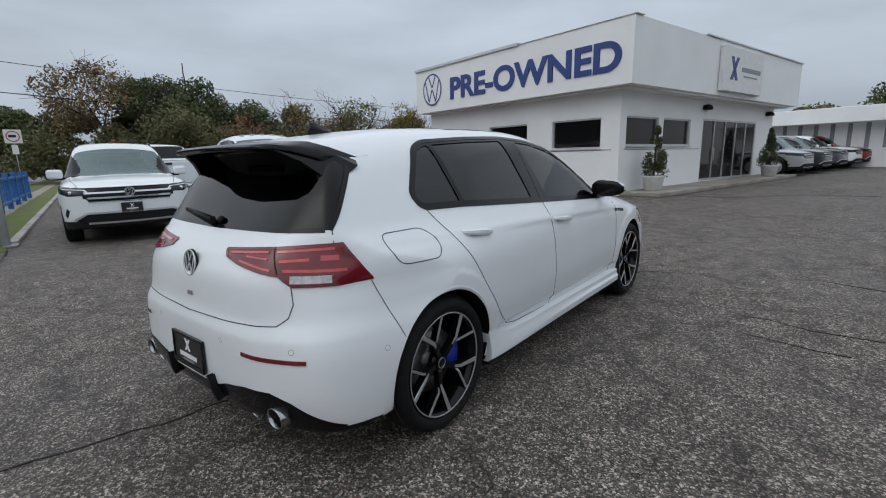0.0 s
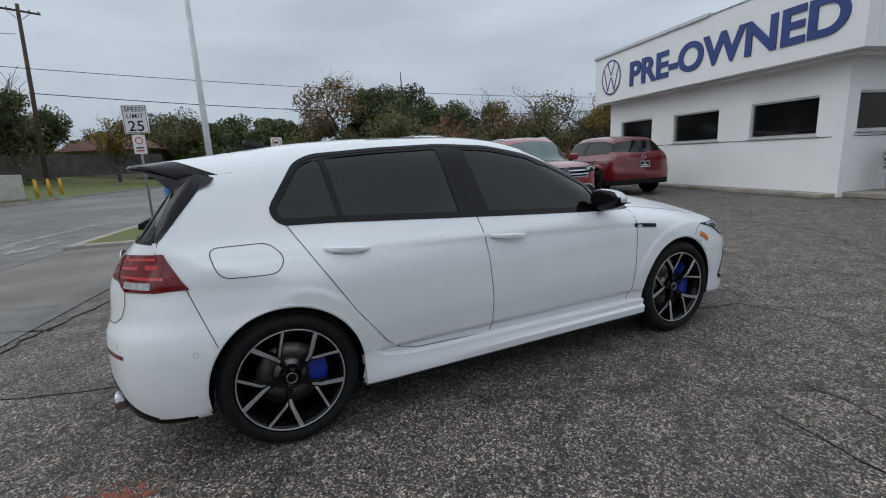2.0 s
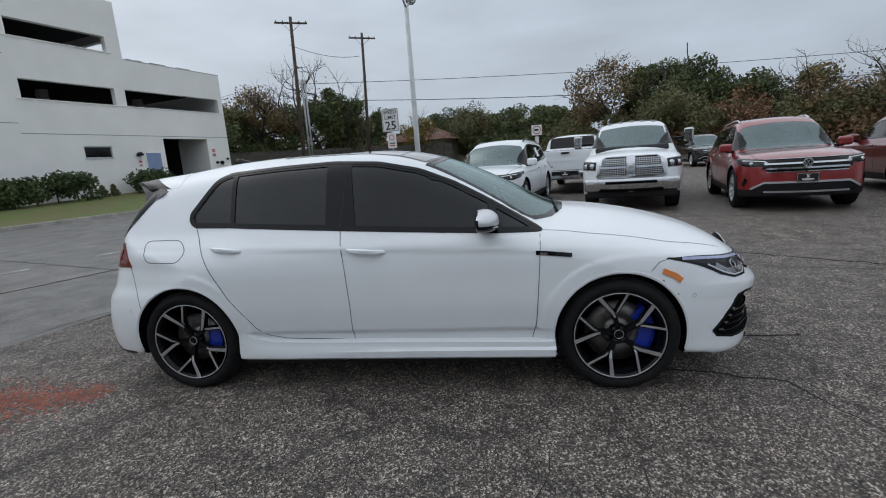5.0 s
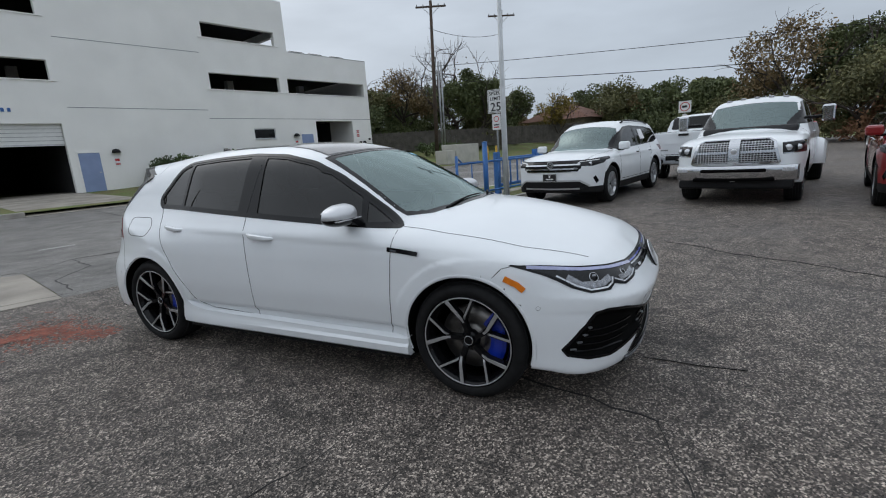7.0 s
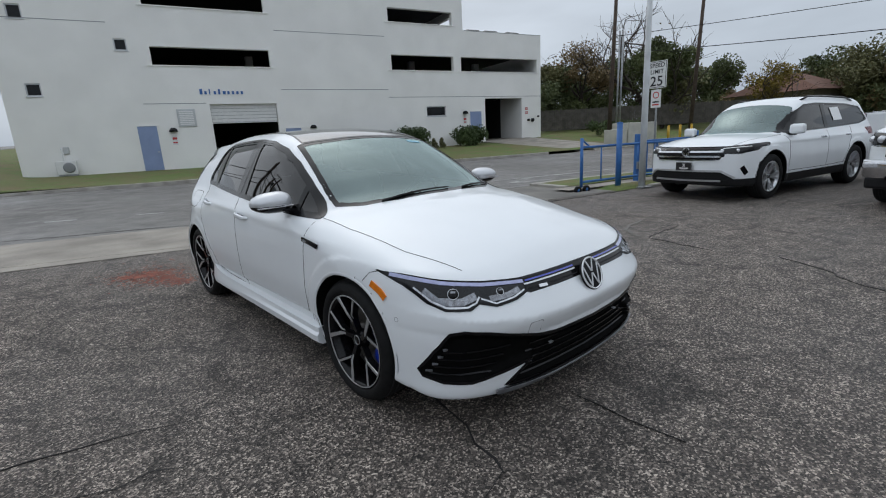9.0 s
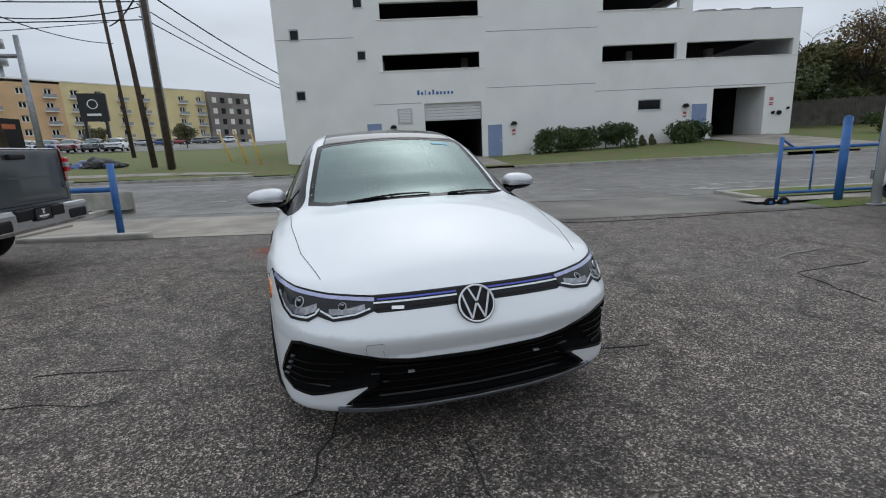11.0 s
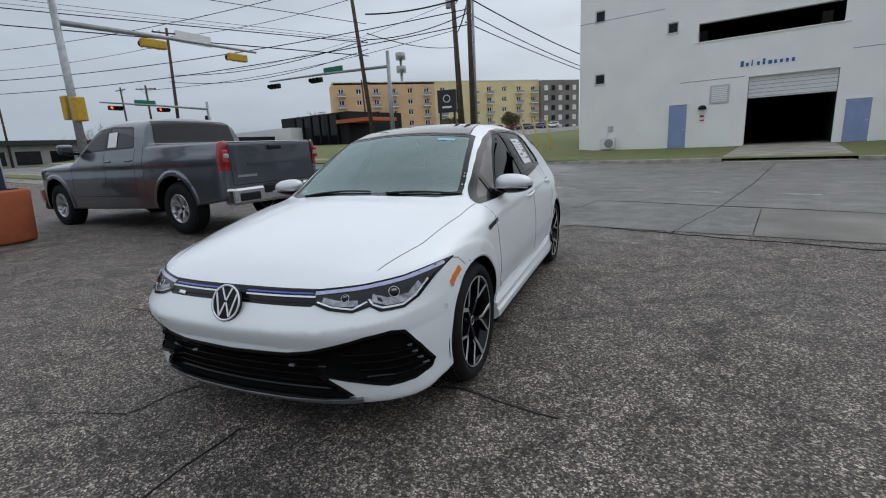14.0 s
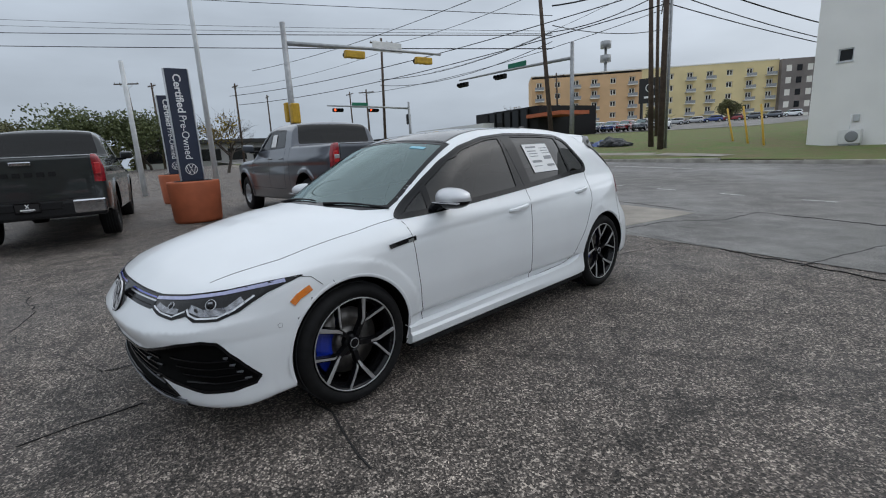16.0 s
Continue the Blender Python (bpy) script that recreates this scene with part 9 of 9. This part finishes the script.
def tree(p, q, z, high, wide, material, seed, label, count=4200, size=0.2, fill=0.42, bare=0.0):
    rng = np.random.default_rng(seed)
    root = thing("tree", label, "tree", "trees beyond the road")
    root.matrix_world = LOT @ pose(p, q, z, 0, 0, (seed * 47) % 360)
    bm, tips = bmesh.new(), []
    limbs(bm, rng, (0, 0, -0.2), (0, 0, 1), high * 0.42, high * 0.026, 0, tips, 0.5)
    top = Vector(tips[0])
    for j in range(6):
        a = j * 1.05 + rng.random()
        limbs(bm, rng, top * (0.55 + 0.08 * j), (math.cos(a), math.sin(a), 0.75), high * 0.38, high * 0.013, 3 if bare else 1, tips, 0.65 if bare else 0.6)
    part("trunk", bm, BARK, root)
    if bare < 1:
        n = 26
        u = rng.normal(size=(n, 3))
        u /= np.linalg.norm(u, axis=1)[:, None]
        c = u * np.array([wide * 0.36, wide * 0.36, high * 0.27]) * (0.45 + 0.6 * rng.random((n, 1))) + np.array([0, 0, high * 0.62])
        c[:, 2] = np.maximum(c[:, 2], high * 0.22)
        rad = np.outer(wide * (0.10 + 0.11 * rng.random(n)), [1, 1, 0.8])
        part("crown", crown_mesh("crown", rng, c, rad, int(count * (1 - bare)), size, material), None, root)
    return root


def thicket(p0, p1, q0, q1, z, hgt, material, seed, label, count=9000, size=0.2):
    """Undergrowth that nobody could count: one mass of leaves with an uneven top."""
    rng = np.random.default_rng(seed)
    n = 60
    t = rng.random(n)
    c = np.stack([p0 + (p1 - p0) * t + rng.normal(size=n) * 0.8, q0 + (q1 - q0) * t + rng.normal(size=n) * 0.8, z + hgt * (0.15 + 0.65 * rng.random(n))], 1)
    rad = np.outer(0.8 + 1.0 * rng.random(n), [1, 1, 0.75])
    ob = part("undergrowth", crown_mesh("undergrowth", rng, c, rad, count, size, material))
    ob.matrix_world = LOT
    return tagged(ob, label, "undergrowth", "", "stuff")


# the row of trees to the west
tree(-47, -1.5, 0.2, 10.0, 10, AUTUMN, 3, "brown half-bare tree with fine twigs", 8840, 0.122, bare=0.35)
tree(-49, 4.5, 0.2, 11.0, 11, LIVE_OAK, 4, "dense dark green live oak", 15300, 0.137)
tree(-48, 10.0, 0.2, 8.2, 9, LIVE_OAK, 5, "dark green live oak at the edge of the street", 11050, 0.137)
tree(-42, 4.0, 0.2, 6.2, 8, OLIVE, 6, "low olive green tree at the edge of the street", 7650, 0.122)
tree(-41, 9.5, 0.2, 5.2, 6, RUSSET, 7, "russet autumn tree at the edge of the street", 4420, 0.115)
tree(-40, 14.5, 0.2, 6.8, 7, AUTUMN, 8, "half-bare autumn tree at the edge of the street", 3740, 0.108, bare=0.5)
tree(-38, 18.5, 0.2, 6.9, 7, OLIVE, 9, "half-bare tree with olive leaves", 4080, 0.108, bare=0.45)
tree(-35, 22.5, 0.2, 6.4, 5, YELLOW, 10, "yellow autumn tree at the edge of the street", 3060, 0.101, bare=0.2)
tree(-38, 24, 0.2, 5.5, 6, AUTUMN, 26, "brown autumn tree at the edge of the street", 5100, 0.108)
tree(-44, 19, 0.2, 5.6, 8, RUSSET, 27, "russet autumn tree at the edge of the street", 6120, 0.115)
tree(-56, -8, 0.3, 7.4, 8, LIVE_OAK, 11, "dark green live oak at the edge of the street", 8840, 0.144)
tree(-58, -13, 0.3, 7.6, 8, LIVE_OAK, 12, "dark green live oak at the edge of the street", 8840, 0.144)
tree(-61, -19, 0.5, 8.4, 9, OLIVE, 13, "olive green tree at the edge of the street", 8840, 0.144)
tree(-66, -25, 0.8, 8.6, 9, LIVE_OAK, 14, "dark green live oak at the edge of the street", 8840, 0.144)
tree(-47, -21.5, 1.0, 6.0, 5, YELLOW, 15, "small yellow autumn tree at the edge of the street", 3740, 0.101, bare=0.2)
tree(-39.5, -27.0, 1.4, 8.4, 7.5, LIVE_OAK, 16, "dark green tree beside the utility poles", 11050, 0.130)
tree(-42, -31.5, 1.6, 12.0, 10, AUTUMN, 17, "large bare tree with crooked limbs", 1530, 0.108, bare=0.9)
tree(-38, -36, 1.8, 9.6, 8, AUTUMN, 18, "tall autumn tree by the garage", 8160, 0.122, bare=0.2)
tree(-33, -38, 1.8, 7.5, 7, OLIVE, 19, "olive green tree behind the fence", 7140, 0.122)
tree(-46, -38, 1.8, 9.0, 9, LIVE_OAK, 20, "dark green live oak behind the fence", 8840, 0.144)
tree(-52, -30, 1.4, 7.6, 8, LIVE_OAK, 21, "dark green live oak at the edge of the street", 8840, 0.144)
thicket(-45, -36, -6, 25, 0.1, 4.2, OLIVE, 31, "tangled olive undergrowth below the trees", 39000, 0.109)
thicket(-52, -44, -8, 16, 0.1, 7.0, LIVE_OAK, 35, "dense green crowns of the wood beyond the street", 39000, 0.156)
thicket(-72, -58, -42, -6, 0.4, 7.6, OLIVE, 36, "olive brown wood along the street", 45000, 0.187)
thicket(-70, -57, -40, -8, 0.4, 7.0, AUTUMN, 37, "brown autumn wood along the street", 33000, 0.172)
thicket(-44, -38, 14, 30, 0.1, 3.6, AUTUMN, 38, "brown autumn shrubs along the street", 18000, 0.109)
thicket(-43, -37, -2, 20, 0.1, 3.4, RUSSET, 32, "russet undergrowth below the trees", 9000, 0.117)
thicket(-62, -50, -20, -6, 0.2, 4.6, LIVE_OAK, 33, "dark undergrowth beyond the road", 13500, 0.156)
thicket(-50, -30, -29, -40, 1.4, 4.0, LIVE_OAK, 34, "dark undergrowth behind the fence", 13500, 0.148)
thicket(-52, -40, -36, -26, 1.2, 7.0, OLIVE, 39, "olive green wood behind the fence", 22000, 0.17)
thicket(-47, -31, -44, -36, 1.6, 7.0, LIVE_OAK, 40, "dense green wood behind the garage fence", 22000, 0.17)
# to the east
thicket(74, 100, 46, -6, 0.6, 4.6, OLIVE, 52, "olive green trees beyond the crossing", 22000, 0.3)
thicket(100, 120, -6, -50, 0.8, 4.0, AUTUMN, 53, "brown autumn trees beyond the crossing", 14000, 0.32)
tree(57, 10.5, 0.8, 6.2, 12, LIVE_OAK, 41, "wide dark green tree at the edge of the street", 8500, 0.158)
tree(57, 3.2, 0.8, 6.0, 11, LIVE_OAK, 42, "wide dark green tree at the edge of the street", 8500, 0.158)
tree(60, 18, 0.8, 6.4, 12, OLIVE, 43, "wide green tree at the edge of the street", 8500, 0.158)
tree(34, -2.0, 0.5, 4.6, 3.2, YELLOW, 44, "thin autumn tree by the crossing", 1530, 0.086, bare=0.5)
tree(70, -20, 1.0, 5.5, 6, AUTUMN, 45, "bare shrub tree at the edge of the street", 510, 0.108, bare=0.9)
tree(84, -70, 2.0, 9.5, 6, AUTUMN, 46, "brown autumn street tree", 3740, 0.144, bare=0.3)
tree(66, -95, 3.0, 6.0, 5, OLIVE, 47, "small street tree at the edge of the street", 3060, 0.144)
tree(36, -70, 2.4, 4.5, 4, OLIVE, 48, "small street tree at the edge of the street", 2720, 0.130)
tree(12, -80, 2.0, 7.5, 6, AUTUMN, 49, "bare tree behind the garage", 1020, 0.130, bare=0.8)
tree(-6, 57, 0.2, 6.6, 8, LIVE_OAK, 50, "green tree behind the workshop", 7140, 0.158)
tree(-13, 60, 0.2, 5.4, 7, OLIVE, 51, "green tree behind the workshop", 6120, 0.158)


def hedge(p0, p1, q, z, hgt, deep, seed, label, count=6000):
    rng = np.random.default_rng(seed)
    root = thing("hedge", label, "hedge")
    n = 40
    c = np.stack([p0 + (p1 - p0) * rng.random(n), q + deep * (rng.random(n) - 0.5), z + hgt * (0.15 + 0.6 * rng.random(n))], 1)
    rad = np.outer(0.45 + 0.2 * rng.random(n), [1, 1, 0.8])
    part("foliage", crown_mesh("foliage", rng, c, rad, count, 0.09, HEDGE), None, root)
    for k in range(6):
        x = p0 + (p1 - p0) * (k + 0.5) / 6
        part("stem", tube([(x, q, z - 0.1), (x + 0.1, q, z + hgt * 0.6)], [0.04, 0.02], 6), BARK, root)
    root.matrix_world = LOT
    return root


hedge(-13.8, -7.8, -27.0, 0.55, 1.75, 1.3, 61, "dense clipped green hedge against the garage wall", 9000)
hedge(-18.75, -16.65, -26.9, 0.75, 1.5, 1.2, 62, "round green bush against the garage wall", 3500)
hedge(-33, -28, -24.5, 1.1, 0.9, 1.0, 63, "low green bushes by the fence", 3000)
for k, (p, q) in enumerate(((-15.6, -27.4), (-14.9, -27.3))):
    rng = np.random.default_rng(70 + k)
    g = part("grass_tuft", crown_mesh("grass_tuft", rng, np.array([[0, 0, 0.3], [0.1, 0, 0.6]]), np.array([[0.25, 0.25, 0.35], [0.15, 0.15, 0.3]]), 500, 0.07, OLIVE))
    g.matrix_world = LOT @ pose(p, q, 0.5)
    tagged(g, "tuft of tall grass by the wall", "grass", "", "stuff")
hydrant = thing("fire_hydrant", "white fire hydrant standing in the grass by the hedge", "hydrant")
hydrant.matrix_world = LOT @ pose(-7.35, -26.5, verge_z(-7.35, -26.5) - 0.02)
part("barrel", lathe([(0, 0), (0.17, 0), (0.17, 0.05), (0.115, 0.06), (0.115, 0.52), (0.15, 0.53), (0.15, 0.58), (0.12, 0.60), (0.09, 0.70), (0.03, 0.74), (0.03, 0.80), (0, 0.80)], 18), POLE_WHITE, hydrant)
for turn in (0, 90, 180):
    part("nozzle", lathe([(0, 0.08), (0.07, 0.08), (0.07, 0.16), (0.08, 0.16), (0.08, 0.22), (0, 0.22)], 12, Matrix.Translation((0, 0, 0.42)) @ Matrix.Rotation(radians(turn), 4, "Z") @ Matrix.Rotation(radians(90), 4, "Y")), SATIN_SILVER, hydrant)


def potted(p, q, seed, lean):
    rng = np.random.default_rng(seed)
    pot = thing("potted_conifer", "cone-shaped conifer in a white pot on the office step", "plant", "potted conifers")
    pot.matrix_world = LOT @ pose(p, q, 0.11)
    part("pot", lathe([(0, 0), (0.22, 0), (0.24, 0.02), (0.29, 0.36), (0.31, 0.38), (0.31, 0.43), (0.27, 0.43), (0.26, 0.38), (0, 0.37)], 32), POT_WHITE, pot)
    part("stem", tube([(0, 0, 0.35), (0.02, 0, 1.1), (lean, 0, 1.75)], [0.035, 0.02, 0.008], 8), BARK, pot)
    n = 46
    h = rng.random(n) ** 1.2
    a = rng.random(n) * 6.28
    r = 0.34 * (1 - h) ** 0.8 * (0.5 + 0.6 * rng.random(n))
    c = np.stack([r * np.cos(a) + lean * h, r * np.sin(a), 0.52 + 1.25 * h], 1)
    rad = np.outer(0.06 + 0.10 * (1 - h), [1, 1, 1.3])
    part("foliage", crown_mesh("foliage", rng, c, rad, 4200, 0.028, CONIFER), None, pot)


potted(-4.32, 10.75, 81, 0.06)
potted(-4.1, 18.95, 82, -0.05)

# markings and wear on the paving
def ground_line(points, width, material, name, label, z=0.004, seed=0, jitter=0.0, kind="structure"):
    rng = np.random.default_rng(seed)
    pts = [np.array(points[0], float)]
    for a, b in zip(points, points[1:]):
        a, b = np.array(a, float), np.array(b, float)
        k = max(1, int(np.linalg.norm(b - a) / 0.12)) if jitter else 1
        for i in range(1, k + 1):
            pts.append(a + (b - a) * i / k + (rng.normal(size=2) * jitter if i < k else 0))
    pts = np.array(pts)
    d = np.gradient(pts, axis=0)
    s = np.stack([-d[:, 1], d[:, 0]], 1)
    s /= np.maximum(np.linalg.norm(s, axis=1), 1e-9)[:, None]
    w = width * ((0.4 + 0.9 * rng.random(len(pts)))[:, None] if jitter else 1)
    bm = bmesh.new()
    rows = []
    for p, o in zip(pts, s * w / 2):
        zz = road_z(p[0], p[1]) + z
        rows.append((bm.verts.new((*(p + o), zz)), bm.verts.new((*(p - o), zz)), bm.verts.new((*(p - o), zz - 0.02)), bm.verts.new((*(p + o), zz - 0.02))))
    for a, b in zip(rows, rows[1:]):
        for j in range(3):
            bm.faces.new((a[j], a[(j + 1) % 4], b[(j + 1) % 4], b[j]))
    bmesh.ops.recalc_face_normals(bm, faces=bm.faces)
    return setting(name, bm, material, label)


CRACKS = [[(0.1, -3.9), (0.16, -2.77), (0.19, -2.05), (0.1, -1.2), (0.3, -0.3), (0.15, 0.9), (0.21, 2.36)],
          [(-0.9, 1.3), (-1.3, 1.25), (-1.7, 1.24)], [(-3.67, 0.76), (-3.72, -0.08), (-4.6, -0.3)],
          [(-3.97, 1.27), (-3.47, 2.13), (-3.32, 2.73), (-3.03, 3.3), (-2.6, 4.2)], [(0.21, 2.35), (0.94, 2.76), (1.57, 3.12), (2.01, 3.06), (3.2, 3.3)],
          [(0.67, 1.1), (1.18, 1.59), (1.76, 1.58), (2.25, 1.64)], [(-3.9, 10.75), (-2.29, 10.79), (-1.19, 12.45), (1.5, 13.0)], [(-0.56, 2.62), (-0.49, 2.38), (-0.44, 2.1)],
          [(2.17, 1.22), (1.71, 1.19), (1.07, 1.2), (0.67, 1.1)]]
for k, c in enumerate(CRACKS):
    ground_line(c, 0.010 if k < 3 else 0.006, TAR, "lot_crack", "dark crack in the asphalt", 0.002, k, 0.018)
ground_line([(-7.3, -3.45), (-5.5, -3.4), (-3.5, -3.2), (-2.0, -3.35), (0.5, -3.75), (2.4, -3.88), (5.0, -3.92)], 0.012, TAR, "apron_edge", "dark joint between lot and apron", 0.006, 40, 0.02)
ground_line([(-8.5, -6.0), (-4, -5.85), (0.6, -6.5), (1.2, -6.05), (4, -6.4), (8.5, -6.2)], 0.016, TAR, "gutter_joint", "dark joint at the edge of the road", 0.008, 41, 0.02)
ground_line([(1.15, -3.9), (1.14, -4.85), (0.6, -5.5), (0.61, -6.5)], 0.02, TAR, "apron_joint", "dark joint across the apron", 0.008, 42, 0.015)
ground_line([(-1.3, -3.4), (-1.6, -6.0), (-1.9, -10.0), (-2.2, -17.0)], 0.018, TAR, "road_joint", "joint across the road", 0.006, 43, 0.01)
ground_line([(-3.7, -0.2), (-3.9, -0.6), (-4.6, -0.9)], 0.05, APRON_PALE, "crack_patch", "pale patch along a crack", 0.004, 44, 0.03)
for k in range(9):
    p = 5.6 - k * 1.62
    ground_line([(p, -8.27 - 0.095 * p), (p - 0.55, -8.22 - 0.095 * p)], 0.09, LINE_WHITE, "lane_dash", "faded white lane dash", 0.010, 50 + k)
ground_line([(-6.6, -7.8), (-9.0, -7.7), (-11.5, -7.57)], 0.09, LINE_WHITE, "lane_line", "faded lane line", 0.010, 70)
ground_line([(-8.1, -6.76), (-7.0, -6.89)], 0.09, LINE_WHITE, "arrow_shaft", "faded turn arrow on the road", 0.010, 71)
ground_line([(-7.2, -6.72), (-6.56, -6.94), (-7.1, -7.08)], 0.13, LINE_WHITE, "arrow_head", "faded turn arrow on the road", 0.010, 72)
ground_line([(10.5, -15.0), (6.8, -14.6)], 0.22, LINE_WHITE, "road_marking", "faded white road marking", 0.006, 73)
rng = np.random.default_rng(90)
bm = bmesh.new()
for k in range(1500):
    if k % 3:
        t = rng.random()
        c = np.array([1.25 + 0.75 * t, -1.75 - 0.75 * t + 0.12 * math.sin(8 * t)]) + rng.normal(size=2) * (0.05 + 0.06 * (k % 2))
    else:
        c = np.array([1.68, -2.3]) + rng.normal(size=2) * np.array([0.2, 0.3])
    if c[1] > -1.62:
        continue
    r = 0.006 + 0.014 * rng.random()
    vs = []
    for j in range(5):
        a = 6.2832 * j / 5
        rr = r * (0.5 + 0.8 * rng.random())
        vs.append(bm.verts.new((c[0] + rr * math.cos(a), c[1] + rr * math.sin(a), 0.0008 + rise(c[0]) + (k % 50) * 0.00002)))
    bm.faces.new(vs)
setting("spray_paint_mark", bm, ORANGE_SPRAY, "faded orange spray paint on the asphalt")

# ---- cars further off: the dealer's row beyond the office and the far car parks ----
far_suv, _f, _m = suv("silver sport utility vehicle parked in the dealer's row", SILVER_PAINT, suv_shape(), 0.07, "split", True, True, "bars", False, "dealer's row")
SMALL_PARTS = ("tread_groove", "panel_gap", "rim_back", "cap_ring", "hub_cap", "arch_rim", "brake_disc", "disc_bell", "brake_caliper", "headrest", "steering_wheel", "dashboard", "cabin_floor", "mirror_foot", "rim_lip", "badge", "plate", "small_writing", "emblem", "writing", "projector", "lamp_strip", "air_vent", "side_marker", "door_handle", "spoke")
for k in list(far_suv.children_recursive):
    if k.name.startswith(SMALL_PARTS):
        bpy.data.objects.remove(k)
for w in [c for c in far_suv.children if c.name.startswith("wheel") and c.type == "EMPTY"]:
    hub = [c for c in w.children if c.name.startswith("rim")][0]
    x, y, z = (sum(v.co[i] for v in hub.data.vertices) / len(hub.data.vertices) for i in range(3))
    out = 1 if x > 0 else -1
    part("wheel_face", lathe([(0, -0.03), (0.24, -0.05), (0.25, -0.03), (0.15, 0.0), (0.05, -0.015), (0, -0.012)], 10, Matrix.Translation((out * 0.955, y, z)) @ Matrix.Rotation(out * math.pi / 2, 4, "Y")), SATIN_SILVER, w)
far_suv.matrix_world = spot(-5.95, 21.6)


def recoloured(ob, m, paint, label, group):
    """A copy of a car with its painted panels in another colour."""
    c = copy_thing(ob, m)
    for k in c.children_recursive:
        if k.type == "MESH" and k.data.materials and k.data.materials[0] is SILVER_PAINT:
            k.material_slots[0].link = "OBJECT"
            k.material_slots[0].material = paint
    return tagged(c, label, "car", group)


ROW = [(GREEN_GREY, "dark green-grey"), (GREY_PAINT, "grey metallic"), (WHITE_PAINT, "white"), (RED_PAINT, "red"), (DEEP_RED, "deep red"), (WHITE_PAINT, "white"), (GREY_PAINT, "grey metallic")]
for k, (pt, word) in enumerate(ROW):
    recoloured(far_suv, spot(-5.9 + 0.03 * k, 24.0 + 2.45 * k), pt, word + " sport utility vehicle parked in the dealer's row", "dealer's row")
recoloured(far_suv, spot(-28.0, 5.2, 10), BLACK_PAINT, "black car parked in the shade of the trees", "far parked cars")
PAINTS = [(SILVER_PAINT, "silver"), (BLACK_PAINT, "black"), (WHITE_PAINT, "white"), (GREY_PAINT, "grey metallic"), (RED_PAINT, "red"), (BLUE_PAINT, "blue")]
a, b = np.array([92.0, -86.0]), np.array([56.0, -134.0])
setting("car_park", grid_sheet(26, 130, -165, -56, 30, 30, lambda p, q: verge_z(p, q) + 0.05), ROAD, "grey asphalt car park before the apartments")
for k in range(14):
    c = a + (b - a) * k / 13
    pt, word = PAINTS[(k * 5 + k // 4) % 6]
    recoloured(far_suv, LOT @ pose(c[0], c[1], verge_z(*c) + 0.06, 0, 0, -37 + (k % 3) * 2), pt, word + " car parked before the apartments", "far parked cars")
for k in range(7):
    p, q = 40.0 + 3.4 * k, -60.0 - 0.6 * k
    pt, word = PAINTS[(k * 7 + 2) % 6]
    recoloured(far_suv, LOT @ pose(p, q, verge_z(p, q) + 0.06, 0, 0, 20), pt, word + " car parked along the far street", "far parked cars")
for k in range(10):
    p, q = 66.0 + 2.0 * (k % 2), 12.0 + 3.0 * k
    pt, word = PAINTS[(k * 5 + 1) % 6]
    recoloured(far_suv, LOT @ pose(p, q, rise(60), 0, 0, 90), pt, word + " car parked beyond the crossing", "far parked cars")

# a heap of dark and blue sheeting on the verge
heap = thing("tarpaulin_heap", "heap of dark and blue sheeting on the grass verge", "tarpaulin")
heap.matrix_world = LOT @ pose(19.4, -25.4, verge_z(19.4, -25.4))
SHEETING = mat("dark_sheeting", (0.02, 0.022, 0.026), 0.6, var=0.3, scale=4)
for k, (x, y, r, hh, m) in enumerate(((0, 0, 0.9, 0.55, SHEETING), (1.1, -0.3, 0.7, 0.4, BLUE_PAINT), (-1.0, 0.2, 0.6, 0.3, SHEETING), (1.9, 0.1, 0.5, 0.3, SHEETING))):
    rng = np.random.default_rng(300 + k)
    bm = bmesh.new()
    bmesh.ops.create_icosphere(bm, subdivisions=3, radius=1.0)
    for v in bm.verts:
        n = 1 + 0.28 * math.sin(5 * v.co.x + k) * math.cos(4 * v.co.y) + 0.06 * rng.normal()
        v.co = Vector((x + r * v.co.x * n, y + r * v.co.y * n, max(-0.02, hh * v.co.z * n)))
    part("sheet_fold", bm, m, heap)

# price label in the side window of the white sport utility vehicle
_fl = body_field(suv_shape())[0]
for s in (1, -1):
    seam(white_suv, _fl, [(-0.75, 1.39), (-1.12, 1.40)], "side", s, 0.26, PRINT_WHITE, "window_label", 0.004)
_ft = body_field(pickup_shape())[0]
seam(grey_truck, _ft, [(-0.05, 1.56), (-0.32, 1.56)], "side", -1, 0.26, PRINT_WHITE, "window_label", 0.004)

# a long low shop beyond the crossing
shop = building("shop_building", "long low grey shop with a flat roof beyond the crossing")
shop.matrix_world = LOT @ pose(92.0, -34.0, 0.9, 0, 0, 96)
SHOP_WALL = mat("grey_shop_wall", (0.30, 0.30, 0.29), 0.8, var=0.2, scale=0.3)
part("wall", box(0, 40, -8, 0, -1, 3.6), SHOP_WALL, shop)
part("roof", box(-0.6, 40.6, -8.6, 0.9, 3.6, 4.3, 0.05), SIGN_BLACK, shop, "dark flat roof")
for k in range(9):
    part("window", box(1.5 + k * 4.3, 4.6 + k * 4.3, 0.0, 0.06, 0.7, 2.7), WINDOW_DARK, shop)
